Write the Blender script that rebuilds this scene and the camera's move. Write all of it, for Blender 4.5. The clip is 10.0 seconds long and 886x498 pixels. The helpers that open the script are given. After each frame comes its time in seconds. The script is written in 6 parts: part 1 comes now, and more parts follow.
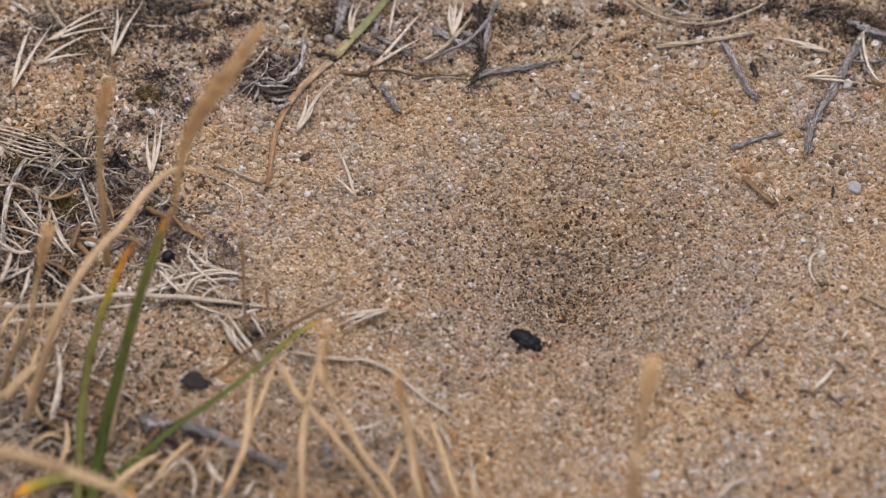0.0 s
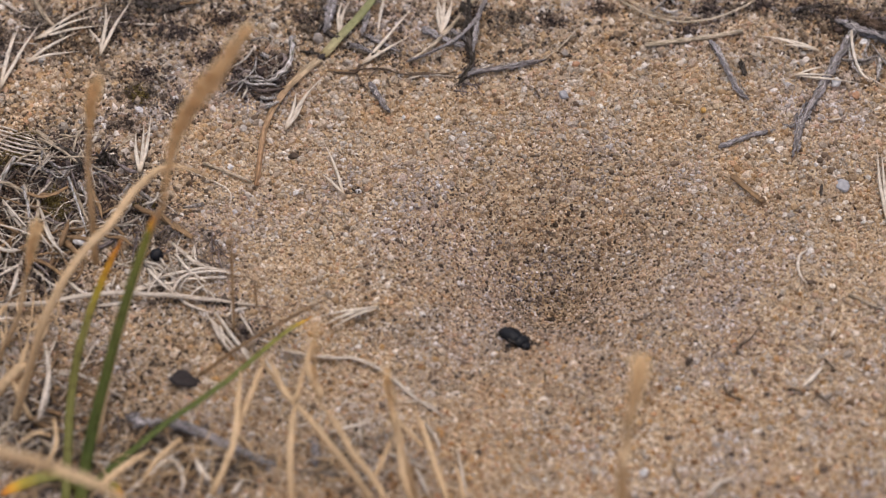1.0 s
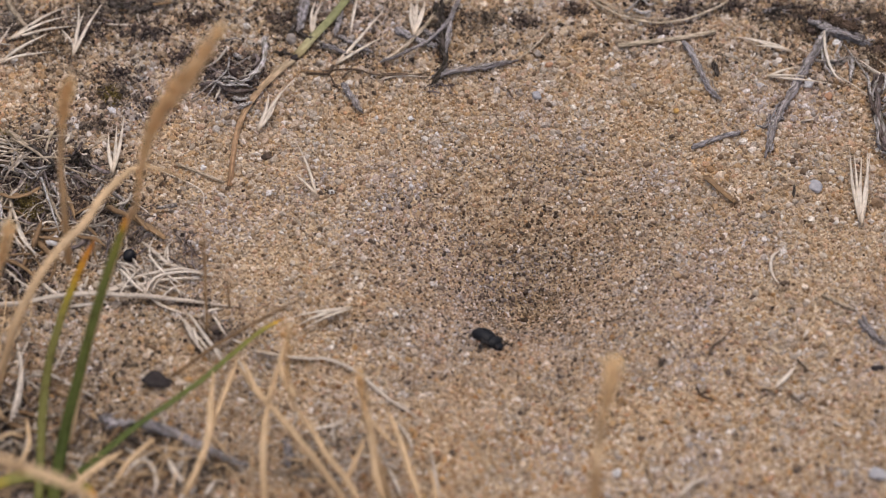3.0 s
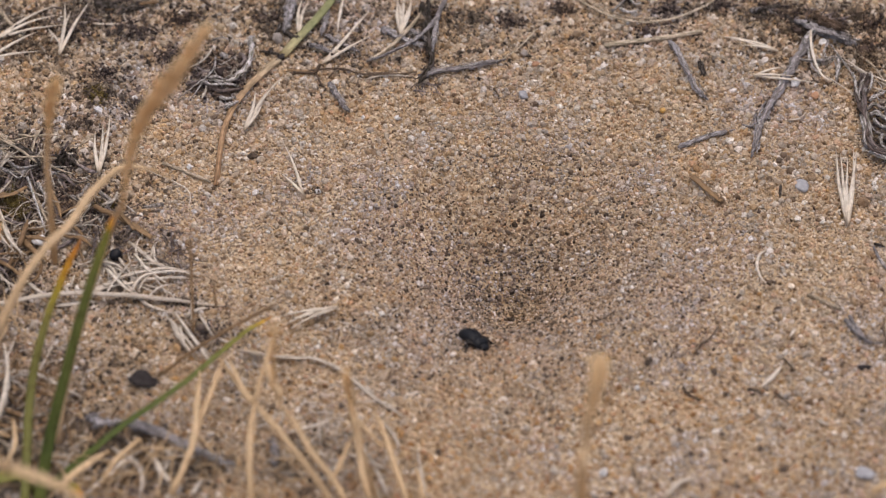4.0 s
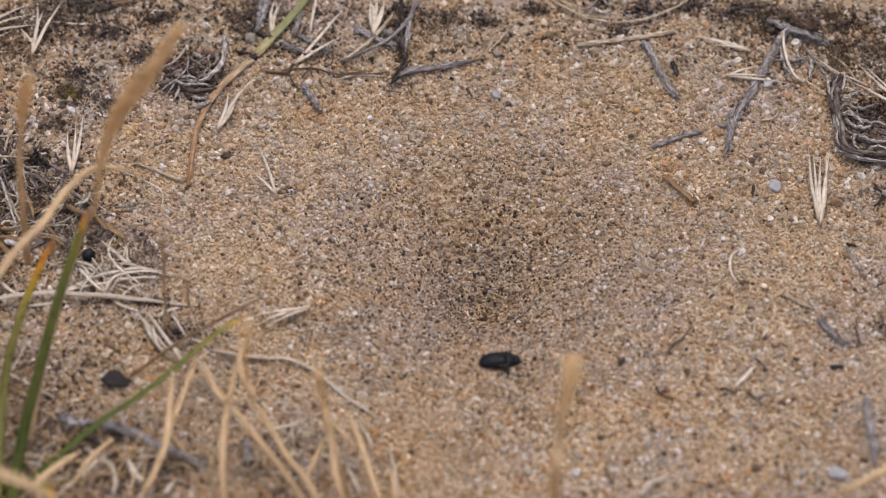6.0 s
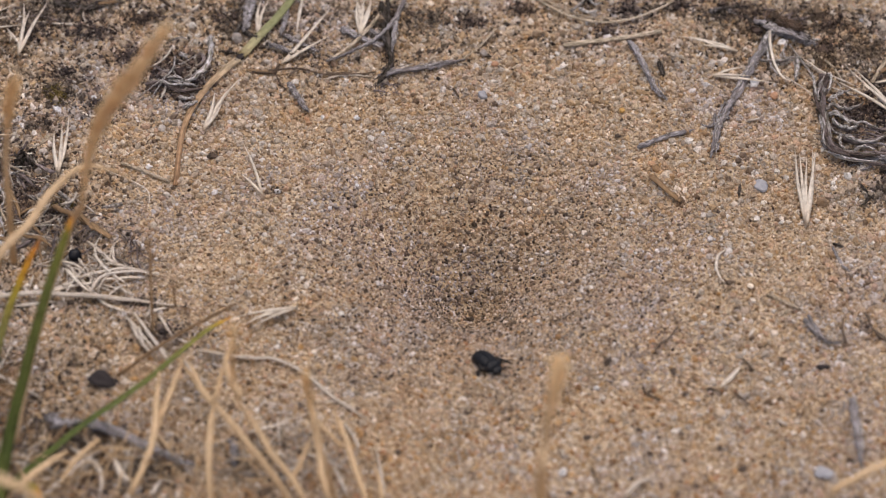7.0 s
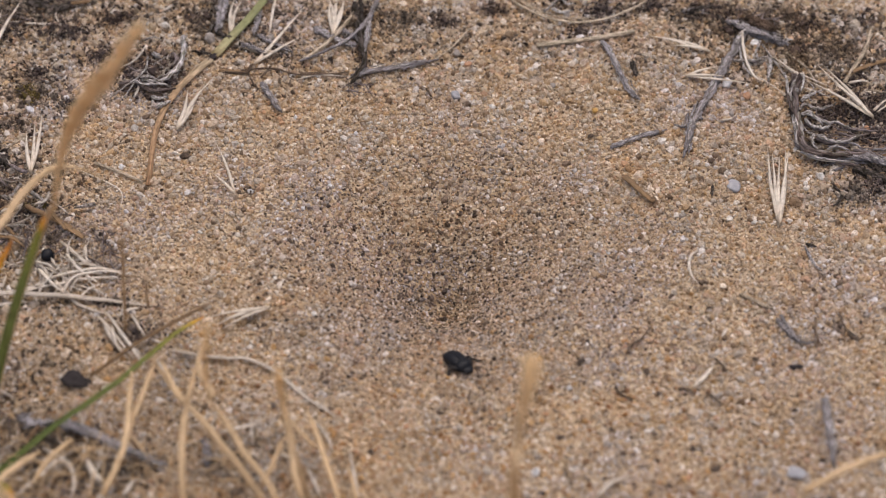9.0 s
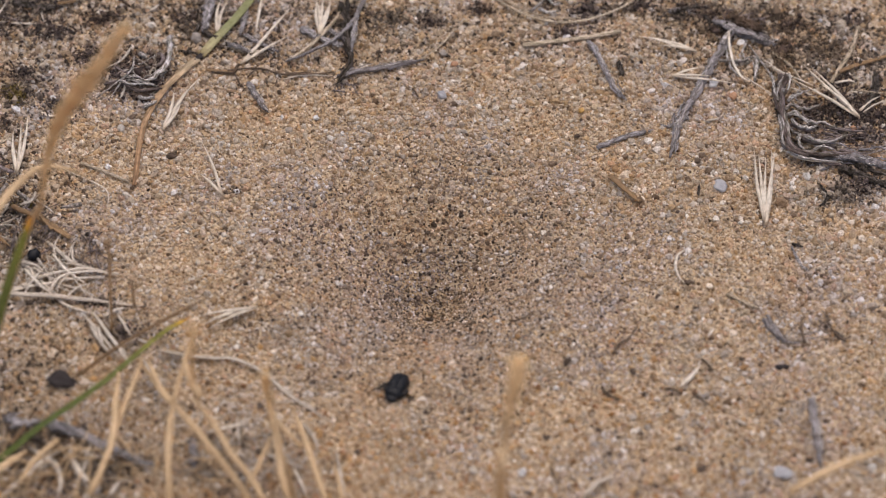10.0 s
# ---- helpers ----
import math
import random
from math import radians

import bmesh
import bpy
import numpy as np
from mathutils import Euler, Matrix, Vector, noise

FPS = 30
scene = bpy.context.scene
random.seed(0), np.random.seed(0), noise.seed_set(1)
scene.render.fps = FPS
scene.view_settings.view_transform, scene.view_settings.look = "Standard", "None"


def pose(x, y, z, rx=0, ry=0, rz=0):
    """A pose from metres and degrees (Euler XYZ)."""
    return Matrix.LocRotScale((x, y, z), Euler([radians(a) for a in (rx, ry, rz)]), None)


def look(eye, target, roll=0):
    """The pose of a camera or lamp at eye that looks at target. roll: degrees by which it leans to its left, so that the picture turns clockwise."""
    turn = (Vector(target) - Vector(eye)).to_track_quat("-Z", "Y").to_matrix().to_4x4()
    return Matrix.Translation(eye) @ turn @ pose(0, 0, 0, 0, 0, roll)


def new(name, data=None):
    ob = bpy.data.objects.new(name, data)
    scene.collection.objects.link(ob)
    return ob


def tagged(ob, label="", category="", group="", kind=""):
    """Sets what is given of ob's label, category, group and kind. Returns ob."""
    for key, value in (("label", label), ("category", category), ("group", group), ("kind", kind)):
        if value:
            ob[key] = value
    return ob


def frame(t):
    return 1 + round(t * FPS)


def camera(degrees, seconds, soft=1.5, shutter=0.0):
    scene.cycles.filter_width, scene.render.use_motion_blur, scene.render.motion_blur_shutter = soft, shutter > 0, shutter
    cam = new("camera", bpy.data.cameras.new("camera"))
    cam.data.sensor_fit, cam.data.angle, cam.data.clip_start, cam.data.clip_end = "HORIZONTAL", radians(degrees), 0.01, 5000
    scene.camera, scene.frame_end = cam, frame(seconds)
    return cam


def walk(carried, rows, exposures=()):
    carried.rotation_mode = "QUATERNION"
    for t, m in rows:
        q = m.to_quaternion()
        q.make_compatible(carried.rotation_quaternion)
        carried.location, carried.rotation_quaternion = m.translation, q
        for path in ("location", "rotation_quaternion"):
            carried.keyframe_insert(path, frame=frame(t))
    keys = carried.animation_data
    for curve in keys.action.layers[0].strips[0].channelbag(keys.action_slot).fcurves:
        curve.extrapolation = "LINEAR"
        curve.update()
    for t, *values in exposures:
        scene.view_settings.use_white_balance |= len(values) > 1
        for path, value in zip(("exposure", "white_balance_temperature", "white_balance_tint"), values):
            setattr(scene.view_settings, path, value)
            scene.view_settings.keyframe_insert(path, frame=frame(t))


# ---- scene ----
cam = camera(14.0, 10.0, soft=1.15)
# A fixed stand above the sand, 45 degrees down; the camera only pans slowly to its right.
EYE = (-0.00787, -0.41825, 0.4179)
AIM = (-0.00787, -0.00035, 0.0)
# seconds, degrees up, degrees to the left
PAN = [
    (0.0, 0.0278, 1.0444),
    (0.5, -0.0135, 0.9753),
    (1.0, 0.0000, 0.8628),
    (1.5, 0.0000, 0.7556),
    (2.0, 0.0000, 0.6483),
    (2.5, 0.0135, 0.5410),
    (4.0, 0.0000, 0.2191),
    (4.5, 0.0000, 0.1118),
    (5.0, 0.0000, 0.0045),
    (5.5, 0.0000, -0.1028),
    (7.0, 0.0000, -0.4247),
    (7.5, 0.0000, -0.5320),
    (8.0, 0.0000, -0.6392),
    (8.5, 0.0000, -0.7465),
    (9.0, 0.0000, -0.8538),
    (9.5, 0.0000, -0.9611),
    (10.0, 0.0000, -1.0683),
]
walk(cam, [(t, look(EYE, AIM) @ pose(0, 0, 0, up, left, 0)) for t, up, left in PAN])
cam.data.dof.use_dof = True
cam.data.dof.focus_distance = 0.606
cam.data.dof.aperture_fstop = 17.0

# ---- daylight: a bright, thinly clouded sky with a large soft sun ----
SUN_UP, SUN_ROUND = 86.0, 8.0
world = bpy.data.worlds.new("sky")
world.use_nodes = True
scene.world = world
wn = world.node_tree
sky = wn.nodes.new("ShaderNodeTexSky")
sky.sky_type = "NISHITA"
sky.sun_disc = False
sky.sun_elevation = radians(SUN_UP)
sky.sun_rotation = radians(SUN_ROUND)
sky.dust_density, sky.air_density, sky.ozone_density = 6.0, 0.8, 0.6
wn.nodes["Background"].inputs["Strength"].default_value = 0.145
wn.links.new(sky.outputs["Color"], wn.nodes["Background"].inputs["Color"])
sun = new("sun", bpy.data.lights.new("sun", "SUN"))
sun.data.energy, sun.data.angle, sun.data.color = 1.0, radians(120), (1.0, 0.93, 0.915)
sun_way = Vector((math.sin(radians(SUN_ROUND)) * math.cos(radians(SUN_UP)), math.cos(radians(SUN_ROUND)) * math.cos(radians(SUN_UP)), math.sin(radians(SUN_UP))))
sun.matrix_world = look(sun_way * 3.0, (0, 0, 0))
scene.view_settings.exposure = -0.085

MM = 0.001

# ---- the lie of the land, in millimetres: a conical pit in gently uneven sand ----
# a shallow outer bowl and a steeper funnel within it: depth, radius, softness of the rim
PIT = ((1.3, 35.0, 0.15), (12.0, 21.5, 0.15), (7.0, 11.5, 0.2))


def land(x, y):
    """Height of the sand at x, y, all in millimetres."""
    a = math.atan2(y + 0.6, x - 1.0)
    r = math.hypot(x - 1.0, y + 0.6) / (1 + 0.035 * math.sin(2 * a + 0.6) + 0.025 * math.sin(3 * a) + 0.012 * math.sin(7 * a + 1.0))
    dip = 0.0
    for deep, wide, soft in PIT:
        q = (1.0 - math.sqrt((r / wide) ** 2 + 0.012)) / soft
        dip += deep * soft * (q if q > 30 else math.log1p(math.exp(q)))
    far = 1.0 / (1.0 + (x * x + y * y) / 3.0e5)
    z = -dip
    z += far * (0.7 * math.sin(x * 0.061 + 1.0) * math.sin(y * 0.053 + 0.4) + 0.35 * math.sin(x * 0.17 + y * 0.06) + 0.3 * math.sin(y * 0.21 - x * 0.09 + 2.0))
    z += far * 0.16 * math.sin(x * 0.43 + 1.3 * math.sin(y * 0.31)) * math.sin(y * 0.47 + 1.1 * math.sin(x * 0.37)) * min(1.0, max(0.0, (math.hypot(x, y) - 25) / 20))
    return z


# ---- materials ----
def ramp(nodes, stops, constant=False):
    n = nodes.new("ShaderNodeValToRGB")
    n.color_ramp.interpolation = "CONSTANT" if constant else "LINEAR"
    el = n.color_ramp.elements
    while len(el) < len(stops):
        el.new(0.5)
    for e, (at, c) in zip(el, stops):
        e.position, e.color = at, (*c, 1)
    return n


def basic(name, rough=0.6, spec=0.4):
    m = bpy.data.materials.new(name)
    m.use_nodes = True
    b = m.node_tree.nodes["Principled BSDF"]
    b.inputs["Roughness"].default_value = rough
    b.inputs["Specular IOR Level"].default_value = spec
    return m, m.node_tree, b


def bumped(nt, b, scale, strength, distance, coords="Object", stretch=None):
    """Fine relief from noise; scale in waves a metre."""
    tc = nt.nodes.new("ShaderNodeTexCoord")
    src = tc.outputs[coords]
    if stretch:
        mp = nt.nodes.new("ShaderNodeMapping")
        mp.inputs["Scale"].default_value = stretch
        nt.links.new(src, mp.inputs["Vector"])
        src = mp.outputs["Vector"]
    n = nt.nodes.new("ShaderNodeTexNoise")
    n.inputs["Scale"].default_value = scale
    n.inputs["Detail"].default_value = 4
    bp = nt.nodes.new("ShaderNodeBump")
    bp.inputs["Strength"].default_value, bp.inputs["Distance"].default_value = strength, distance
    nt.links.new(src, n.inputs["Vector"])
    nt.links.new(n.outputs["Fac"], bp.inputs["Height"])
    nt.links.new(bp.outputs["Normal"], b.inputs["Normal"])
    return n


def mix(nt, kind, fac, a, b):
    n = nt.nodes.new("ShaderNodeMix")
    n.data_type, n.blend_type = "RGBA", kind
    for sock, v in ((n.inputs["Factor"], fac), (n.inputs["A"], a), (n.inputs["B"], b)):
        if isinstance(v, (int, float)):
            sock.default_value = v
        elif isinstance(v, tuple):
            sock.default_value = (*v, 1)
        else:
            nt.links.new(v, sock)
    return n.outputs["Result"]


def grain_material(name, stops, rough=0.42, clear=0.0, tone=1.0):
    """Mineral grains, each with a colour of its own from the ramp, with streaks inside the grain; clear lets light through."""
    m, nt, b = basic(name, rough, 0.26)
    geo = nt.nodes.new("ShaderNodeNewGeometry")
    r = ramp(nt.nodes, [(at, tuple(v * tone for v in c)) for at, c in stops])
    info = nt.nodes.new("ShaderNodeObjectInfo")
    both = nt.nodes.new("ShaderNodeMath")
    both.operation = "ADD"
    wrap = nt.nodes.new("ShaderNodeMath")
    wrap.operation = "FRACT"
    nt.links.new(info.outputs["Random"], both.inputs[0])
    nt.links.new(geo.outputs["Random Per Island"], both.inputs[1])
    nt.links.new(both.outputs["Value"], wrap.inputs[0])
    nt.links.new(wrap.outputs["Value"], r.inputs["Fac"])
    n = bumped(nt, b, 4200.0, 0.6, 0.00012)
    dirt = ramp(nt.nodes, [(0.34, (0.62, 0.57, 0.50)), (0.5, (1.0, 1.0, 1.0)), (0.68, (1.2, 1.18, 1.16))])
    nt.links.new(n.outputs["Fac"], dirt.inputs["Fac"])
    col = mix(nt, "MULTIPLY", 1.0, r.outputs["Color"], dirt.outputs["Color"])
    tc = nt.nodes.new("ShaderNodeTexCoord")
    for size, stops2 in ((45.0, [(0.38, (1.05, 1.0, 0.92)), (0.5, (1, 1, 1)), (0.62, (0.97, 0.98, 1.06))]), (130.0, [(0.36, (1.04, 0.98, 0.90)), (0.5, (1, 1, 1)), (0.64, (0.91, 0.94, 0.98))]), (520.0, [(0.36, (0.80, 0.78, 0.75)), (0.5, (1, 1, 1)), (0.64, (1.12, 1.10, 1.07))])):
        patch = nt.nodes.new("ShaderNodeTexNoise")
        patch.inputs["Scale"].default_value = size
        patch.inputs["Detail"].default_value = 2
        nt.links.new(tc.outputs["Object"], patch.inputs["Vector"])
        pr = ramp(nt.nodes, stops2)
        nt.links.new(patch.outputs["Fac"], pr.inputs["Fac"])
        col = mix(nt, "MULTIPLY", 1.0, col, pr.outputs["Color"])
    nt.links.new(col, b.inputs["Base Color"])
    if clear:
        tl = nt.nodes.new("ShaderNodeBsdfTranslucent")
        ms = nt.nodes.new("ShaderNodeMixShader")
        ms.inputs["Fac"].default_value = clear
        nt.links.new(col, tl.inputs["Color"])
        nt.links.new(b.outputs["BSDF"], ms.inputs[1])
        nt.links.new(tl.outputs["BSDF"], ms.inputs[2])
        nt.links.new(ms.outputs["Shader"], nt.nodes["Material Output"].inputs["Surface"])
    return m


QUARTZ = [
    (0.00, (0.136, 0.093, 0.063)), (0.04, (0.231, 0.161, 0.108)), (0.09, (0.361, 0.251, 0.156)), (0.16, (0.501, 0.347, 0.198)), (0.24, (0.453, 0.356, 0.257)),
    (0.32, (0.533, 0.416, 0.306)), (0.40, (0.475, 0.411, 0.350)), (0.47, (0.581, 0.421, 0.253)), (0.55, (0.585, 0.481, 0.384)),
    (0.62, (0.444, 0.366, 0.277)), (0.70, (0.626, 0.521, 0.421)), (0.77, (0.530, 0.352, 0.239)), (0.84, (0.466, 0.406, 0.350)), (0.90, (0.668, 0.586, 0.509)), (0.955, (0.812, 0.741, 0.675)), (1.00, (0.800, 0.760, 0.715)),
]
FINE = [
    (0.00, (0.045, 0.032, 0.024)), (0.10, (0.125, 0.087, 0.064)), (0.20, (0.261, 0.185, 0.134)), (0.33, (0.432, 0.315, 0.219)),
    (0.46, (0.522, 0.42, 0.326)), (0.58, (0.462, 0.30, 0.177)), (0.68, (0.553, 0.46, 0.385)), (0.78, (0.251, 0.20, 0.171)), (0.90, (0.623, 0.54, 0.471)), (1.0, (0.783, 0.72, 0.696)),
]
SAND = grain_material("quartz sand", QUARTZ, clear=0.12, tone=0.99)
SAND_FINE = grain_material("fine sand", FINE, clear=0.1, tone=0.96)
# the pit bottom's shade is put into these grain colours
SAND_SHADE = grain_material("fine sand darkened with pit shade", [(0.0, (0.04, 0.029, 0.020)), (0.2, (0.095, 0.068, 0.046)), (0.4, (0.23, 0.165, 0.105)), (0.55, (0.40, 0.30, 0.20)), (0.68, (0.15, 0.11, 0.076)), (0.82, (0.44, 0.36, 0.27)), (0.93, (0.30, 0.20, 0.115)), (1.0, (0.66, 0.59, 0.50))])
GRIT = grain_material("coarse grit", [(0.0, (0.28, 0.20, 0.13)), (0.2, (0.46, 0.33, 0.20)), (0.4, (0.53, 0.43, 0.32)), (0.6, (0.50, 0.44, 0.37)), (0.8, (0.48, 0.37, 0.24)), (0.92, (0.62, 0.55, 0.47)), (1.0, (0.32, 0.28, 0.25))], clear=0.12, tone=1.06)
# humus colour; some patches below also paint shade with it
HUMUS = grain_material("dark humus crumbs", [(0.0, (0.022, 0.016, 0.015)), (0.35, (0.06, 0.044, 0.040)), (0.65, (0.135, 0.100, 0.085)), (0.88, (0.24, 0.18, 0.14)), (1.0, (0.32, 0.26, 0.20))], 0.85)

AMBER = grain_material("stained quartz", [(0.0, (0.30, 0.16, 0.085)), (0.3, (0.47, 0.28, 0.13)), (0.6, (0.56, 0.37, 0.18)), (0.8, (0.50, 0.31, 0.21)), (1.0, (0.60, 0.44, 0.25))], clear=0.2)
SOIL = grain_material("brown soil crumbs", [(0.0, (0.05, 0.038, 0.031)), (0.4, (0.13, 0.10, 0.078)), (0.7, (0.22, 0.17, 0.125)), (1.0, (0.31, 0.25, 0.185))], 0.8)


def ground_material():
    """Packed fine sand below the loose grains."""
    m, nt, b = basic("packed sand", 0.85, 0.3)
    tc = nt.nodes.new("ShaderNodeTexCoord")
    v = nt.nodes.new("ShaderNodeTexVoronoi")
    v.inputs["Scale"].default_value = 1700.0
    nt.links.new(tc.outputs["Object"], v.inputs["Vector"])
    sep = nt.nodes.new("ShaderNodeSeparateColor")
    nt.links.new(v.outputs["Color"], sep.inputs["Color"])
    r = ramp(nt.nodes, [(0.0, (0.14, 0.105, 0.075)), (0.2, (0.36, 0.25, 0.15)), (0.55, (0.50, 0.37, 0.235)), (1.0, (0.62, 0.51, 0.38))])
    nt.links.new(sep.outputs["Red"], r.inputs["Fac"])
    big = nt.nodes.new("ShaderNodeTexNoise")
    big.inputs["Scale"].default_value = 14.0
    nt.links.new(tc.outputs["Object"], big.inputs["Vector"])
    r2 = ramp(nt.nodes, [(0.3, (0.8, 0.78, 0.75)), (0.7, (1.1, 1.1, 1.1))])
    nt.links.new(big.outputs["Fac"], r2.inputs["Fac"])
    nt.links.new(mix(nt, "MULTIPLY", 1.0, r.outputs["Color"], r2.outputs["Color"]), b.inputs["Base Color"])
    bp = nt.nodes.new("ShaderNodeBump")
    bp.inputs["Strength"].default_value, bp.inputs["Distance"].default_value = 0.6, 0.0003
    nt.links.new(v.outputs["Distance"], bp.inputs["Height"])
    nt.links.new(bp.outputs["Normal"], b.inputs["Normal"])
    return m


GROUND = ground_material()


def fibre(name, along, rough=0.6, streak=0.35, bump=0.35, spec=0.35, tone=0.25, around=6.0, thin=0.0, crack=0.0, spots=0.7):
    """Plant matter: colour runs along the strand (u), with lengthwise streaks, a shade of its own for each object."""
    m, nt, b = basic(name, rough, spec)
    uv = nt.nodes.new("ShaderNodeTexCoord")
    sep = nt.nodes.new("ShaderNodeSeparateXYZ")
    nt.links.new(uv.outputs["UV"], sep.inputs["Vector"])
    r = ramp(nt.nodes, along)
    nt.links.new(sep.outputs["X"], r.inputs["Fac"])
    mp = nt.nodes.new("ShaderNodeMapping")
    mp.inputs["Scale"].default_value = (5.0, around, 1.0)
    nt.links.new(uv.outputs["UV"], mp.inputs["Vector"])
    n = nt.nodes.new("ShaderNodeTexNoise")
    n.inputs["Scale"].default_value = 1.6
    n.inputs["Detail"].default_value = 5
    nt.links.new(mp.outputs["Vector"], n.inputs["Vector"])
    s = ramp(nt.nodes, [(0.3 + crack * 0.14, (1 - streak, 1 - streak, 1 - streak * 1.1)), (0.68 - crack * 0.1, (1.1, 1.1, 1.1))])
    nt.links.new(n.outputs["Fac"], s.inputs["Fac"])
    col = mix(nt, "MULTIPLY", 1.0, r.outputs["Color"], s.outputs["Color"])
    info = nt.nodes.new("ShaderNodeObjectInfo")
    own = ramp(nt.nodes, [(0.0, (1 - tone, 1 - tone * 1.1, 1 - tone * 1.2)), (1.0, (1 + tone * 0.4,) * 3)])
    geo = nt.nodes.new("ShaderNodeNewGeometry")
    both = nt.nodes.new("ShaderNodeMath")
    both.operation = "ADD"
    wrap = nt.nodes.new("ShaderNodeMath")
    wrap.operation = "FRACT"
    nt.links.new(info.outputs["Random"], both.inputs[0])
    nt.links.new(geo.outputs["Random Per Island"], both.inputs[1])
    nt.links.new(both.outputs["Value"], wrap.inputs[0])
    nt.links.new(wrap.outputs["Value"], own.inputs["Fac"])
    col = mix(nt, "MULTIPLY", 1.0, col, own.outputs["Color"])
    spot = nt.nodes.new("ShaderNodeTexNoise")
    spot.inputs["Scale"].default_value = 900.0
    nt.links.new(uv.outputs["Object"], spot.inputs["Vector"])
    sp = ramp(nt.nodes, [(0.32, (0.62, 0.56, 0.5)), (0.5, (1, 1, 1))])
    nt.links.new(spot.outputs["Fac"], sp.inputs["Fac"])
    nt.links.new(mix(nt, "MULTIPLY", spots, col, sp.outputs["Color"]), b.inputs["Base Color"])
    bp = nt.nodes.new("ShaderNodeBump")
    bp.inputs["Strength"].default_value, bp.inputs["Distance"].default_value = bump, 0.0002
    nt.links.new(n.outputs["Fac"], bp.inputs["Height"])
    nt.links.new(bp.outputs["Normal"], b.inputs["Normal"])
    if thin:
        tl = nt.nodes.new("ShaderNodeBsdfTranslucent")
        ms = nt.nodes.new("ShaderNodeMixShader")
        ms.inputs["Fac"].default_value = thin
        nt.links.new(col, tl.inputs["Color"])
        nt.links.new(b.outputs["BSDF"], ms.inputs[1])
        nt.links.new(tl.outputs["BSDF"], ms.inputs[2])
        nt.links.new(ms.outputs["Shader"], nt.nodes["Material Output"].inputs["Surface"])
    return m


STRAW = fibre("bleached straw", [(0.0, (0.58, 0.485, 0.385)), (0.4, (0.77, 0.685, 0.595)), (1.0, (0.64, 0.545, 0.45))], streak=0.28, tone=0.26, crack=0.4)
AWN = fibre("pale awn", [(0.0, (0.68, 0.55, 0.41)), (0.3, (0.80, 0.71, 0.60)), (1.0, (0.68, 0.585, 0.48))], 0.5, 0.2, tone=0.12, thin=0.1)
TAN = fibre("tan dry grass", [(0.0, (0.58, 0.405, 0.235)), (0.5, (0.68, 0.49, 0.30)), (1.0, (0.58, 0.405, 0.235))], streak=0.3, spec=0.2, tone=0.1, spots=0.4)
CHAFF = fibre("papery tan chaff", [(0.0, (0.85, 0.62, 0.345)), (0.5, (0.89, 0.67, 0.39)), (1.0, (0.92, 0.73, 0.46))], 0.8, 0.2, 0.2, 0.1, 0.05, thin=0.45, spots=0.15)
BROWN = fibre("brown dead leaf", [(0.0, (0.24, 0.15, 0.08)), (1.0, (0.32, 0.20, 0.10))], 0.7)
TWIG = fibre("weathered grey wood", [(0.0, (0.33, 0.305, 0.325)), (0.5, (0.52, 0.48, 0.51)), (1.0, (0.36, 0.33, 0.35))], 0.85, 0.62, 1.0, 0.2, 0.25, 15.0, crack=0.55)
BARK = fibre("dark bark", [(0.0, (0.085, 0.07, 0.064)), (1.0, (0.15, 0.125, 0.115))], 0.85, 0.8, 1.0, 0.2, 0.3, 9.0, crack=1.0)
DULL = fibre("dull rotted fibre", [(0.0, (0.17, 0.135, 0.135)), (0.5, (0.30, 0.245, 0.245)), (1.0, (0.20, 0.155, 0.145))], 0.85, 0.6, 0.8, tone=0.55, crack=0.6)
ROOT = fibre("silvery dry root", [(0.0, (0.48, 0.44, 0.45)), (0.5, (0.76, 0.71, 0.72)), (1.0, (0.56, 0.51, 0.51))], 0.6, 0.75, 1.0, tone=0.4, crack=0.8)
RUSH = fibre("greying rush stalk", [(0.0, (0.52, 0.42, 0.31)), (1.0, (0.64, 0.53, 0.42))], 0.7, 0.6, 0.6, crack=0.7)
GREEN = fibre("green blade with a scorched tip", [(0.0, (0.13, 0.14, 0.03)), (0.25, (0.072, 0.096, 0.022)), (0.80, (0.125, 0.14, 0.035)), (0.945, (0.19, 0.185, 0.035)), (0.975, (0.55, 0.26, 0.03)), (1.0, (0.32, 0.14, 0.04))], 0.45, 0.2, 0.25, 0.2, 0.1)
FRESH = fibre("green blade yellowing to an orange tip", [(0.0, (0.10, 0.12, 0.025)), (0.3, (0.085, 0.11, 0.024)), (0.6, (0.14, 0.15, 0.035)), (0.8, (0.28, 0.25, 0.05)), (0.92, (0.58, 0.34, 0.05)), (1.0, (0.50, 0.20, 0.06))], 0.45, 0.2, 0.25, 0.2, 0.1)
YELLOWING = fibre("yellowing blade with an orange end", [(0.0, (0.16, 0.16, 0.04)), (0.5, (0.23, 0.215, 0.06)), (0.66, (0.36, 0.28, 0.03)), (0.78, (0.62, 0.32, 0.03)), (0.92, (0.58, 0.23, 0.04)), (1.0, (0.25, 0.13, 0.06))], 0.45, 0.2, 0.25, 0.2, 0.1)
FADING = fibre("pale green blade turning straw", [(0.0, (0.22, 0.225, 0.095)), (0.55, (0.27, 0.27, 0.125)), (0.85, (0.42, 0.37, 0.20)), (1.0, (0.30, 0.23, 0.11))], 0.5, 0.25, 0.3, 0.3, 0.08)
WITHER = fibre("withered tan blade", [(0.0, (0.60, 0.47, 0.32)), (0.45, (0.52, 0.345, 0.20)), (1.0, (0.40, 0.225, 0.115))], 0.6, 0.5, 0.4, crack=0.6)
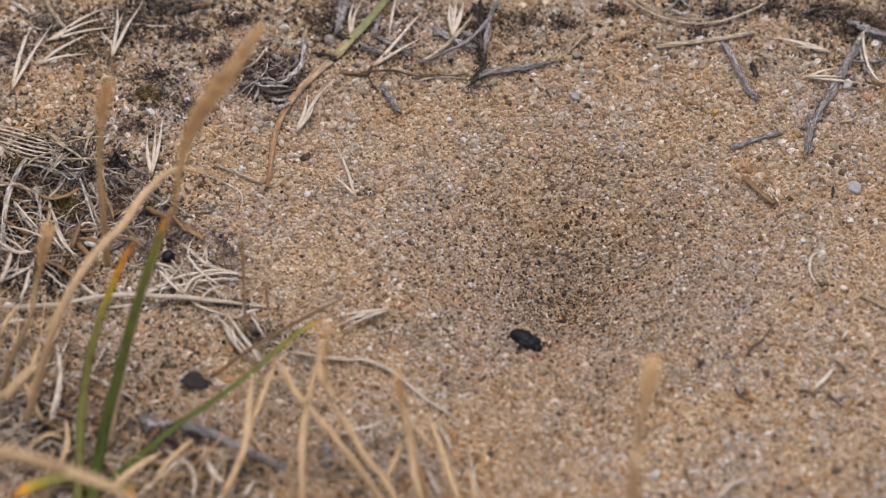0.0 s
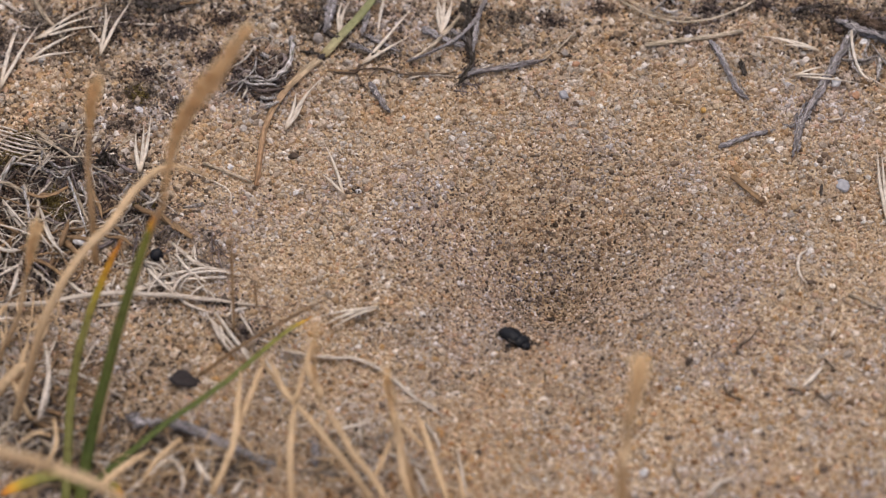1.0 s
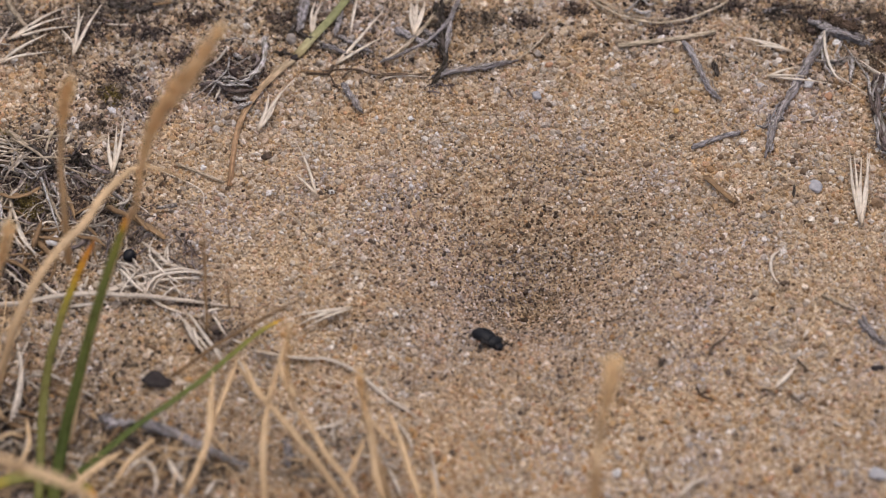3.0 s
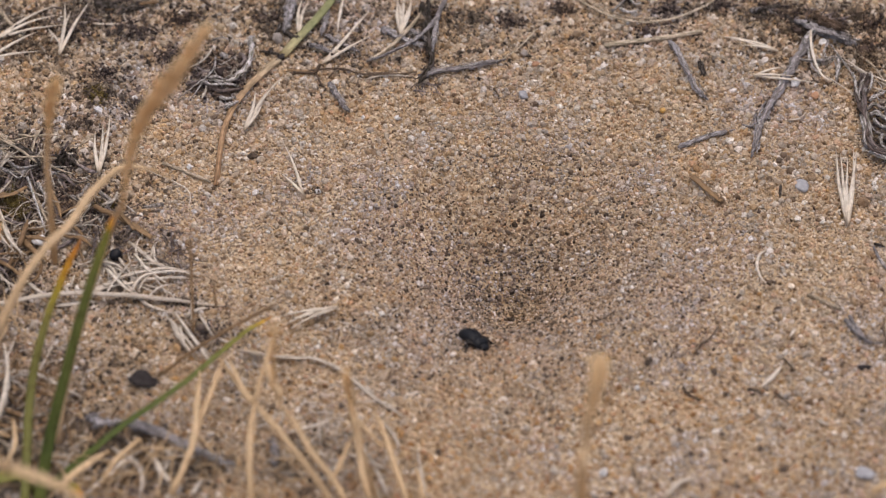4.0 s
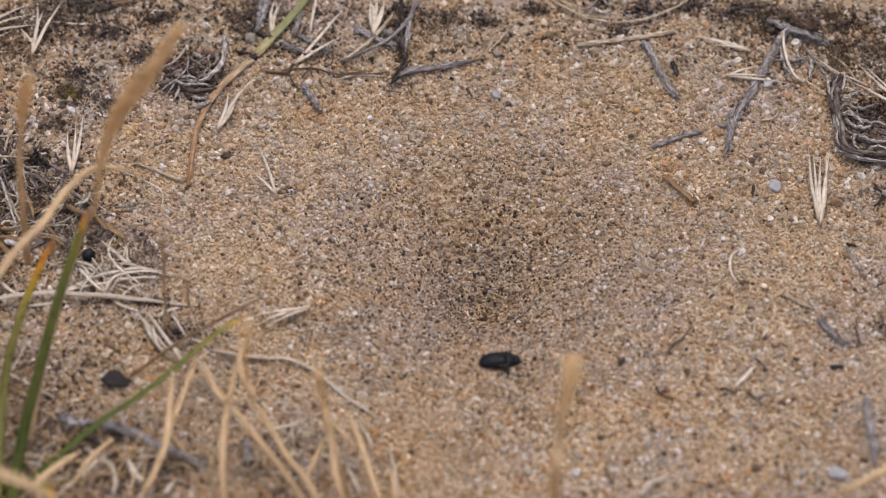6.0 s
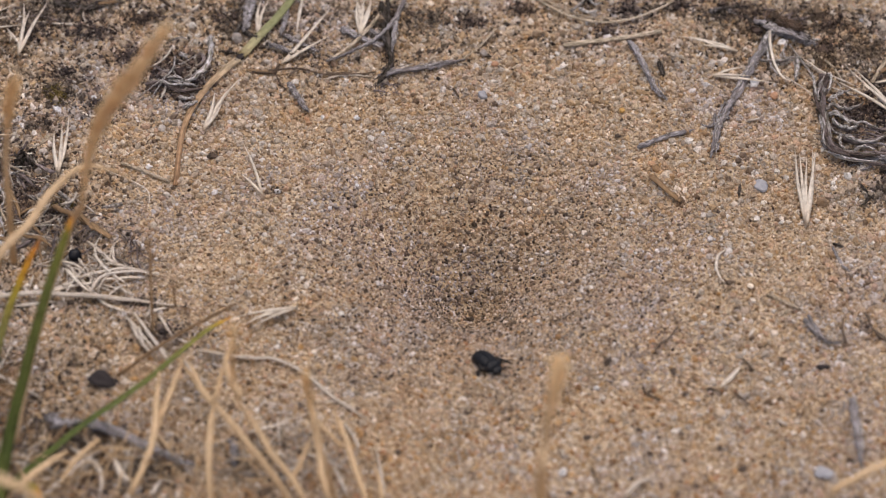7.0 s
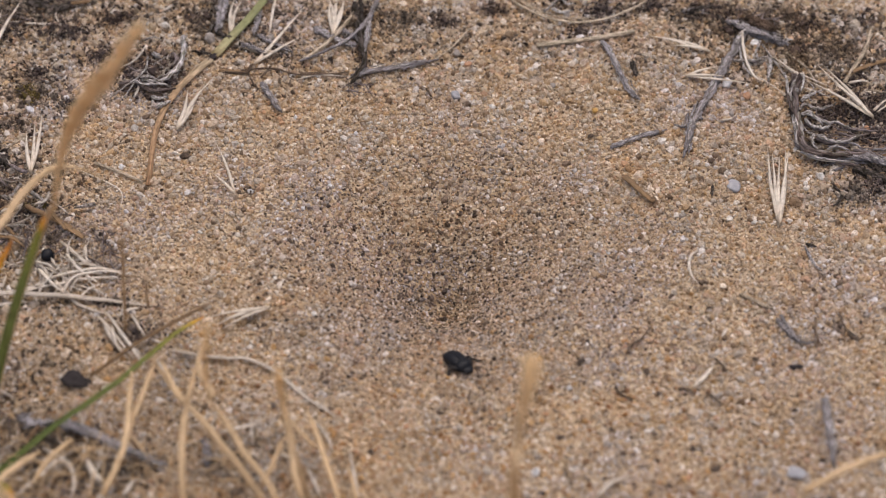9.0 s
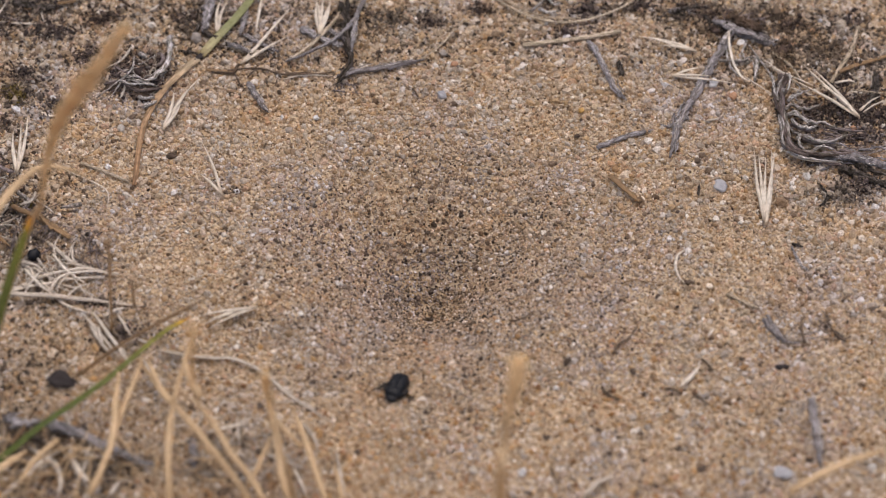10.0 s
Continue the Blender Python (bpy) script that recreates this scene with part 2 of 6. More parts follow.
LITTER = fibre("matted litter", [(0.0, (0.44, 0.385, 0.33)), (0.5, (0.58, 0.52, 0.46)), (1.0, (0.46, 0.40, 0.345))], 0.8, 0.4, 0.6, tone=0.6)

ROTTEN = fibre("rotten brown wood", [(0.0, (0.12, 0.085, 0.065)), (0.5, (0.24, 0.165, 0.125)), (1.0, (0.15, 0.105, 0.08))], 0.85, 0.7, 1.0, 0.2, 0.3, 30.0, crack=0.9)
THREAD = fibre("thin brown rootlet", [(0.0, (0.15, 0.11, 0.085)), (1.0, (0.21, 0.155, 0.115))], 0.9, 0.5, 0.5, 0.12, 0.3)
MOSS = fibre("dry olive moss", [(0.0, (0.14, 0.105, 0.03)), (1.0, (0.26, 0.19, 0.06))], 0.9, tone=0.5)


def stone_material(name, c, rough=0.6):
    m, nt, b = basic(name, rough, 0.45 if sum(c) > 0.5 else 0.18)
    n = bumped(nt, b, 1500.0, 0.5, 0.0002)
    r = ramp(nt.nodes, [(0.25, tuple(v * 0.72 for v in c)), (0.6, c), (0.8, tuple(min(1, v * 1.15) for v in c))])
    nt.links.new(n.outputs["Fac"], r.inputs["Fac"])
    nt.links.new(r.outputs["Color"], b.inputs["Base Color"])
    return m


BLUE_STONE = stone_material("blue-grey stone", (0.37, 0.36, 0.375))
GREY_STONE = stone_material("grey stone", (0.36, 0.31, 0.27))
WHITE_STONE = stone_material("white quartz", (0.80, 0.77, 0.75), 0.4)
AMBER_STONE = stone_material("amber quartz", (0.62, 0.36, 0.10), 0.35)
RED_STONE = stone_material("rusty stone", (0.46, 0.25, 0.14))
DARK_CHIP = stone_material("dark brown crust", (0.115, 0.083, 0.062), 0.9)
BLACK_DUNG = stone_material("black crust", (0.042, 0.034, 0.033), 0.75)
BLACK_SEED = stone_material("glossy black seed coat", (0.012, 0.012, 0.015), 0.22)
SHELL = stone_material("shell chip", (0.82, 0.72, 0.64), 0.4)
SANDSTONE = stone_material("tan sandstone", (0.55, 0.42, 0.30), 0.8)


def chitin(name, rough, c=(0.006, 0.0065, 0.009)):
    m, nt, b = basic(name, rough, 0.27)
    n = bumped(nt, b, 5200.0, 0.35, 0.00008)
    r = ramp(nt.nodes, [(0.3, tuple(v * 0.6 for v in c)), (0.75, tuple(v * 1.6 for v in c))])
    nt.links.new(n.outputs["Fac"], r.inputs["Fac"])
    nt.links.new(r.outputs["Color"], b.inputs["Base Color"])
    return m


CHITIN = chitin("matt black chitin", 0.52)
CHITIN_LEG = chitin("dark brown-black chitin", 0.5, (0.016, 0.012, 0.010))


# ---- tools for building ----
def mesh_object(name, verts, faces, material, uvs=None, smooth=True):
    me = bpy.data.meshes.new(name)
    me.from_pydata([tuple(v) for v in verts], [], faces)
    me.materials.append(material)
    if smooth:
        me.polygons.foreach_set("use_smooth", [True] * len(me.polygons))
    if uvs is not None:
        lay = me.uv_layers.new(name="UVMap")
        ids = np.empty(len(me.loops), np.int32)
        me.loops.foreach_get("vertex_index", ids)
        lay.data.foreach_set("uv", np.asarray(uvs, np.float32)[ids].ravel())
    me.update()
    return new(name, me)


def spline(pts, per=6):
    """Catmull-Rom through pts."""
    p = [np.array(q, float) for q in pts]
    if len(p) == 2:
        return [p[0] + (p[1] - p[0]) * i / per for i in range(per + 1)]
    p = [2 * p[0] - p[1]] + p + [2 * p[-1] - p[-2]]
    out = []
    for i in range(1, len(p) - 2):
        a, b, c, d = p[i - 1:i + 3]
        for k in range(per):
            t = k / per
            out.append(0.5 * (2 * b + (c - a) * t + (2 * a - 5 * b + 4 * c - d) * t * t + (3 * b - a - 3 * c + d) * t ** 3))
    out.append(p[-2])
    return out


def tube(path, width, flat=1.0, sides=6, taper=(0.9, 0.5), rough=0.0, fold=0.0, seed=0, bulge=None):
    """Verts, faces and uvs of a strand along path (metres). width in metres; flat below 1 makes a blade; fold lifts its edges."""
    rng = random.Random(seed)
    verts, faces, uvs = [], [], []
    n = len(path)
    side = None
    wood = rough > 0.15
    for i, p in enumerate(path):
        d = path[min(i + 1, n - 1)] - path[max(i - 1, 0)]
        d = d / (np.linalg.norm(d) + 1e-12)
        if side is None:
            side = np.cross(d, (0, 0, 1.0))
            if np.linalg.norm(side) < 1e-3:
                side = np.array((1.0, 0, 0))
        side = side - d * np.dot(side, d)
        side = side / np.linalg.norm(side)
        up = np.cross(side, d)
        t = i / (n - 1)
        w = width * 0.5 * (bulge(t) if bulge else taper[0] + (taper[1] - taper[0]) * t)
        if rough:
            w *= 1 + rough * (0.5 if wood else 1.0) * rng.uniform(-1, 1)
        for k in range(sides):
            a = 2 * math.pi * k / sides
            q = 1 + (rough * 0.5 * rng.uniform(-1, 1) if rough else 0)
            if wood:
                q = 1 + 2.2 * rough * noise.noise(Vector((k * 1.9 + seed * 3.1, i * 0.16, seed * 0.7))) + 1.1 * rough * noise.noise(Vector((k * 1.1 + seed * 1.7, i * 0.55, seed * 1.3)))
            c, s = math.cos(a), math.sin(a)
            verts.append(p + side * (c * w * q) + up * (s * w * flat * q + fold * w * abs(c)))
            uvs.append((t, k / sides))
    for i in range(n - 1):
        for k in range(sides):
            a, b = i * sides + k, i * sides + (k + 1) % sides
            faces.append((a, b, b + sides, a + sides))
    faces.append(tuple(reversed(range(sides))))
    faces.append(tuple(range((n - 1) * sides, n * sides)))
    return verts, faces, uvs


SEED = [0]


def lay(pts, per=6):
    """Points (x, y, height over the sand) in millimetres to a smooth path in metres over the land."""
    return [np.array((q[0], q[1], land(q[0], q[1]) + q[2])) * MM for q in spline(pts, per)]


def strand(name, material, width, pts, flat=1.0, taper=(0.9, 0.6), rough=0.08, fold=0.0, sides=6, per=6, bulge=None, parent=None, label="", category="", group=""):
    """A stalk, straw, root or twig through pts (mm), width in mm."""
    SEED[0] += 1
    path = lay(pts, per)
    if rough > 0.15:
        rng = random.Random(SEED[0])
        path = [p + np.array([rng.gauss(0, 1) for _ in range(3)]) * width * MM * 0.10 for p in path]
    v, f, u = tube(path, width * MM, flat, sides, taper, rough, fold, SEED[0], bulge)
    ob = mesh_object(name, [p - path[0] for p in v], f, material, u)
    ob.location = Vector(path[0])
    if parent:
        ob.parent = parent
    if label:
        tagged(ob, label, category, group)
    return ob


def pointed(t):
    return min(1.0, 0.45 + 5 * t, 0.12 + 3.2 * (1 - t)) * (1 - 0.25 * t)


def straw(pts, width=0.7, **k):
    return strand("dry_straw", STRAW, width, pts, flat=0.6, bulge=pointed, label="thin bleached straw lying on the sand", category="straw", group="bleached straws", **k)


def rush(pts, width=0.9, **k):
    return strand("dry_stalk", RUSH, width, pts, flat=0.7, taper=(0.9, 0.8), label="dull tan dry stalk lying on the sand", category="stalk", group="dull stalks", **k)


def wooden(name, material, pts, width, label, group, splinters):
    """A weathered twig: a fluted core with splinters lifting off along it, in one mesh."""
    SEED[0] += 1
    rng = random.Random(SEED[0])
    path = lay(pts, 14)
    path = [p + np.array([rng.gauss(0, 1) for _ in range(3)]) * width * MM * 0.06 for p in path]
    v, f, u = tube(path, width * 0.85 * MM, 0.9, 13, (1.0, 0.6), 0.28, 0, SEED[0], bulge=lambda t: min(1.0, 0.55 + 6 * t, 0.3 + 4 * (1 - t)) * (1 - 0.25 * t))
    ob = mesh_object(name, [p - path[0] for p in v], f, material, u)
    ob.location = Vector(path[0])
    n = len(path)
    for i in range(splinters):
        a = rng.randrange(0, max(1, n - 6))
        c = min(n - 1, a + rng.randrange(5, max(6, n // 3 + 1)))
        off = np.array((rng.gauss(0, 1), rng.gauss(0, 1), abs(rng.gauss(0.4, 0.6)))) * width * 0.26 * MM
        lift = np.array((rng.gauss(0, 1), rng.gauss(0, 1), abs(rng.gauss(0, 1)))) * width * 0.25 * MM
        sub = [path[k] + off + lift * ((k - a) / (c - a)) ** 2 - path[0] for k in range(a, c + 1)]
        v, f, u = tube(sub, width * rng.uniform(0.10, 0.28) * MM, rng.uniform(0.5, 1), 5, rough=0.12, seed=SEED[0] * 31 + i, bulge=pointed)
        mesh_object("splinter", v, f, ROOT if material == TWIG and i % 3 else material, u).parent = ob
    return tagged(ob, label, "twig", group)


def twig(pts, width=1.2):
    return wooden("grey_twig", TWIG, pts, width * 1.12, "weathered grey twig lying on the sand", "grey twigs", 13)


def dark_twig(pts, width=1.2):
    return wooden("dark_twig", BARK, pts, width, "blackened rough twig lying on the sand", "dark twigs", 8)


def root(pts, width=0.7, **k):
    return strand("dry_root", ROOT, width, pts, rough=0.16, taper=(1.0, 0.5), label="silvery dry curled root on the sand", category="root", group="curled roots", **k)


def dull_root(pts, width=0.5, **k):
    return strand("dark_root", DULL, width, pts, rough=0.16, taper=(1.0, 0.6), label="dull violet-grey rotted root on the sand", category="root", group="rotted roots", **k)


def rotten_wood(pts, width=1.4):
    return wooden("rotten_stub", ROTTEN, pts, width, "dark brown rotten stub of wood on sand", "dark twigs", 5)


def rootlet(pts, width=0.35, **k):
    return strand("rootlet", THREAD, width, pts, rough=0.16, label="hair-thin brown rootlet on the sand", category="root", group="dark rootlets", **k)


def leaf_bit(pts, width=1.2, **k):
    return strand("leaf_fragment", BROWN, width, pts, flat=0.35, taper=(0.8, 0.5), rough=0.1, label="brown fragment of a dead leaf on sand", category="leaf", group="leaf fragments", **k)


def stem(pts, width=1.4, taper=(1.0, 0.8), label="tan dry grass stem standing over the sand", **k):
    return strand("dry_grass", TAN, width, pts, flat=0.75, rough=0.06, sides=8, bulge=lambda t: min(1.0, 0.2 + 3.0 * t), label=label, category="dry grass", group="tan dry grasses", **k)


def brown_stem(pts, width=0.9):
    return strand("dry_grass", BROWN, width, pts, flat=0.75, rough=0.06, sides=8, bulge=lambda t: min(1.0, 0.2 + 3.0 * t), label="brown dead grass stem leaning over the sand", category="dry grass", group="brown dry grasses")


def empty_at(name, x, y, label, category, group=""):
    e = new(name)
    e.empty_display_size = 0.002
    e.location = (x * MM, y * MM, land(x, y) * MM)
    return tagged(e, label, category, group)


def own_parent(ob, e):
    ob.parent = e
    ob.matrix_parent_inverse = Matrix.Translation(-e.location)
    return ob


def floret(base, tips, width=0.7):
    """A fallen grass floret: pale awns that spread from one pointed base."""
    e = empty_at("grass_floret", base[0], base[1], "pale fallen grass floret with spread pointed awns", "floret", "fallen florets")
    for i, tip in enumerate(tips):
        rng = random.Random(SEED[0] + 7)
        mid = [(a + b) / 2 for a, b in zip(base, tip)]
        mid[0] += rng.uniform(-0.5, 0.5)
        mid[2] += 0.5
        b0 = (base[0], base[1], base[2] + 0.15 * i)
        own_parent(strand("awn", AWN, width, [b0, tuple(mid), tip], flat=0.5, per=6, rough=0.05, bulge=lambda t: 0.22 + 0.85 * math.sin(math.pi * min(1.0, 0.08 + t * 0.92) ** 0.62) - 0.16 * t), e)
    return e


def ico(sub, seed, jag=0.16):
    bm = bmesh.new()
    bmesh.ops.create_icosphere(bm, subdivisions=sub, radius=1.0)
    rng = random.Random(seed)
    v = np.array([tuple(x.co * (1 + rng.uniform(-jag, jag))) for x in bm.verts])
    f = np.array([[x.index for x in p.verts] for p in bm.faces], np.int32)
    bm.free()
    return v, f


def chip(seed):
    """A small eight-sided crumb."""
    r = random.Random(seed)
    v = np.array([[1, 0, 0], [-1, 0, 0], [0, 1, 0], [0, -1, 0], [0, 0, 1], [0, 0, -1]], float) * np.array([[r.uniform(0.8, 1.4)] for _ in range(6)])
    f = np.array([[0, 2, 4], [2, 1, 4], [1, 3, 4], [3, 0, 4], [2, 0, 5], [1, 2, 5], [3, 1, 5], [0, 3, 5]], np.int32)
    return v, f


def lump(name, material, x, y, size, turn=0.0, sink=0.25, jag=0.1, seed=1, label="", category="", group="", sub=3, kind=""):
    """A stone, dropping or crumb: size is its three full widths in mm."""
    v, f = ico(sub, seed, 0.0)
    off = Vector((seed * 7.1, seed * 3.3, 0))
    v = np.array([p * (1 + jag * 2.2 * noise.noise(Vector(p) * 1.3 + off) + jag * 0.7 * noise.noise(Vector(p) * 3.7 + off)) for p in v])
    v = v * np.array(size) * 0.5 * MM
    ob = mesh_object(name, v, [tuple(int(i) for i in t) for t in f], material)
    ob.matrix_world = pose(x * MM, y * MM, (land(x, y) + 0.25 + size[2] * (0.5 - sink)) * MM, 4 * math.sin(seed), 5 * math.cos(seed * 2), turn)
    return tagged(ob, label, category, group, kind)


def grass_head(e, pts, width, count, seed):
    """A narrow seed head: a stalk clothed in small overlapping scales, each a part."""
    own_parent(strand("axis", CHAFF, width * 0.35, pts, rough=0.05), e)
    path = lay(pts, 12)
    rng = random.Random(seed)
    v, f, u = tube([np.array((0, 0, 0.0)), np.array((0, 0.0003, 0.0011)), np.array((0, 0.0004, 0.0024)), np.array((0, 0.0002, 0.0040))], 0.0011, 0.6, 6, bulge=lambda t: 0.35 + 0.75 * math.sin(math.pi * min(1.0, t * 0.9 + 0.05)))
    me = None
    for i in range(count):
        t = (i + 0.3) / count
        k = min(int(t * (len(path) - 1)), len(path) - 2)
        p = path[k]
        d = Vector(path[k + 1] - path[k]).normalized()
        m = d.to_track_quat("Z", "Y").to_matrix().to_4x4()
        if me is None:
            ob = mesh_object("spikelet", v, f, CHAFF, u)
            me = ob.data
        else:
            ob = new("spikelet", me)
        own_parent(ob, e)
        size = width * 0.42 * (0.30 + 0.85 * math.sin(math.pi * (0.03 + 0.8 * t)))
        ob.matrix_basis = Matrix.Translation(Vector(p)) @ m @ pose(0, 0, 0, 0, 0, i * 137.5 + rng.uniform(-20, 20)) @ pose(0, 0, 0, -rng.uniform(8, 20), 0, 0) @ Matrix.Scale(size, 4)
        ob.matrix_basis = ob.matrix_basis


def scatter(name, material, xs, ys, radii, lift, shapes, label, category, seed, heap=0.0, worn=0.0, odd=(0.58, 1.34)):
    """Very many loose grains in one mesh of real geometry. xs, ys, radii in mm."""
    rng = np.random.default_rng(seed)
    n = len(xs)
    q = rng.normal(size=(n, 4))
    q /= np.linalg.norm(q, axis=1)[:, None]
    w, x, y, z = q.T
    R = np.stack([1 - 2 * (y * y + z * z), 2 * (x * y - z * w), 2 * (x * z + y * w), 2 * (x * y + z * w), 1 - 2 * (x * x + z * z), 2 * (y * z - x * w), 2 * (x * z - y * w), 2 * (y * z + x * w), 1 - 2 * (x * x + y * y)], 1).reshape(n, 3, 3)
    S = radii[:, None] * rng.uniform(*odd, (n, 3))
    zs = np.array([land(a, b) for a, b in zip(xs, ys)]) + lift * radii + heap * rng.random(n) ** 2
    C = np.stack([xs, ys, zs], 1)
    pick = rng.integers(0, len(shapes), n)
    V, F, W, base = [], [], [], 0
    for i, (sv, sf) in enumerate(shapes):
        s = pick == i
        k = int(s.sum())
        vv = np.einsum("nij,nvj->nvi", R[s], S[s][:, None, :] * sv[None]) + C[s][:, None, :]
        V.append(vv.reshape(-1, 3))
        F.append((sf[None] + (np.arange(k) * len(sv))[:, None, None]).reshape(-1, 3) + base)
        W.append(np.repeat(rng.random(k) < worn, len(sf)))
        base += k * len(sv)
    V, F = np.concatenate(V) * MM, np.concatenate(F).astype(np.int32)
    me = bpy.data.meshes.new(name)
    me.vertices.add(len(V))
    me.vertices.foreach_set("co", V.astype(np.float32).ravel())
    me.loops.add(F.size)
    me.loops.foreach_set("vertex_index", F.ravel())
    me.polygons.add(len(F))
    me.polygons.foreach_set("loop_start", np.arange(0, F.size, 3, dtype=np.int32))
    me.polygons.foreach_set("use_smooth", np.concatenate(W))
    me.materials.append(material)
    me.update(calc_edges=True)
    return tagged(new(name, me), label, category, "", "stuff")


# ---- the ground ----
def build_ground():
    a = [i * 1.12 for i in range(-100, 101)]
    tail = [113, 116, 121, 130, 145, 170, 210, 280, 400, 620, 1000, 1800, 3500, 7000, 15000, 40000]
    line = [-t for t in reversed(tail)] + a + tail
    n = len(line)
    verts = [(x * MM, y * MM, (land(x, y) + 0.02) * MM) for y in line for x in line]
    faces = [(j * n + i, j * n + i + 1, (j + 1) * n + i + 1, (j + 1) * n + i) for j in range(n - 1) for i in range(n - 1)]
    return tagged(mesh_object("ground", verts, faces, GROUND), "tan coarse sand with a conical pit", "sand ground", "", "structure")


ground = build_ground()


def patchy(x, y, s, o):
    return noise.noise(Vector((x * s + o, y * s - o, o * 0.37)))


def build_sand():
    rng = np.random.default_rng(5)
    shapes = [ico(1, k, 0.34) for k in range(14)]

    def grid(x0, x1, y0, y1, step):
        gx, gy = np.meshgrid(np.arange(x0, x1, step), np.arange(y0, y1, step))
        gx, gy = gx.ravel(), gy.ravel()
        return gx + rng.uniform(-0.56, 0.56, gx.size) * step, gy + rng.uniform(-0.56, 0.56, gy.size) * step

    # finer grains slide to the pit's walls; coarser ones stay outside, the coarsest behind it
    x, y = grid(-104, 90, -62, 76, 0.555)
    r = np.hypot(x, y + 5) + np.array([6 * patchy(a, b, 0.12, 3.0) for a, b in zip(x, y)])
    rim = np.minimum(np.minimum(x + 104, 90 - x), np.minimum(y + 62, 76 - y))
    keep = rng.random(x.size) < np.clip((r - 13) / 16, 0.0, 1) * np.clip(rim / 5, 0.0, 1)
    x, y, r = x[keep], y[keep], r[keep]
    clump = np.array([1 + 0.22 * patchy(a, b, 0.07, 31.0) for a, b in zip(x, y)])
    size = rng.lognormal(math.log(0.285), 0.37, x.size) * np.clip(0.84 + (r - 26) / 190 + y / 800, 0.76, 1.15) * clump
    scatter("sand_grains", SAND, x, y, np.clip(size, 0.14, 0.8), 0.12, shapes, "loose coarse quartz sand in tan, cream and grey", "sand", 11, 0.14, 0.12, (0.66, 1.32))
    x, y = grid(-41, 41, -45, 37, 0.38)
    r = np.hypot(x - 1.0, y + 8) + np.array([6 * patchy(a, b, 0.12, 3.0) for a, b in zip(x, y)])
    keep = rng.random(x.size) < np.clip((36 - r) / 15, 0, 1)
    x, y = x[keep], y[keep]
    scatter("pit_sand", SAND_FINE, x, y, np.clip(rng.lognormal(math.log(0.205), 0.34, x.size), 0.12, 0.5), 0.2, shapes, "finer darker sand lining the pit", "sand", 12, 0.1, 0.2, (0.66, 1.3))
    # darker fine grains at the bottom of the funnel paint its shade
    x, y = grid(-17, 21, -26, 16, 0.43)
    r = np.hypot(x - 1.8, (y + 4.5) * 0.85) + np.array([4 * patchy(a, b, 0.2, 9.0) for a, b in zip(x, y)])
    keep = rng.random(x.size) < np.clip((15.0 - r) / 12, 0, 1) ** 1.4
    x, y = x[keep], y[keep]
    scatter("dark_pit_sand", SAND_SHADE, x, y, np.clip(rng.lognormal(math.log(0.215), 0.3, x.size), 0.13, 0.46), 0.42, shapes, "fine sand with painted shade at the pit's bottom", "sand", 18, 0.1, 0.2, (0.66, 1.3))
    # larger grit
    n = 2600
    x, y = rng.uniform(-104, 90, n), rng.uniform(-62, 76, n)
    keep = (np.hypot(x, y) > 27) & (rng.random(n) < np.where(y > 25, 0.8, 0.35))
    x, y = x[keep], y[keep]
    big = [ico(2, k + 20, 0.13) for k in range(6)]
    size = np.clip(rng.lognormal(math.log(0.50), 0.22, x.size), 0.36, 1.0)
    order = np.argsort(-size)
    rest = order[300:]
    scatter("grit", GRIT, x[rest], y[rest], size[rest], 0.35, big, "rounded coarse grit among the sand", "grit", 13)
    # the 300 largest lie as single pieces on the ground
    meshes = []
    for v, f in big:
        me = bpy.data.meshes.new("grit_grain")
        me.from_pydata([tuple(p * MM) for p in v], [], [tuple(int(i) for i in t) for t in f])
        me.materials.append(GRIT)
        meshes.append(me)
    for k, i in enumerate(order[:300]):
        ob = new("grit_grain", meshes[k % 6])
        ob.parent = ground
        s = size[i]
        m = pose(x[i] * MM, y[i] * MM, (land(x[i], y[i]) + 0.35 * s) * MM, *rng.uniform(0, 360, 3))
        ob.matrix_basis = m @ Matrix.Diagonal((*(s * rng.uniform(0.65, 1.25, 3)), 1))
    # dust between the grains
    octa = [chip(k + 90) for k in range(5)]
    x, y = grid(-100, 86, -58, 74, 0.8)
    keep = np.hypot(x, y + 2) > 24
    x, y = x[keep], y[keep]
    scatter("fine_dust", SAND, x, y, np.clip(rng.lognormal(math.log(0.17), 0.25, x.size), 0.1, 0.3), 1.0, octa, "finest sand caught between the coarse grains", "sand", 15)
    # stained grains, rust and amber, thicker towards the near side
    n = 22000
    x, y = rng.uniform(-104, 90, n), rng.uniform(-62, 76, n)
    keep = (np.hypot(x, y) > 14) & (rng.random(n) < np.clip(-0.25 - y / 38, 0.0, 1.2) * np.array([0.5 + 0.8 * patchy(a, b, 0.08, 21.0) for a, b in zip(x, y)]))
    x, y = x[keep], y[keep]
    scatter("amber_grains", AMBER, x, y, np.clip(rng.lognormal(math.log(0.33), 0.25, x.size), 0.2, 0.7), 0.5, shapes, "amber and rust-stained quartz grains in the sand", "sand", 17)
    # dark specks: crumbs of plant matter
    n = 1700
    x, y = rng.uniform(-104, 90, n), rng.uniform(-62, 76, n)
    keep = np.hypot(x, y) > 20
    x, y = x[keep], y[keep]
    scatter("dark_crumbs", HUMUS, x, y, np.clip(rng.lognormal(math.log(0.19), 0.4, x.size), 0.12, 0.6), 0.3, octa, "scattered dark crumbs of plant matter on sand", "debris", 14)
    # brown soil crumbs gather round the plants, behind the pit and to its left
    n = 64000
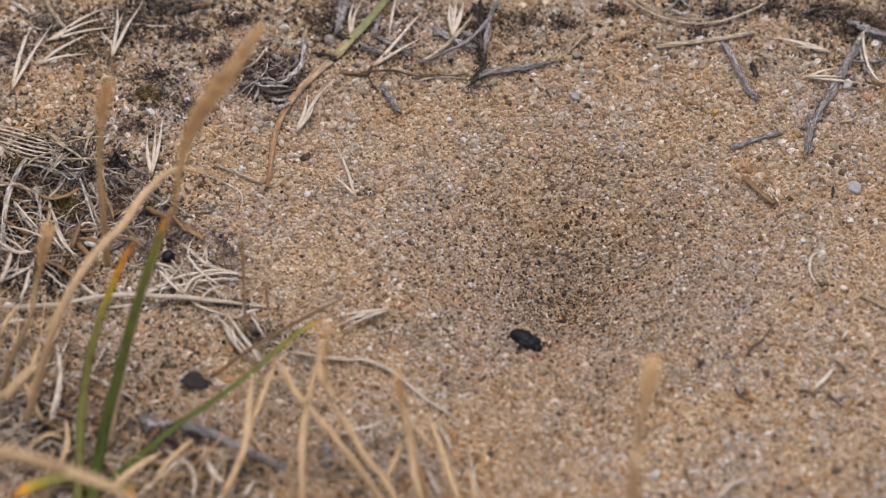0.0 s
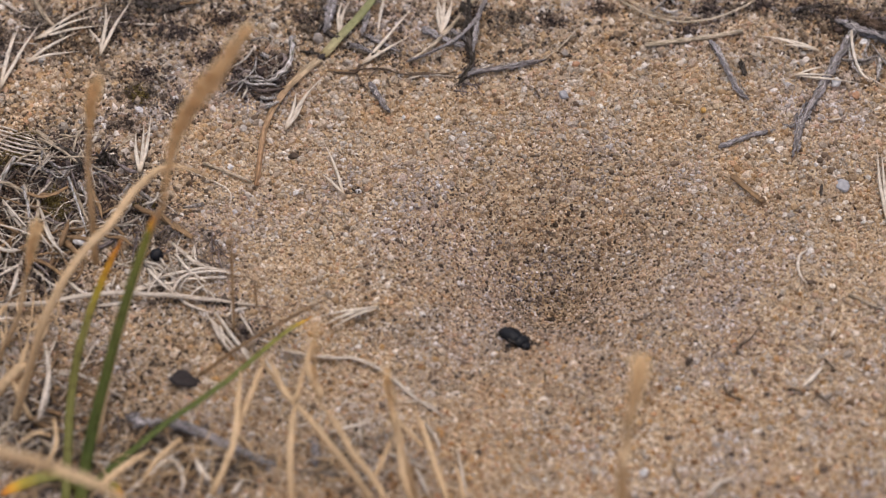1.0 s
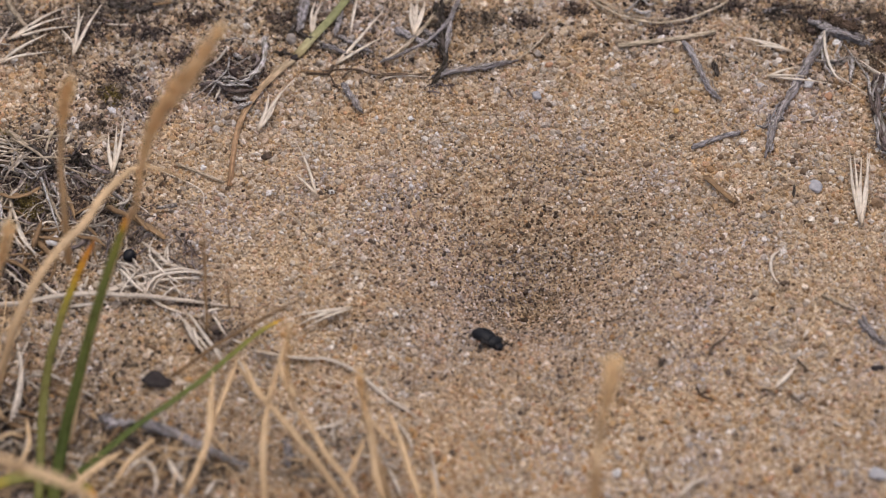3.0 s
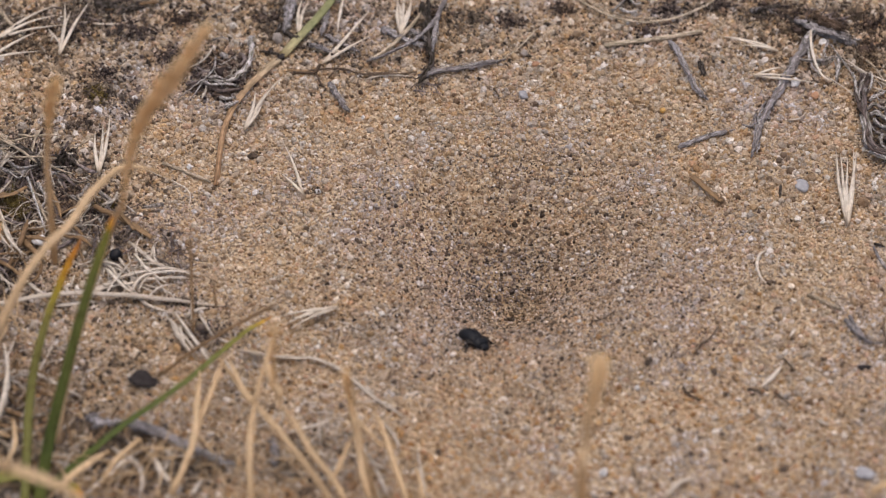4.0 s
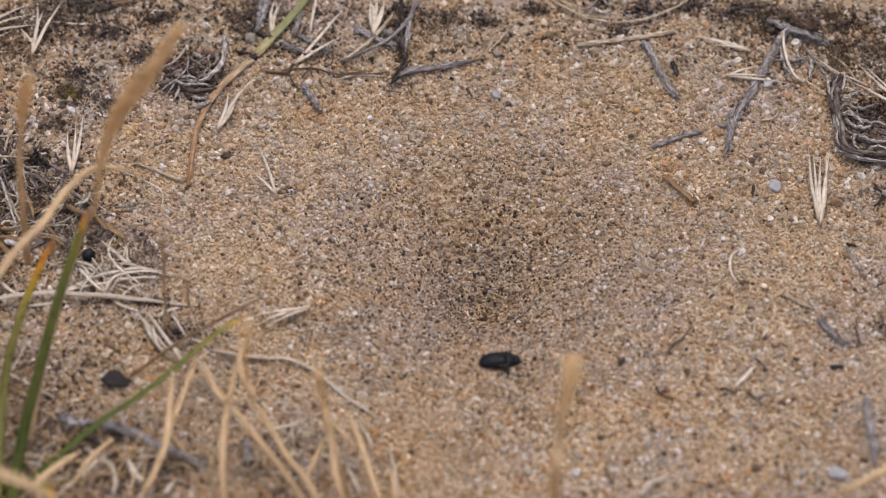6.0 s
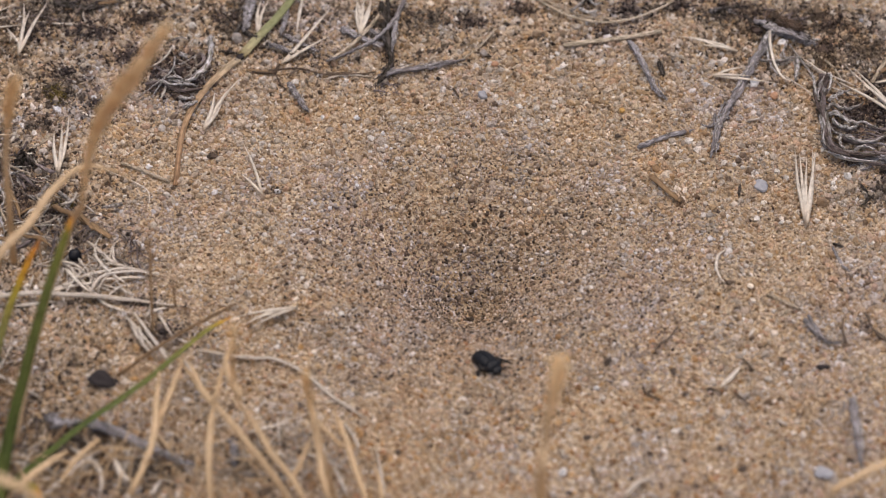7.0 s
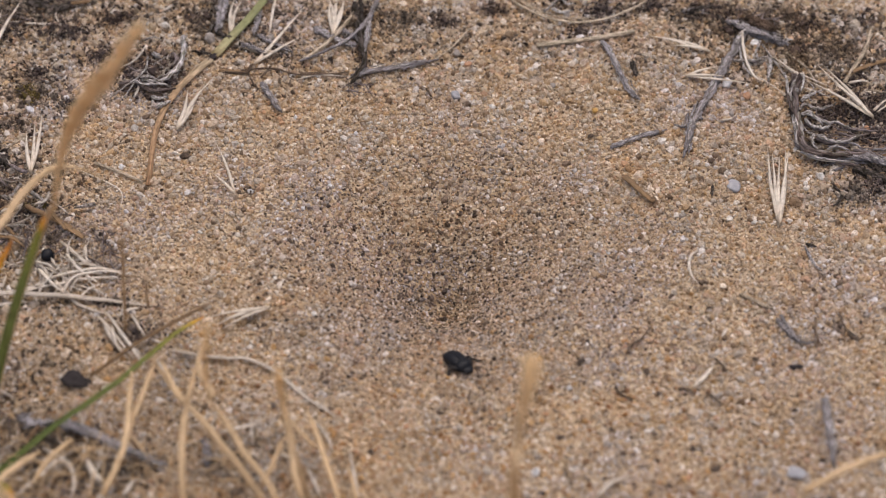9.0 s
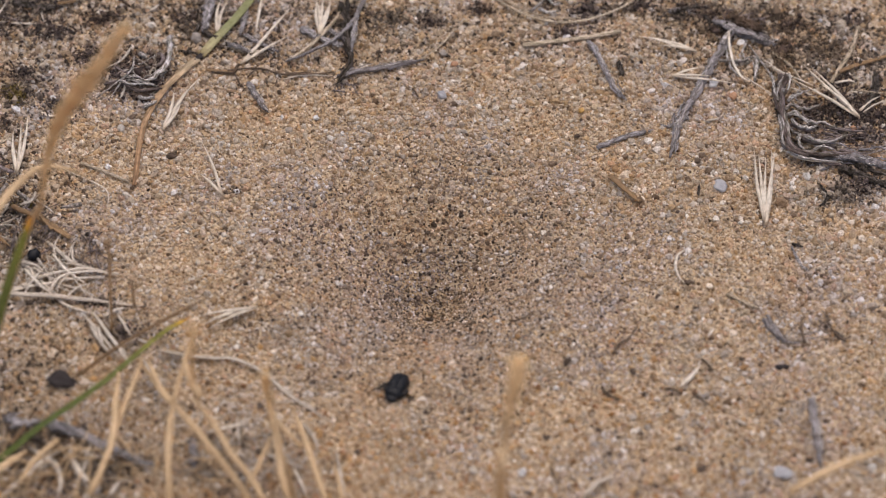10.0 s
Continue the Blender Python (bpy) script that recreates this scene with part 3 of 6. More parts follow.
    x, y = rng.uniform(-104, 90, n), rng.uniform(-62, 76, n)
    far = np.clip((y - 36) / 20, 0, 1) * np.clip(np.abs(x - 6) / 40, 0.45, 1)
    left = np.clip((-52 - x) / 18, 0, 1)
    near = 0.5 * np.clip((-30 - y) / 20, 0, 1) * np.clip((-20 - x) / 20, 0, 1)
    clump = np.array([max(0.0, 0.42 + 1.5 * patchy(a, b, 0.09, 8.0)) for a, b in zip(x, y)])
    keep = rng.random(n) < np.maximum(np.maximum(far, left), near) * clump * np.where(x > 42, 3.6, 1.6)
    x, y = x[keep], y[keep]
    scatter("soil_crumbs", SOIL, x, y, np.clip(rng.lognormal(math.log(0.30), 0.3, x.size), 0.15, 0.7), 0.6, octa, "brown soil crumbs mixed into the sand", "soil", 16)


def humus_shade_patch(cx, cy, rx, ry, n, seed, size=0.45, material=SOIL):
    """A dark patch under litter: rotted crumbs, in places painting the litter's shade too."""
    rng = np.random.default_rng(seed)
    a, r = rng.uniform(0, 2 * math.pi, n), np.abs(rng.normal(0, 0.5, n))
    x, y = cx + rx * r * np.cos(a), cy + ry * r * np.sin(a)
    shapes = [chip(k + 40) for k in range(6)]
    return scatter("humus", material, x, y, np.clip(rng.lognormal(math.log(size), 0.35, n), 0.15, 1.3), 0.55, shapes, "dark crumbs under dry litter, humus and painted shade", "humus", seed, 1.2)


def litter_patch(cx, cy, rx, ry, n, seed, material, length=(5, 14), width=(0.25, 0.6), rise=2.0, turn=(0, 360), curl=0.14, label="tangle of thin dry fibres on the sand"):
    """A tangle of fibres that nobody could count, in one mesh."""
    rng = random.Random(seed)
    V, F, U = [], [], []
    for i in range(n):
        a, r = rng.uniform(0, 2 * math.pi), rng.random() ** 0.6
        x, y = cx + rx * r * math.cos(a), cy + ry * r * math.sin(a)
        h, L = radians(rng.uniform(*turn)), rng.uniform(*length)
        bend = rng.gauss(0, curl)
        z = rng.uniform(0.1, rise)
        pts = []
        wave = rng.gauss(0, curl * 0.15)
        for s in (-0.5, -0.17, 0.17, 0.5):
            k = h + bend * s * 2
            d = wave * L * (1 if abs(s) < 0.3 else -1)
            pts.append((x + s * L * math.cos(k) - d * math.sin(k), y + s * L * math.sin(k) + d * math.cos(k), max(0.3, z + rng.uniform(-0.5, 0.5) * rise * 0.5)))
        w = width[0] + (width[1] - width[0]) * rng.random() ** 2
        v, f, u = tube(lay(pts, 4), w * MM, rng.uniform(0.3, 0.9), 5, rough=0.12, seed=seed + i, bulge=pointed)
        o = len(V)
        V += v
        U += u
        F += [tuple(q + o for q in p) for p in f]
    return tagged(mesh_object("dry_litter", V, F, material, U), label, "plant litter", "", "stuff")


build_sand()


# ---- things on the sand ----
floret((-93.0, 37.8, 0.8), [(-91.7, 51.1, 1.8), (-91.0, 52.9, 1.8), (-87.2, 53.6, 1.8)], 0.7)
floret((-88.2, 49.7, 0.8), [(-76.8, 59.1, 1.8), (-77.7, 55.2, 1.8), (-75.6, 52.7, 1.8)], 0.7)
floret((-88.9, 43.9, 0.8), [(-80.2, 50.9, 1.8), (-79.8, 45.6, 1.8)], 0.7)
floret((-76.5, 45.9, 0.8), [(-76.5, 59.0, 1.8), (-75.3, 56.8, 1.8), (-72.1, 59.9, 1.8)], 0.7)
floret((-67.6, 16.6, 0.8), [(-68.8, 25.4, 1.8), (-67.6, 27.5, 1.8), (-66.6, 29.8, 1.8)], 0.7)
floret((-43.8, 27.7, 0.9), [(-37.4, 40.3, 1.8), (-42.2, 36.3, 1.6), (-40.9, 32.5, 2.2)], 0.75)
floret((-33.4, 11.7, 0.8), [(-37.2, 24.2, 1.8), (-37.5, 16.2, 1.8)], 0.5)
floret((-31.1, 44.0, 0.8), [(-22.5, 58.0, 1.8), (-22.8, 50.3, 1.8)], 0.7)
floret((-17.6, 51.4, 0.8), [(-18.2, 59.8, 1.8), (-17.0, 59.7, 1.8), (-15.7, 59.2, 1.8)], 0.7)
floret((-35.3, 51.6, 0.8), [(-34.9, 60.4, 1.8), (-33.7, 60.1, 1.8)], 0.7)
floret((47.7, 47.2, 0.8), [(37.1, 50.0, 1.8), (40.0, 49.7, 1.8), (41.0, 47.7, 1.8)], 0.7)
floret((43.0, 41.0, 0.8), [(49.3, 42.8, 1.8), (54.7, 38.8, 1.8), (50.2, 40.6, 1.8)], 0.6)
floret((74.2, 29.5, 1.2), [(65.3, 41.1, 4.0), (66.7, 40.3, 4.0), (63.2, 37.4, 4.0), (67.9, 35.8, 4.0)], 0.7)
floret((56.6, 5.3, 0.8), [(55.8, 22.7, 1.8), (56.5, 21.3, 1.8), (57.7, 20.7, 1.8), (58.8, 22.6, 1.8), (59.4, 22.3, 1.8)], 0.7)
floret((-27.0, -15.0, 0.8), [(-37.2, -18.0, 1.8), (-35.7, -19.7, 1.8), (-34.9, -20.7, 1.8), (-34.1, -18.3, 1.8)], 0.7)
floret((-92.3, 20.0, 0.8), [(-97.8, 27.3, 1.8), (-99.4, 25.0, 1.8)], 0.6)
straw([(-95.8, 61.9, 0.9), (-93.6, 59.6, 0.9), (-91.3, 57.5, 0.9)], 0.7)
rush([(-89.6, 62.0, 1.1), (-87.6, 57.2, 1.1), (-82.9, 49.0, 1.1)], 1.1)
straw([(-91.3, 54.0, 0.9), (-88.7, 52.7, 0.9), (-85.9, 54.8, 0.9), (-82.0, 56.1, 0.9), (-78.6, 56.2, 0.9)], 0.55)
straw([(-71.5, 54.3, 0.9), (-66.1, 54.2, 0.9)], 0.6)
straw([(-77.3, 53.8, 0.9), (-71.6, 54.7, 0.9)], 0.5)
straw([(-64.6, 31.5, 0.9), (-63.1, 30.7, 0.9), (-61.7, 31.2, 0.9)], 0.5)
straw([(-47.5, 57.0, 0.9), (-44.6, 59.8, 0.9)], 0.6)
straw([(-89.8, -15.3, 2.2), (-81.6, -14.8, 2.6), (-71.7, -12.7, 2.6), (-59.8, -12.9, 1.8), (-50.7, -13.4, 0.9), (-43.9, -14.1, 0.6)], 1.2)
straw([(-65.0, -5.0, 0.9), (-61.0, -9.8, 0.9), (-58.0, -13.7, 0.9), (-52.3, -16.9, 0.9)], 0.8)
straw([(-61.6, 0.0, 1.1), (-56.7, -4.9, 1.1), (-49.1, -6.9, 1.1)], 0.8)
straw([(-63.7, -9.3, 1.5), (-60.2, -7.6, 1.5), (-54.8, -6.2, 1.5), (-48.7, -7.4, 1.5)], 0.7)
straw([(-60.3, -12.4, 2.1), (-58.7, -8.7, 2.1), (-53.7, -7.4, 2.1), (-50.1, -8.0, 2.1)], 0.6)
straw([(-59.6, -9.4, 1.1), (-54.5, -11.2, 1.1), (-53.0, -14.0, 1.1)], 0.5)
straw([(-67.3, -11.3, 1.1), (-62.8, -9.8, 1.1), (-57.4, -8.7, 1.1)], 0.6)
straw([(-72.7, -13.5, 0.7), (-65.4, -12.9, 0.7)], 0.8)
straw([(-51.4, -17.1, 0.7), (-49.7, -15.1, 0.7), (-47.8, -14.4, 0.7)], 0.8)
straw([(-89.0, 18.9, 1.9), (-90.4, 11.5, 2.9), (-90.9, 5.3, 2.9), (-90.8, -2.6, 1.4)], 1.0)
straw([(-86.6, 12.7, 1.9), (-85.6, 9.1, 1.9), (-84.8, 3.0, 1.9)], 0.7)
straw([(-89.8, 8.8, 1.9), (-86.0, 3.0, 1.9), (-81.9, -0.4, 1.9), (-77.4, -4.2, 1.9)], 0.7)
rush([(-78.9, 13.5, 1.7), (-76.6, 7.7, 1.7), (-75.0, 3.6, 1.7)], 0.7)
straw([(-83.5, 7.4, 2.3), (-81.1, 0.6, 2.3), (-78.3, -4.7, 2.3)], 0.6)
straw([(-91.2, -1.3, 1.3), (-87.4, -1.8, 1.3), (-85.4, -1.9, 1.3)], 0.9)
straw([(-90.4, -9.0, 1.3), (-87.0, -6.3, 1.3), (-85.3, -5.1, 1.3)], 0.7)
straw([(-79.4, 1.5, 1.5), (-77.8, 4.7, 1.5), (-74.9, 3.7, 1.5)], 0.5)
straw([(-85.5, -2.8, 1.1), (-85.8, -8.8, 1.1), (-86.8, -13.6, 1.1)], 0.8)
straw([(-77.7, -8.3, 0.8), (-75.2, -10.7, 0.8), (-73.5, -11.9, 0.8)], 0.7)
straw([(-83.3, -6.5, 0.9), (-81.3, -8.4, 0.9), (-78.4, -10.1, 0.9)], 0.7)
straw([(-69.9, -7.4, 0.8), (-70.6, -10.3, 0.8), (-71.9, -11.9, 0.8)], 0.5)
straw([(-50.6, -14.7, 1.8), (-50.0, -20.9, 1.8)], 0.4)
straw([(-53.6, -18.3, 1.3), (-52.0, -22.6, 1.3), (-49.0, -27.3, 1.3)], 0.8)
straw([(-51.2, -20.9, 1.1), (-46.4, -26.9, 1.1)], 0.8)
straw([(-96.2, 29.7, 0.8), (-89.5, 25.7, 2.0), (-84.6, 24.0, 0.9)], 0.45)
straw([(-95.8, 28.6, 0.8), (-88.8, 24.4, 2.0), (-83.7, 23.2, 0.9)], 0.45)
straw([(-95.4, 27.5, 0.8), (-88.0, 23.0, 2.0), (-82.7, 22.4, 0.9)], 0.45)
straw([(-95.0, 26.2, 0.8), (-87.3, 21.6, 2.0), (-81.8, 21.7, 0.9)], 0.45)
straw([(-94.6, 24.8, 0.8), (-86.7, 20.4, 2.0), (-80.9, 21.0, 0.9)], 0.45)
straw([(-94.1, 23.5, 0.8), (-86.0, 19.2, 2.0), (-80.0, 20.3, 0.9)], 0.45)
straw([(-93.7, 22.4, 0.8), (-85.3, 18.0, 2.0), (-79.1, 19.7, 0.9)], 0.45)
straw([(-93.6, 22.9, 1.1), (-90.6, 19.8, 1.1)], 0.6)
rush([(-86.0, 25.9, 1.5), (-82.0, 21.8, 1.5), (-77.4, 17.9, 1.5)], 1.0)
rush([(-83.1, 23.7, 1.3), (-86.2, 26.6, 1.3)], 0.8)
straw([(-76.0, 23.2, 0.8), (-75.2, 26.2, 0.8)], 0.7)
straw([(-78.9, 18.5, 0.9), (-77.6, 20.9, 0.9), (-76.3, 21.5, 0.9)], 0.6)
straw([(-88.3, 18.1, 1.7), (-85.3, 17.0, 1.7), (-82.8, 15.1, 1.7)], 0.6)
straw([(-83.8, 16.1, 2.3), (-82.7, 20.1, 2.3)], 0.6)
rush([(-57.3, 20.3, 0.7), (-54.4, 18.9, 0.7), (-49.0, 15.8, 0.7)], 0.8)
straw([(-60.6, 19.1, 0.5), (-55.2, 16.1, 0.5), (-52.4, 13.3, 0.5), (-52.4, 8.1, 0.5)], 0.3)
straw([(-42.9, -24.6, 1.2), (-38.4, -25.6, 1.4), (-33.9, -26.0, 1.2), (-30.3, -25.9, 1.0), (-25.8, -28.9, 1.1), (-21.2, -34.0, 0.8), (-16.7, -38.1, 0.6), (-13.9, -40.3, 0.6)], 0.8)
straw([(-44.5, -28.0, 2.4), (-41.5, -34.4, 2.9), (-40.1, -36.5, 2.4)], 0.8)
straw([(-36.4, -32.6, 0.8), (-34.5, -34.7, 0.8)], 0.5)
straw([(-34.2, -42.8, 1.5), (-30.8, -41.2, 1.5), (-27.3, -40.4, 1.5)], 0.7)
straw([(-30.6, -46.7, 1.3), (-27.5, -46.9, 1.3)], 0.8)
straw([(-18.9, -40.6, 0.7), (-17.1, -43.8, 0.7), (-16.8, -46.0, 0.7)], 0.5)
straw([(-23.9, -35.1, 0.6), (-19.4, -35.2, 0.6), (-16.7, -37.8, 0.6)], 0.4)
straw([(-29.5, -38.9, 1.3), (-28.9, -45.0, 1.3)], 0.4)
straw([(-80.1, -22.4, 1.7), (-79.0, -27.5, 1.7), (-78.5, -34.0, 1.7), (-79.3, -40.6, 1.7)], 0.8)
straw([(-78.4, -20.8, 1.3), (-80.0, -28.4, 1.3)], 0.6)
straw([(-88.1, -28.4, 1.1), (-85.1, -26.3, 1.1)], 0.7)
straw([(-87.1, -42.2, 1.3), (-82.1, -39.2, 1.3), (-77.8, -38.3, 1.3)], 0.8)
straw([(-70.9, -42.0, 1.1), (-67.5, -38.7, 1.1)], 0.7)
straw([(-76.8, -39.3, 1.7), (-76.7, -44.5, 1.7), (-77.7, -49.1, 1.7)], 0.6)
straw([(-81.5, -45.4, 1.3), (-79.0, -43.6, 1.3), (-75.4, -45.3, 1.3)], 0.7)
straw([(-76.0, -38.7, 1.1), (-75.1, -44.0, 1.1)], 0.6)
straw([(-61.3, -45.5, 1.9), (-57.5, -48.8, 1.9), (-56.0, -52.4, 1.9), (-56.2, -56.3, 1.9)], 1.0)
straw([(-56.0, -38.8, 1.8), (-54.7, -44.2, 1.8), (-55.3, -49.0, 1.8)], 0.7)
straw([(-55.0, -47.1, 1.7), (-53.0, -51.4, 1.7), (-51.1, -53.8, 1.7)], 1.0)
straw([(-48.4, -55.7, 1.3), (-46.9, -52.4, 1.3)], 0.8)
straw([(-65.0, -55.0, 1.5), (-60.2, -49.3, 1.5), (-57.7, -46.0, 1.5)], 0.9)
straw([(-68.0, -54.8, 1.3), (-66.3, -50.0, 1.3), (-63.7, -48.9, 1.3)], 0.8)
straw([(-70.8, -47.7, 1.5), (-66.6, -45.8, 1.5)], 0.8)
straw([(-49.2, -24.9, 1.3), (-45.7, -22.2, 1.3)], 0.6)
straw([(-46.6, -21.8, 0.9), (-43.4, -23.1, 0.9)], 0.6)
straw([(-52.1, -20.2, 1.7), (-50.9, -25.4, 1.7)], 0.6)
straw([(-25.4, -46.3, 1.1), (-21.4, -48.0, 1.1), (-17.9, -49.7, 1.1)], 0.7)
straw([(-20.5, -49.0, 1.1), (-19.2, -52.3, 1.1), (-18.3, -55.1, 1.1)], 0.7)
straw([(-14.0, -45.7, 1.1), (-13.1, -51.3, 1.1), (-12.4, -55.8, 1.1)], 0.5)
straw([(-23.9, 40.7, 0.6), (-19.6, 41.8, 0.6), (-14.5, 41.1, 0.6)], 0.5)
straw([(48.2, 30.7, 0.6), (50.6, 31.5, 0.6), (51.7, 33.4, 0.6)], 0.55)
straw([(42.8, -1.0, 0.6), (41.5, -2.3, 0.6), (41.0, -5.0, 0.6), (41.5, -7.7, 0.6), (42.6, -9.1, 0.6)], 0.55)
root([(53.4, 51.8, 1.1), (52.9, 46.9, 1.1), (53.4, 43.8, 1.1), (54.6, 41.3, 1.1)], 0.5)
root([(53.7, 44.4, 1.1), (56.3, 45.0, 1.1), (57.3, 44.3, 1.1), (57.4, 40.5, 1.1)], 0.6)
straw([(73.3, 36.7, 1.1), (78.8, 35.5, 1.1)], 0.5)
straw([(74.3, 31.4, 1.2), (77.0, 35.1, 1.2), (77.5, 41.2, 1.2)], 0.7)
straw([(23.8, -55.8, 1.5), (26.1, -52.9, 1.5), (29.1, -51.6, 1.5)], 1.0)
straw([(40.1, -31.7, 0.7), (43.0, -27.8, 0.7)], 0.7)
straw([(48.4, -39.2, 0.7), (49.4, -40.1, 0.7), (50.3, -40.5, 0.7)], 0.8)
rush([(48.8, -12.0, 0.6), (53.2, -15.0, 0.6)], 0.7)
straw([(58.2, 44.9, 0.9), (61.9, 42.2, 0.9), (64.6, 39.5, 0.9)], 0.5)
straw([(58.9, 40.8, 1.1), (65.4, 37.2, 1.1), (68.0, 35.0, 1.1)], 0.4)
rush([(12.3, 62.3, 0.8), (16.8, 57.6, 1.2), (21.6, 55.1, 1.0), (27.5, 54.8, 1.0), (33.5, 57.4, 1.2), (38.5, 62.0, 0.8)], 0.62)
rush([(13.0, 62.6, 0.9), (17.3, 58.6, 0.9), (22.2, 56.0, 0.9), (27.8, 55.8, 0.9)], 0.4)
rush([(17.7, 49.3, 0.8), (26.4, 50.1, 0.8), (34.8, 52.6, 0.8)], 1.25)
rush([(-33.4, 48.6, 0.9), (-30.4, 47.5, 0.9), (-27.3, 46.9, 0.9)], 1.4)
rush([(70.3, 39.3, 1.0), (74.4, 47.4, 1.0), (76.4, 53.6, 1.0)], 1.0)
leaf_bit([(70.9, 41.4, 1.1), (75.6, 44.0, 1.1), (81.8, 47.2, 1.1)], 1.5)
leaf_bit([(31.4, 15.7, 1.0), (33.8, 12.3, 1.0), (35.9, 9.7, 1.0)], 1.6)
leaf_bit([(-37.1, 42.4, 0.7), (-34.7, 42.3, 0.7), (-32.2, 42.3, 0.7)], 0.9)
leaf_bit([(-63.8, 5.8, 1.2), (-60.9, 3.2, 1.2), (-57.9, 0.7, 1.2)], 1.2)
leaf_bit([(-70.6, 3.2, 1.1), (-69.1, 1.2, 1.1)], 1.0)
twig([(-29.7, 39.3, 1.1), (-28.2, 35.9, 1.1), (-26.1, 32.2, 1.1)], 1.15)
twig([(-37.1, 60.5, 1.2), (-37.5, 55.8, 1.2), (-37.8, 51.8, 1.2)], 1.4)
dark_twig([(-14.0, 58.8, 1.2), (-13.0, 51.1, 1.2), (-12.2, 43.5, 1.2), (-14.5, 38.7, 1.2)], 1.5)
rush([(-11.7, 60.6, 1.2), (-17.7, 49.9, 1.2), (-23.2, 44.5, 1.2)], 0.95)
twig([(-20.9, 52.9, 0.9), (-17.7, 50.2, 0.9), (-12.8, 48.0, 0.9)], 1.3)
twig([(-14.5, 40.6, 1.1), (-7.9, 42.2, 1.1), (0.7, 44.5, 1.1)], 1.1)
rush([(-0.1, 44.6, 0.9), (3.1, 48.7, 0.9), (6.1, 53.3, 0.9)], 0.45)
rootlet([(-33.4, 42.4, 0.8), (-28.3, 43.0, 0.8), (-23.5, 41.7, 0.8), (-14.7, 42.0, 0.8)], 0.4)
twig([(29.1, 49.3, 1.1), (30.9, 43.7, 1.1), (33.0, 36.8, 1.1), (35.0, 34.2, 1.1)], 1.1)
dark_twig([(33.9, 43.7, 0.8), (34.5, 40.2, 0.8)], 1.2)
twig([(54.7, 52.4, 0.9), (50.7, 45.4, 0.9), (47.1, 37.6, 0.9), (43.7, 29.5, 0.9), (41.6, 20.4, 0.9)], 1.5)
twig([(43.1, 32.3, 0.7), (42.2, 28.8, 0.7), (40.4, 29.2, 0.7)], 0.6)
twig([(44.4, 32.1, 0.7), (45.3, 30.8, 0.7)], 0.8)
twig([(29.3, 23.4, 0.7), (34.0, 25.6, 0.7), (39.1, 27.9, 0.7)], 0.9)
twig([(53.8, 52.6, 1.0), (58.5, 50.3, 1.0), (61.6, 48.4, 1.0)], 1.6)
dark_twig([(50.0, 53.2, 1.0), (54.0, 53.9, 1.0), (57.7, 51.5, 1.0)], 1.6)
twig([(60.8, 25.4, 1.1), (63.2, 22.2, 1.1), (67.8, 20.8, 1.1), (72.4, 20.1, 1.1), (77.5, 18.2, 1.1)], 1.3)
dark_twig([(69.8, 18.0, 1.2), (73.0, 16.8, 1.2), (77.1, 14.1, 1.2)], 1.3)
straw([(60.7, 22.5, 1.5), (63.9, 20.1, 1.5), (69.5, 19.2, 1.5)], 0.5)
rootlet([(13.8, -15.3, 0.8), (15.9, -15.2, 0.8), (17.8, -13.4, 0.8)], 0.35)
dark_twig([(46.1, 14.2, 0.6), (45.7, 11.4, 0.6)], 0.5)
leaf_bit([(35.3, -7.8, 0.5), (38.0, -8.3, 0.5)], 0.4)
leaf_bit([(32.4, -7.8, 0.5), (34.8, -7.2, 0.5)], 0.4)
rootlet([(42.5, -9.5, 1.1), (43.8, -9.4, 1.1)], 1.0)
twig([(59.8, -38.5, 4.0), (59.9, -46.3, 6.0), (60.1, -53.1, 5.0)], 1.5)
twig([(-59.2, -40.4, 1.8), (-53.5, -43.6, 2.4), (-48.9, -46.8, 2.2), (-41.6, -50.3, 1.6)], 1.6)
twig([(-65.6, -38.2, 1.0), (-63.1, -39.5, 1.0), (-60.0, -39.5, 1.0)], 1.6)
twig([(-64.8, -40.5, 1.1), (-61.7, -39.2, 1.1), (-58.9, -40.0, 1.1)], 0.8)
twig([(-36.4, -43.4, 0.9), (-35.7, -49.4, 0.9)], 1.2)
rootlet([(-1.6, 37.0, 0.9), (-0.7, 34.9, 0.9)], 0.5)
root([(19.2, 57.4, 1.2), (20.8, 59.2, 1.2), (22.3, 61.1, 1.2)], 0.6)
root([(22.3, 61.1, 1.2), (23.2, 59.1, 1.2), (24.5, 59.4, 1.2)], 0.6)
root([(20.7, 58.0, 1.2), (22.2, 57.0, 1.2), (24.2, 57.3, 1.2)], 0.6)
root([(-56.6, 9.0, 1.5), (-59.8, 7.7, 1.5)], 0.8)
root([(-69.0, 13.3, 1.5), (-70.3, 10.6, 1.5), (-72.1, 10.2, 1.5)], 0.8)
root([(-67.0, 11.3, 1.5), (-65.0, 9.1, 1.5), (-66.2, 6.2, 1.5)], 0.8)
root([(-77.5, 13.2, 1.5), (-75.9, 10.4, 1.5), (-76.6, 7.6, 1.5)], 0.8)
root([(-78.7, 16.6, 1.8), (-81.4, 15.2, 1.8), (-85.3, 16.6, 1.8), (-86.0, 14.1, 1.8)], 0.7)
root([(-82.5, 17.3, 2.3), (-80.5, 16.0, 2.3), (-77.7, 16.8, 2.3)], 0.6)
root([(-76.9, 17.2, 1.3), (-74.9, 15.9, 1.3), (-74.0, 16.6, 1.3)], 0.6)
humus_shade_patch(-48.8, 42.4, 6.5, 6, 1710, 31, 0.26, HUMUS)
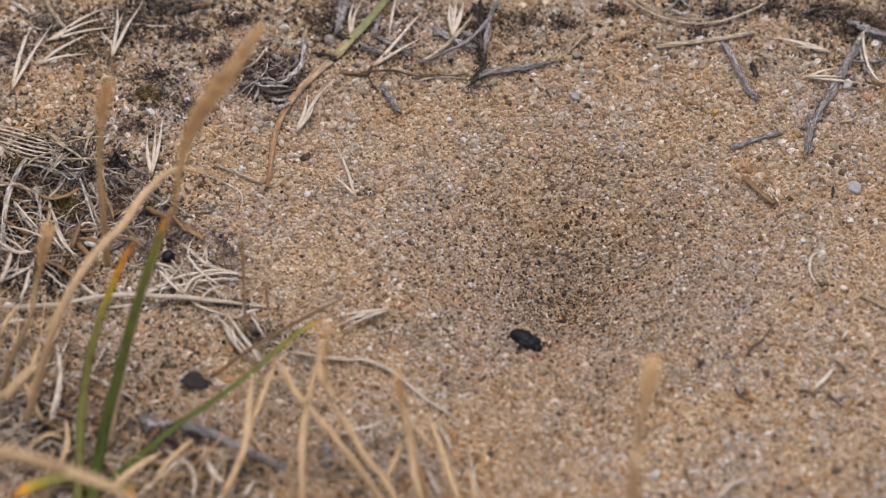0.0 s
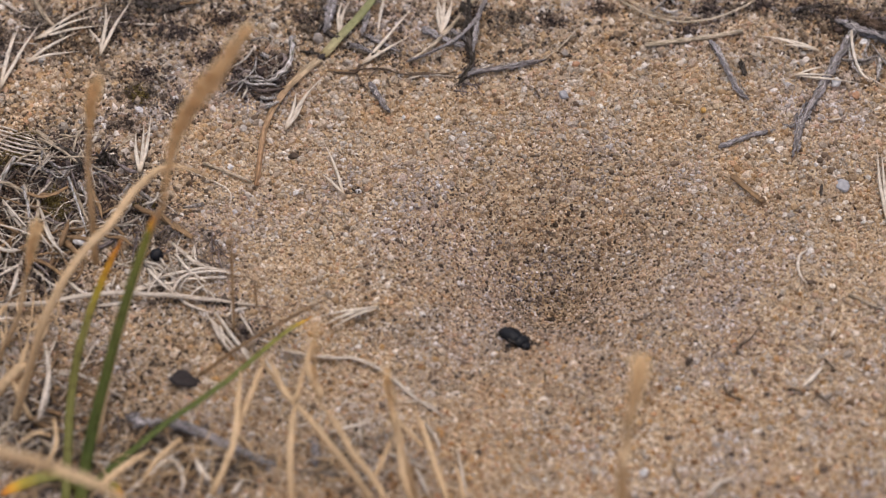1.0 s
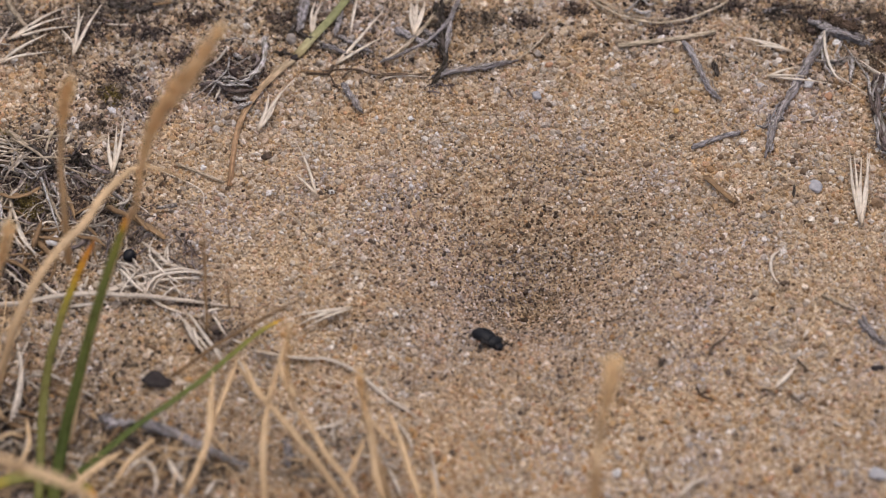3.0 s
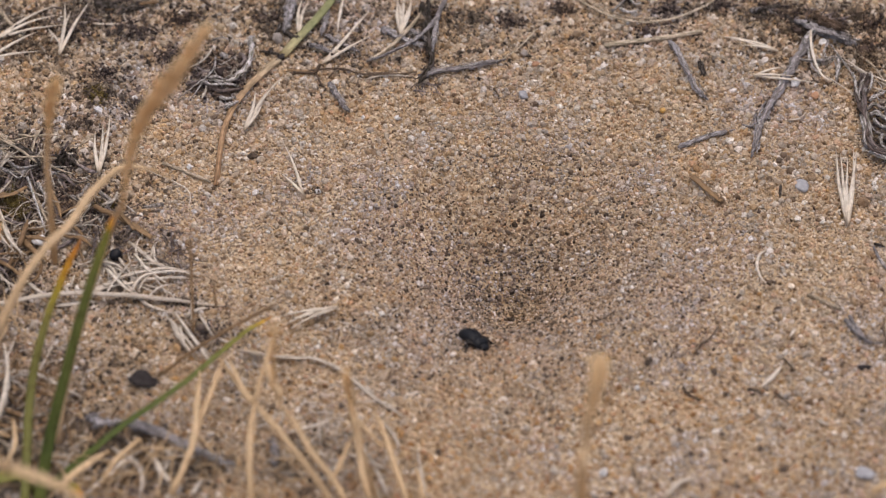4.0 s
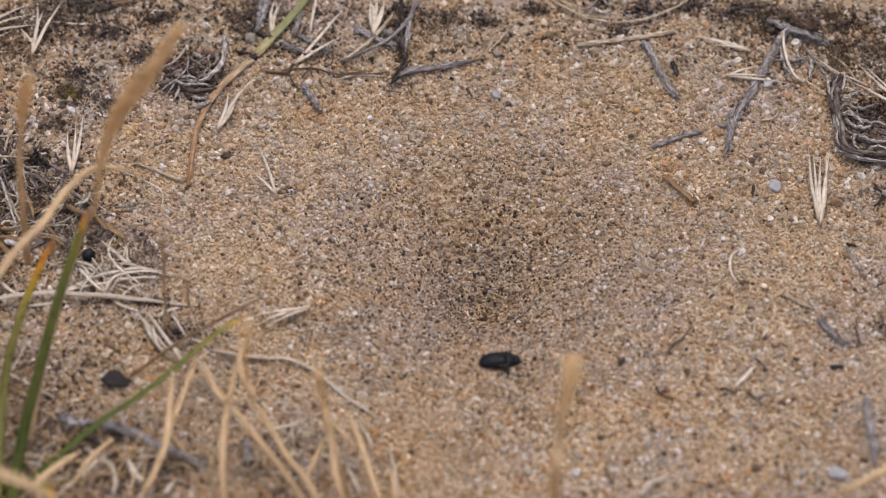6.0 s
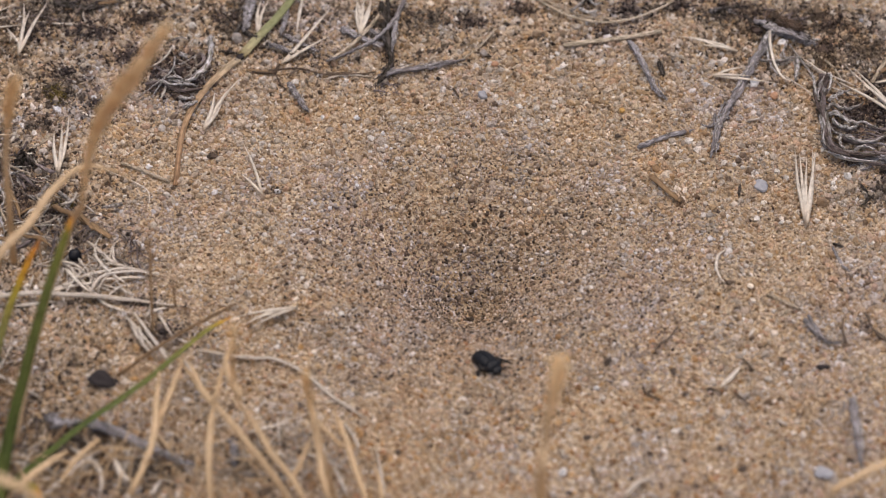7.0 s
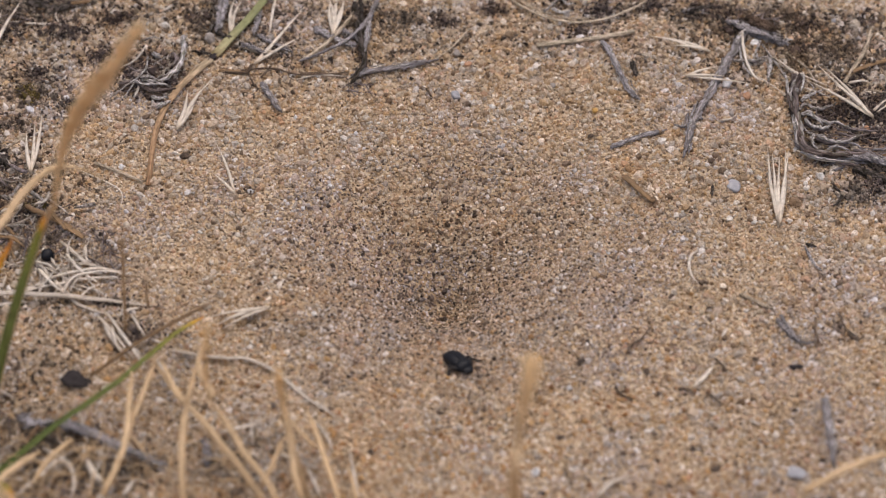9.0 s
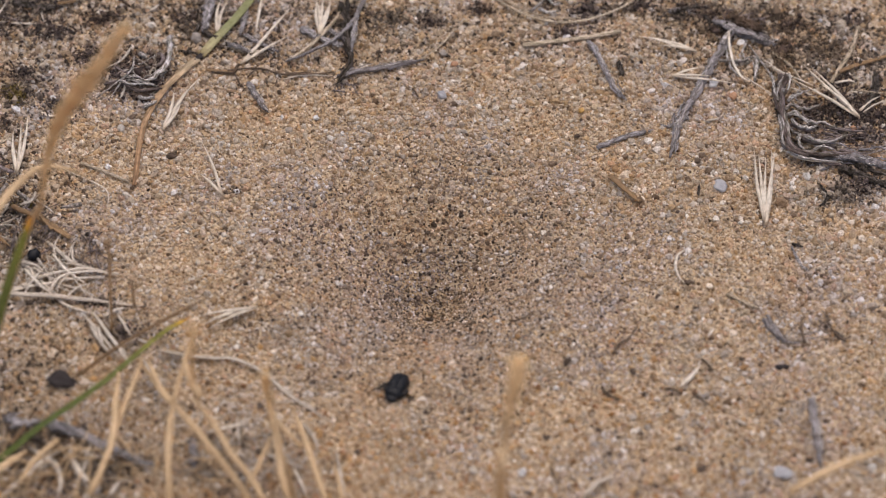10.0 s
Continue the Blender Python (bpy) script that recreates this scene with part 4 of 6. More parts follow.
humus_shade_patch(22.1, 60.7, 4.5, 3.5, 304, 32, 0.22, HUMUS)
# the next three also paint the shaded gaps inside the left litter
humus_shade_patch(-83.8, 19.0, 12, 8, 3230, 33, 0.22, HUMUS)
humus_shade_patch(-87.6, 8.2, 12, 13, 3800, 34, 0.22, HUMUS)
humus_shade_patch(-71.7, 9.3, 11, 9, 3230, 35, 0.2, HUMUS)
humus_shade_patch(-63.6, 1.1, 5, 7, 380, 36, 0.19)
humus_shade_patch(-67.5, 60.0, 9, 3.5, 456, 37, 0.24, HUMUS)
# the next three also paint the shadowed inside of the root clump
humus_shade_patch(66.0, 32.3, 7, 8, 800, 38, 0.2, HUMUS)
humus_shade_patch(74.6, 32.6, 7, 8, 950, 56, 0.2, HUMUS)
humus_shade_patch(67.8, 20.7, 9, 2.5, 380, 57, 0.19, HUMUS)
humus_shade_patch(70.1, 13.7, 6, 5, 380, 39, 0.24)
humus_shade_patch(56.0, 54.2, 7, 4, 456, 40, 0.24)
humus_shade_patch(69.2, 47.7, 15, 11, 855, 58, 0.24)
humus_shade_patch(77.9, 46.2, 6, 7, 304, 59, 0.19)
humus_shade_patch(61.1, 56.6, 12, 6, 494, 109, 0.24)
humus_shade_patch(46.5, 57.9, 6, 4, 209, 41, 0.22)
# the next two stand in for shadow under the near litter
humus_shade_patch(-82.4, -37.4, 12, 14, 950, 42, 0.22, HUMUS)
humus_shade_patch(-71.5, -51.1, 14, 5, 520, 80, 0.22, HUMUS)
humus_shade_patch(-48.5, -21.0, 7, 6, 380, 81, 0.19, HUMUS)
humus_shade_patch(-54.6, -41.3, 7, 5, 150, 43, 0.19, HUMUS)
# this one also paints shade into the litter's gaps
humus_shade_patch(-85.1, -7.7, 13, 6, 1330, 82, 0.24, HUMUS)
humus_shade_patch(-30.7, -45.0, 9, 7, 304, 44, 0.19)
humus_shade_patch(-70.8, 36.3, 5, 5, 209, 45, 0.24)
humus_shade_patch(-12.8, 46.3, 2, 6, 152, 46, 0.19, HUMUS)
humus_shade_patch(-51.7, -12.7, 5, 3, 171, 47, 0.19)
humus_shade_patch(-67.0, 37.5, 4, 5, 171, 48, 0.24)
humus_shade_patch(-4.0, 57.3, 6, 5, 114, 49, 0.22)
humus_shade_patch(-25.5, 44.6, 5, 5, 95, 50, 0.19)
humus_shade_patch(-37.6, 56.3, 3, 4, 114, 51, 0.19)
humus_shade_patch(-31.0, 13.1, 2, 1.2, 49, 52, 0.17)
humus_shade_patch(-41.7, 22.7, 1.2, 1, 30, 53, 0.19)
humus_shade_patch(22.5, -26.3, 1, 1.2, 30, 54, 0.17)
humus_shade_patch(64.3, -19.0, 3, 3, 57, 55, 0.19)
litter_patch(-87.2, 14.5, 9, 9, 18, 61, LITTER, rise=4.0, width=(0.15, 0.6))
litter_patch(-79.7, 15.7, 12, 7, 34, 110, DULL, rise=2.4, width=(0.25, 1.0), length=(3, 9), curl=0.1)
litter_patch(-83.4, 3.0, 13, 11, 34, 111, DULL, rise=2.0, width=(0.25, 1.0), length=(3, 9), curl=0.1)
litter_patch(-75.6, -0.1, 13, 9, 22, 114, BROWN, rise=2.2, width=(0.5, 1.3), length=(4, 9), label='brown dead leaf shreds in dry litter')
litter_patch(-84.0, 0.3, 10, 11, 30, 62, STRAW, rise=3.5, width=(0.1, 0.55))
litter_patch(-86.9, 12.0, 10, 10, 16, 77, RUSH, rise=4.0, width=(0.2, 0.8), length=(4, 12))
litter_patch(-60.3, -6.6, 8, 5, 34, 63, STRAW, rise=2.0, length=(5, 11))
litter_patch(-70.5, 6.4, 8, 8, 40, 64, LITTER, rise=2.2, length=(3, 9))
litter_patch(-82.9, 20.4, 11, 5, 16, 65, RUSH, rise=2.5, length=(4, 12), width=(0.2, 0.7))
litter_patch(-63.5, -0.3, 4, 6, 40, 112, DULL, rise=2.0, length=(2, 7), width=(0.12, 0.4))
litter_patch(-54.2, -1.5, 3, 5, 30, 113, DULL, rise=1.5, length=(2, 6), width=(0.12, 0.4))
litter_patch(-48.3, 41.6, 5, 5, 26, 66, LITTER, rise=1.6, length=(2, 7))
litter_patch(-47.8, 40.9, 5, 4.5, 34, 85, ROOT, rise=1.8, length=(1.5, 5), width=(0.08, 0.35), curl=0.35)
litter_patch(64.9, 31.0, 4, 6, 22, 67, DULL, rise=2.0, length=(2, 6), width=(0.1, 0.35), curl=0.3)
litter_patch(70.2, 25.8, 8, 3, 26, 78, DULL, rise=1.6, length=(3, 9), width=(0.15, 0.5), turn=(-25, 15))
litter_patch(71.6, 31.2, 7, 4, 16, 79, DULL, rise=0.8, length=(2, 6), width=(0.1, 0.4))
litter_patch(-81.7, -34.9, 11, 12, 46, 68, STRAW, rise=2.5)
litter_patch(-56.8, -48.3, 16, 5, 36, 69, STRAW, rise=2.2)
litter_patch(-30.6, -46.2, 10, 7, 26, 70, LITTER, rise=1.6, length=(3, 9))
litter_patch(-83.8, 52.6, 12, 6, 16, 71, LITTER, rise=0.8, length=(3, 8))
litter_patch(72.6, 21.2, 7, 2.5, 22, 72, TWIG, rise=1.5, length=(4, 10), width=(0.2, 0.6), turn=(-25, 10))
litter_patch(-85.1, 1.6, 12, 12, 26, 83, BROWN, rise=2.5, length=(4, 11), width=(0.3, 1.1), label='brown dead leaf shreds in dry litter')
litter_patch(-82.4, -37.4, 11, 12, 18, 84, BROWN, rise=2.0, length=(4, 11), width=(0.3, 1.1), label='brown dead leaf shreds in dry litter')
litter_patch(-68.5, 59.2, 10, 4, 14, 73, LITTER, rise=0.8, length=(3, 8))
litter_patch(54.9, 52.8, 5, 4, 10, 74, TWIG, rise=0.8, length=(3, 6))
litter_patch(-35.6, 57.9, 5, 4, 8, 75, LITTER, rise=0.7, length=(3, 6))
litter_patch(-70.5, -52.3, 14, 4, 30, 76, TAN, rise=2.5)
lump("pebble", GREY_STONE, -39.1, 51.2, (1.57, 1.42, 1.42), 37, 0.12, 0.17, 1, "grey rounded pebble on the sand", "pebble", "small stones")
lump("pebble", GREY_STONE, -28.5, 51.1, (1.42, 1.27, 1.18), 74, 0.12, 0.17, 2, "grey rounded pebble on the sand", "pebble", "small stones")
lump("pebble", GREY_STONE, 3.8, 47.2, (1.42, 1.27, 1.18), 111, 0.12, 0.17, 3, "grey rounded pebble on the sand", "pebble", "small stones")
lump("pebble", BLUE_STONE, 3.5, 35.4, (1.65, 1.49, 1.26), 148, 0.12, 0.17, 4, "smooth blue-grey pebble on the sand", "pebble", "small stones")
lump("pebble", WHITE_STONE, -30.9, 12.9, (0.87, 0.78, 0.71), 5, 0.12, 0.34, 5, "small white quartz grain on the sand", "pebble", "small stones")
lump("pebble", AMBER_STONE, 27.1, 32.2, (1.02, 0.92, 0.87), 42, 0.12, 0.17, 6, "amber quartz grain on the sand", "pebble", "small stones")
lump("pebble", WHITE_STONE, 50.2, 39.9, (1.8, 1.5, 1.3), 79, 0.0, 0.25, 7, "white chalky pebble beside a grey twig", "pebble", "small stones")
lump("pebble", BLUE_STONE, 49.6, 14.4, (2.83, 2.2, 0.9), 116, 0.12, 0.17, 8, "flat pale blue-grey pebble on the sand", "pebble", "small stones")
lump("pebble", WHITE_STONE, -76.0, -0.2, (2.5, 1.8, 1.5), 20, -0.35, 0.14, 9, "white pebble lying in dry litter", "pebble", "small stones")
lump("pebble", BLUE_STONE, 54.9, -49.9, (2.68, 2.41, 0.71), 10, 0.12, 0.17, 10, "blue-grey pebble half sunk in sand", "pebble", "small stones")
lump("pebble", WHITE_STONE, 55.6, 49.5, (1.42, 1.27, 0.94), 47, 0.12, 0.34, 11, "white fragment among dry roots", "pebble", "small stones")
lump("pebble", RED_STONE, 53.5, 37.4, (1.57, 1.42, 0.79), 84, 0.12, 0.17, 12, "rust-orange pebble on the sand", "pebble", "small stones")
lump("pebble", RED_STONE, 73.1, 27.8, (1.1, 0.99, 0.79), 121, 0.12, 0.17, 13, "rust-orange pebble on the sand", "pebble", "small stones")
lump("pebble", WHITE_STONE, 20.6, -31.4, (0.71, 0.64, 0.63), 158, 0.12, 0.34, 14, "small white quartz grain on the sand", "pebble", "small stones")
lump("pebble", WHITE_STONE, 14.7, -49.0, (1.26, 1.13, 1.26), 15, 0.12, 0.34, 15, "small white quartz grain on the sand", "pebble", "small stones")
lump("pebble", WHITE_STONE, -52.7, 19.7, (1.1, 0.99, 0.71), 52, 0.12, 0.34, 16, "small white quartz grain on the sand", "pebble", "small stones")
lump("pebble", GREY_STONE, 50.5, 32.7, (0.94, 0.85, 0.79), 89, 0.12, 0.17, 17, "grey rounded pebble on the sand", "pebble", "small stones")
lump("pebble", SHELL, 58.3, 6.8, (0.94, 0.85, 0.79), 126, 0.12, 0.34, 18, "pale pink shell chip on the sand", "pebble", "small stones")
lump("pebble", WHITE_STONE, -18.0, 31.4, (0.94, 0.85, 0.79), 163, 0.12, 0.34, 19, "small white quartz grain on the sand", "pebble", "small stones")
lump("pebble", WHITE_STONE, 11.9, -13.9, (0.55, 0.49, 0.48), 20, 0.12, 0.34, 20, "small white quartz grain on the sand", "pebble", "small stones")
lump("pebble", GREY_STONE, 20.1, 38.2, (1.18, 1.06, 0.87), 57, 0.12, 0.17, 21, "grey rounded pebble on the sand", "pebble", "small stones")
lump("pebble", WHITE_STONE, -23.8, 31.6, (0.71, 0.64, 0.63), 94, 0.12, 0.34, 22, "small white quartz grain on the sand", "pebble", "small stones")
lump("pebble", SANDSTONE, 39.8, -36.9, (1.73, 1.56, 0.71), 131, 0.12, 0.17, 23, "pale tan sandstone chip on the sand", "pebble", "small stones")
lump("dropping", BLACK_DUNG, -57.0, -31.3, (4.7, 2.8, 2.0), -8, 0.25, 0.3, 31, "matt black crusty dropping on the sand", "dropping", "")
lump("black_seed", BLACK_SEED, -63.4, -3.4, (2.4, 2.3, 2.2), 0, 0.1, 0.08, 32, "round glossy black seed in dry litter", "seed", "")
lump("dark_fragment", BLACK_DUNG, 56.5, -28.0, (2.5, 1.0, 0.9), 3, 0.25, 0.1, 33, "small black fragment on the sand", "fragment", "")
lump("dark_fragment", DARK_CHIP, -42.2, 22.2, (1.8, 1.08, 0.9), 0, 0.2, 0.25, 40, "small black fragment on the sand", "fragment", "dark fragments")
lump("dark_fragment", DARK_CHIP, 22.5, -26.1, (1.6, 0.96, 0.8), 50, 0.2, 0.25, 41, "small black fragment on the sand", "fragment", "dark fragments")
lump("dark_fragment", DARK_CHIP, -32.8, 12.5, (1.2, 0.72, 0.6), 100, 0.2, 0.25, 42, "small black fragment on the sand", "fragment", "dark fragments")
lump("dark_fragment", DARK_CHIP, 0.7, 10.2, (0.9, 0.54, 0.45), 150, 0.2, 0.25, 43, "small black fragment on the sand", "fragment", "dark fragments")
lump("dark_fragment", DARK_CHIP, 26.2, 26.4, (1.2, 0.72, 0.6), 20, 0.2, 0.25, 44, "small black fragment on the sand", "fragment", "dark fragments")
lump("dark_fragment", DARK_CHIP, 27.0, 30.2, (0.8, 0.48, 0.4), 70, 0.2, 0.25, 45, "small black fragment on the sand", "fragment", "dark fragments")
lump("dark_fragment", DARK_CHIP, -24.2, 2.4, (1.1, 0.66, 0.55), 120, 0.2, 0.25, 46, "small black fragment on the sand", "fragment", "dark fragments")
lump("dark_fragment", DARK_CHIP, 0.2, -0.1, (0.8, 0.48, 0.4), 170, 0.2, 0.25, 47, "small black fragment on the sand", "fragment", "dark fragments")
litter_patch(-69.7, 36.9, 2.0, 1.8, 60, 90, MOSS, rise=1.2, length=(0.8, 2.4), width=(0.1, 0.3), curl=0.3, label='dry olive-brown moss tuft in litter')
litter_patch(-66.5, 9.0, 2.0, 1.8, 60, 91, MOSS, rise=1.2, length=(0.8, 2.4), width=(0.1, 0.3), curl=0.3, label='dry olive-brown moss tuft in litter')
litter_patch(-81.5, 8.3, 2.0, 1.8, 60, 92, MOSS, rise=1.2, length=(0.8, 2.4), width=(0.1, 0.3), curl=0.3, label='dry olive-brown moss tuft in litter')
litter_patch(-69.6, 35.3, 2.0, 1.8, 60, 93, MOSS, rise=1.2, length=(0.8, 2.4), width=(0.1, 0.3), curl=0.3, label='dry olive-brown moss tuft in litter')
TUFT = empty_at("grass_tuft", -71.7, -51.1, "green grass tuft with orange scorched tips", "grass tuft")
own_parent(strand("blade", GREEN, 2.1, [(-71.8, -57.1, 0.5), (-70.2, -50.7, 8.0), (-67.6, -45.3, 17.0), (-63.8, -38.5, 28.0), (-59.4, -32.0, 38.0)], flat=0.5, fold=0.2, rough=0.006, sides=8, bulge=lambda t: 1.0 - 0.38 * t - 0.3 * max(0, t - 0.9) / 0.1), TUFT)
own_parent(strand("blade", YELLOWING, 1.5, [(-73.9, -57.1, 0.5), (-73.5, -41.5, 10.0), (-71.3, -34.0, 17.0), (-68.5, -27.9, 22.0), (-65.6, -24.2, 26.0)], flat=0.4, fold=0.25, rough=0.006, sides=8, bulge=lambda t: 1.0 - 0.35 * t - 0.35 * max(0, t - 0.85) / 0.15), TUFT)
own_parent(strand("blade", FRESH, 1.45, [(-72.3, -54.2, 0.5), (-61.0, -45.7, 5.0), (-49.9, -38.1, 8.0), (-41.5, -28.6, 9.0), (-37.0, -24.6, 9.0)], flat=0.35, fold=0.25, rough=0.006, sides=8, bulge=lambda t: 1.0 - 0.5 * t - 0.3 * max(0, t - 0.9) / 0.1), TUFT)
own_parent(strand("blade", YELLOWING, 2.4, [(-71.8, -52.7, 0.5), (-75.5, -52.1, 3.0), (-80.4, -55.1, 4.0), (-83.8, -56.3, 3.0)], flat=0.35, fold=0.25, rough=0.006, sides=8, bulge=lambda t: 1.0 - 0.35 * t - 0.35 * max(0, t - 0.85) / 0.15), TUFT)
own_parent(strand("blade", YELLOWING, 1.8, [(-71.3, -53.0, 0.5), (-67.1, -54.2, 3.0), (-64.7, -57.1, 3.0)], flat=0.35, fold=0.25, rough=0.006, sides=8, bulge=lambda t: 1.0 - 0.35 * t - 0.35 * max(0, t - 0.85) / 0.15), TUFT)
own_parent(strand("dry_sheath", TAN, 1.9, [(-56.4, -101.2, 52.0), (-60.7, -101.0, 56.0), (-67.8, -101.2, 60.0), (-76.3, -102.1, 64.0)], flat=0.35, fold=0.2, rough=0.006, sides=8, bulge=lambda t: 0.75 + 0.45 * t), TUFT)
strand("fading_grass", FADING, 1.8, [(-28.4, 62.5, 1.7), (-33.2, 53.9, 1.3), (-38.0, 45.9, 0.7)], flat=0.35, fold=0.3, rough=0.006, sides=8, taper=(0.8, 1.0), label="pale green grass blade fading to straw", category="grass blade")
strand("withered_grass", WITHER, 1.7, [(-38.6, 45.0, 0.6), (-43.7, 37.4, 0.9), (-47.2, 28.7, 0.8), (-48.1, 15.3, 0.3)], flat=0.35, fold=0.3, rough=0.04, sides=8, taper=(0.9, 0.5), label="tan withered grass blade curving over sand", category="grass blade")
own_parent(lump("node", BLACK_DUNG, -38.2, 45.8, (1.9, 1.2, 1.0), 40, 0.1, 0.2, 71, "dark withered node"), bpy.data.objects["withered_grass"])
strand("dry_grass", TAN, 1.5, [(-51.3, -19.3, 33), (-53.6, -19.5, 35), (-56.3, -20.0, 36.5), (-58.5, -20.2, 37), (-60.5, -21.0, 36.5), (-63.4, -24.7, 36), (-66.3, -29.9, 35), (-68.8, -32.3, 34), (-71.3, -35.1, 32.5), (-73.3, -37.3, 30.5), (-75.1, -39.5, 28), (-77.0, -41.3, 24), (-78.8, -41.9, 18), (-81.0, -41.7, 10), (-82.7, -41.6, 4)], flat=0.75, rough=0.06, sides=8, bulge=lambda t: min(1.0, 0.2 + 2.2 * t), label="tan dry grass blade arching over at its tip", category="dry grass", group="tan dry grasses")
stem([(68.5, -61.2, 18.0), (59.8, -64.5, 18.0), (53.2, -67.1, 16.0)], 1.25)
stem([(-62.1, -56.0, 5.0), (-59.7, -51.7, 6.0), (-56.6, -46.9, 5.0)], 0.94)
HEAD_1 = empty_at("grass_seed_head", -70.4, -42.8, "arching tan seed head of dry grass", "seed head", "seed heads")
own_parent(strand("stalk", TAN, 1.5, [(-70.4, -42.8, 0.0), (-68.2, -35.0, 8.1), (-65.2, -25.5, 14.9), (-61.5, -18.2, 23.0), (-57.7, -34.4, 41.9), (-55.9, -46.1, 55.4)], flat=0.8, rough=0.05), HEAD_1)
grass_head(HEAD_1, [(-55.9, -46.1, 55.4), (-53.8, -46.2, 66.2), (-50.5, -48.6, 75.6), (-46.7, -51.6, 83.7), (-42.0, -51.4, 91.8)], 2.2, 72, 1)
HEAD_2 = empty_at("grass_seed_head", 11.3, -66.9, "upright tan seed head of dry grass", "seed head", "seed heads")
own_parent(strand("stalk", TAN, 2.0, [(11.3, -66.9, 0.0), (9.3, -90.9, 44.8), (9.7, -89.7, 50.6), (9.9, -88.4, 55.2)], flat=0.8, rough=0.05), HEAD_2)
grass_head(HEAD_2, [(10.1, -90.4, 55.8), (10.6, -89.0, 59.8), (11.2, -87.3, 63.2)], 2.0, 34, 2)
HEAD_3 = empty_at("grass_seed_head", -69.4, -29.3, "small upright tan seed head of grass", "seed head", "seed heads")
own_parent(strand("stalk", TAN, 1.2, [(-70.2, -24.0, 21.1), (-68.6, -31.6, 48.6), (-67.4, -34.6, 58.3)], flat=0.8, rough=0.05), HEAD_3)
grass_head(HEAD_3, [(-67.5, -35.1, 58.3), (-66.4, -36.5, 64.8), (-65.1, -37.6, 71.3)], 1.8, 22, 3)
HEAD_4 = empty_at("grass_seed_head", -19.9, -58.3, "small upright tan seed head of grass", "seed head", "seed heads")
own_parent(strand("stalk", TAN, 1.1, [(-19.9, -58.3, 3.0), (-21.4, -60.7, 16.0), (-23.2, -57.6, 22.0)], flat=0.8, rough=0.05), HEAD_4)
grass_head(HEAD_4, [(-23.2, -57.6, 22.0), (-23.8, -56.2, 26.0), (-24.2, -56.5, 30.0)], 1.5, 12, 4)
HEAD_5 = empty_at("grass_seed_head", -35.6, -41.0, "small upright tan seed head of grass", "seed head", "seed heads")
own_parent(strand("stalk", TAN, 0.7, [(-35.6, -41.0, 10.0), (-35.4, -48.5, 24.0)], flat=0.8, rough=0.05), HEAD_5)
grass_head(HEAD_5, [(-34.5, -62.7, 34.0), (-34.2, -64.7, 42.0), (-34.1, -64.5, 50.0)], 1.2, 12, 5)
dark_twig([(43.5, 58.8, 0.8), (45.9, 57.1, 0.8), (47.6, 58.1, 0.8)], 1.0)
twig([(60.5, 49.8, 1.3), (58.6, 51.1, 1.3), (56.8, 52.4, 1.3)], 0.9)
root([(56.6, 49.4, 1.1), (55.6, 46.8, 1.1), (56.3, 44.8, 1.1)], 0.5)
rush([(60.8, 46.6, 1.1), (63.9, 43.3, 1.1), (65.5, 39.2, 1.1)], 0.5)
dark_twig([(78.2, 41.5, 1.5), (77.1, 35.4, 1.5), (75.3, 31.6, 1.5)], 1.2)
straw([(46.2, -19.5, 0.7), (45.2, -21.2, 0.7)], 0.6)
rootlet([(64.5, -16.0, 0.9), (65.3, -19.1, 0.9), (66.7, -21.7, 0.9), (68.1, -20.9, 0.9)], 0.5)
dark_twig([(65.5, -19.6, 0.7), (67.1, -21.9, 0.7)], 0.8)
rootlet([(44.0, -25.9, 0.9), (45.6, -28.4, 0.9)], 0.5)
rootlet([(19.1, -48.5, 0.8), (20.2, -53.3, 0.8)], 0.4)
dark_twig([(60.5, 0.8, 0.6), (62.3, 0.2, 0.6)], 0.6)
twig([(60.4, 0.1, 0.6), (61.4, -4.2, 0.6), (62.8, -6.3, 0.6)], 0.5)
dark_twig([(66.4, 15.0, 0.8), (67.5, 12.3, 0.8), (65.9, 9.7, 0.8)], 0.6)
brown_stem([(-33.9, -25.1, 14.0), (-39.7, -27.2, 12.0), (-47.6, -31.4, 9.0), (-54.5, -34.1, 5.0)], 0.65)
brown_stem([(-49.9, -14.9, 18.0), (-49.4, -22.2, 14.0), (-49.2, -27.6, 8.0)], 0.5)
brown_stem([(-46.4, -17.8, 10.0), (-45.9, -21.8, 8.0)], 0.4)
straw([(-54.6, -17.1, 1.5), (-51.1, -22.7, 1.5), (-48.1, -27.4, 1.5)], 0.6)
straw([(-53.1, -17.3, 2.3), (-49.1, -24.6, 2.3), (-45.7, -30.5, 2.3)], 0.6)
straw([(-49.1, -17.0, 1.3), (-46.6, -22.2, 1.3)], 0.5)
humus_shade_patch(-81.4, 48.1, 10, 6, 494, 100, 0.24)
humus_shade_patch(-68.5, 59.5, 9, 4, 760, 101, 0.24)
humus_shade_patch(-4.9, 55.6, 9, 6, 285, 102, 0.22)
humus_shade_patch(-27.5, 48.4, 7, 6, 228, 103, 0.19)
humus_shade_patch(-41.4, 53.2, 6, 7, 304, 104, 0.22)
humus_shade_patch(34.7, 59.3, 9, 4, 171, 105, 0.19)
humus_shade_patch(-94.4, 50.1, 8, 8, 380, 106, 0.24)
humus_shade_patch(-72.1, 28.0, 8, 5, 304, 107, 0.22)
humus_shade_patch(50.3, 57.4, 9, 5, 304, 108, 0.22)
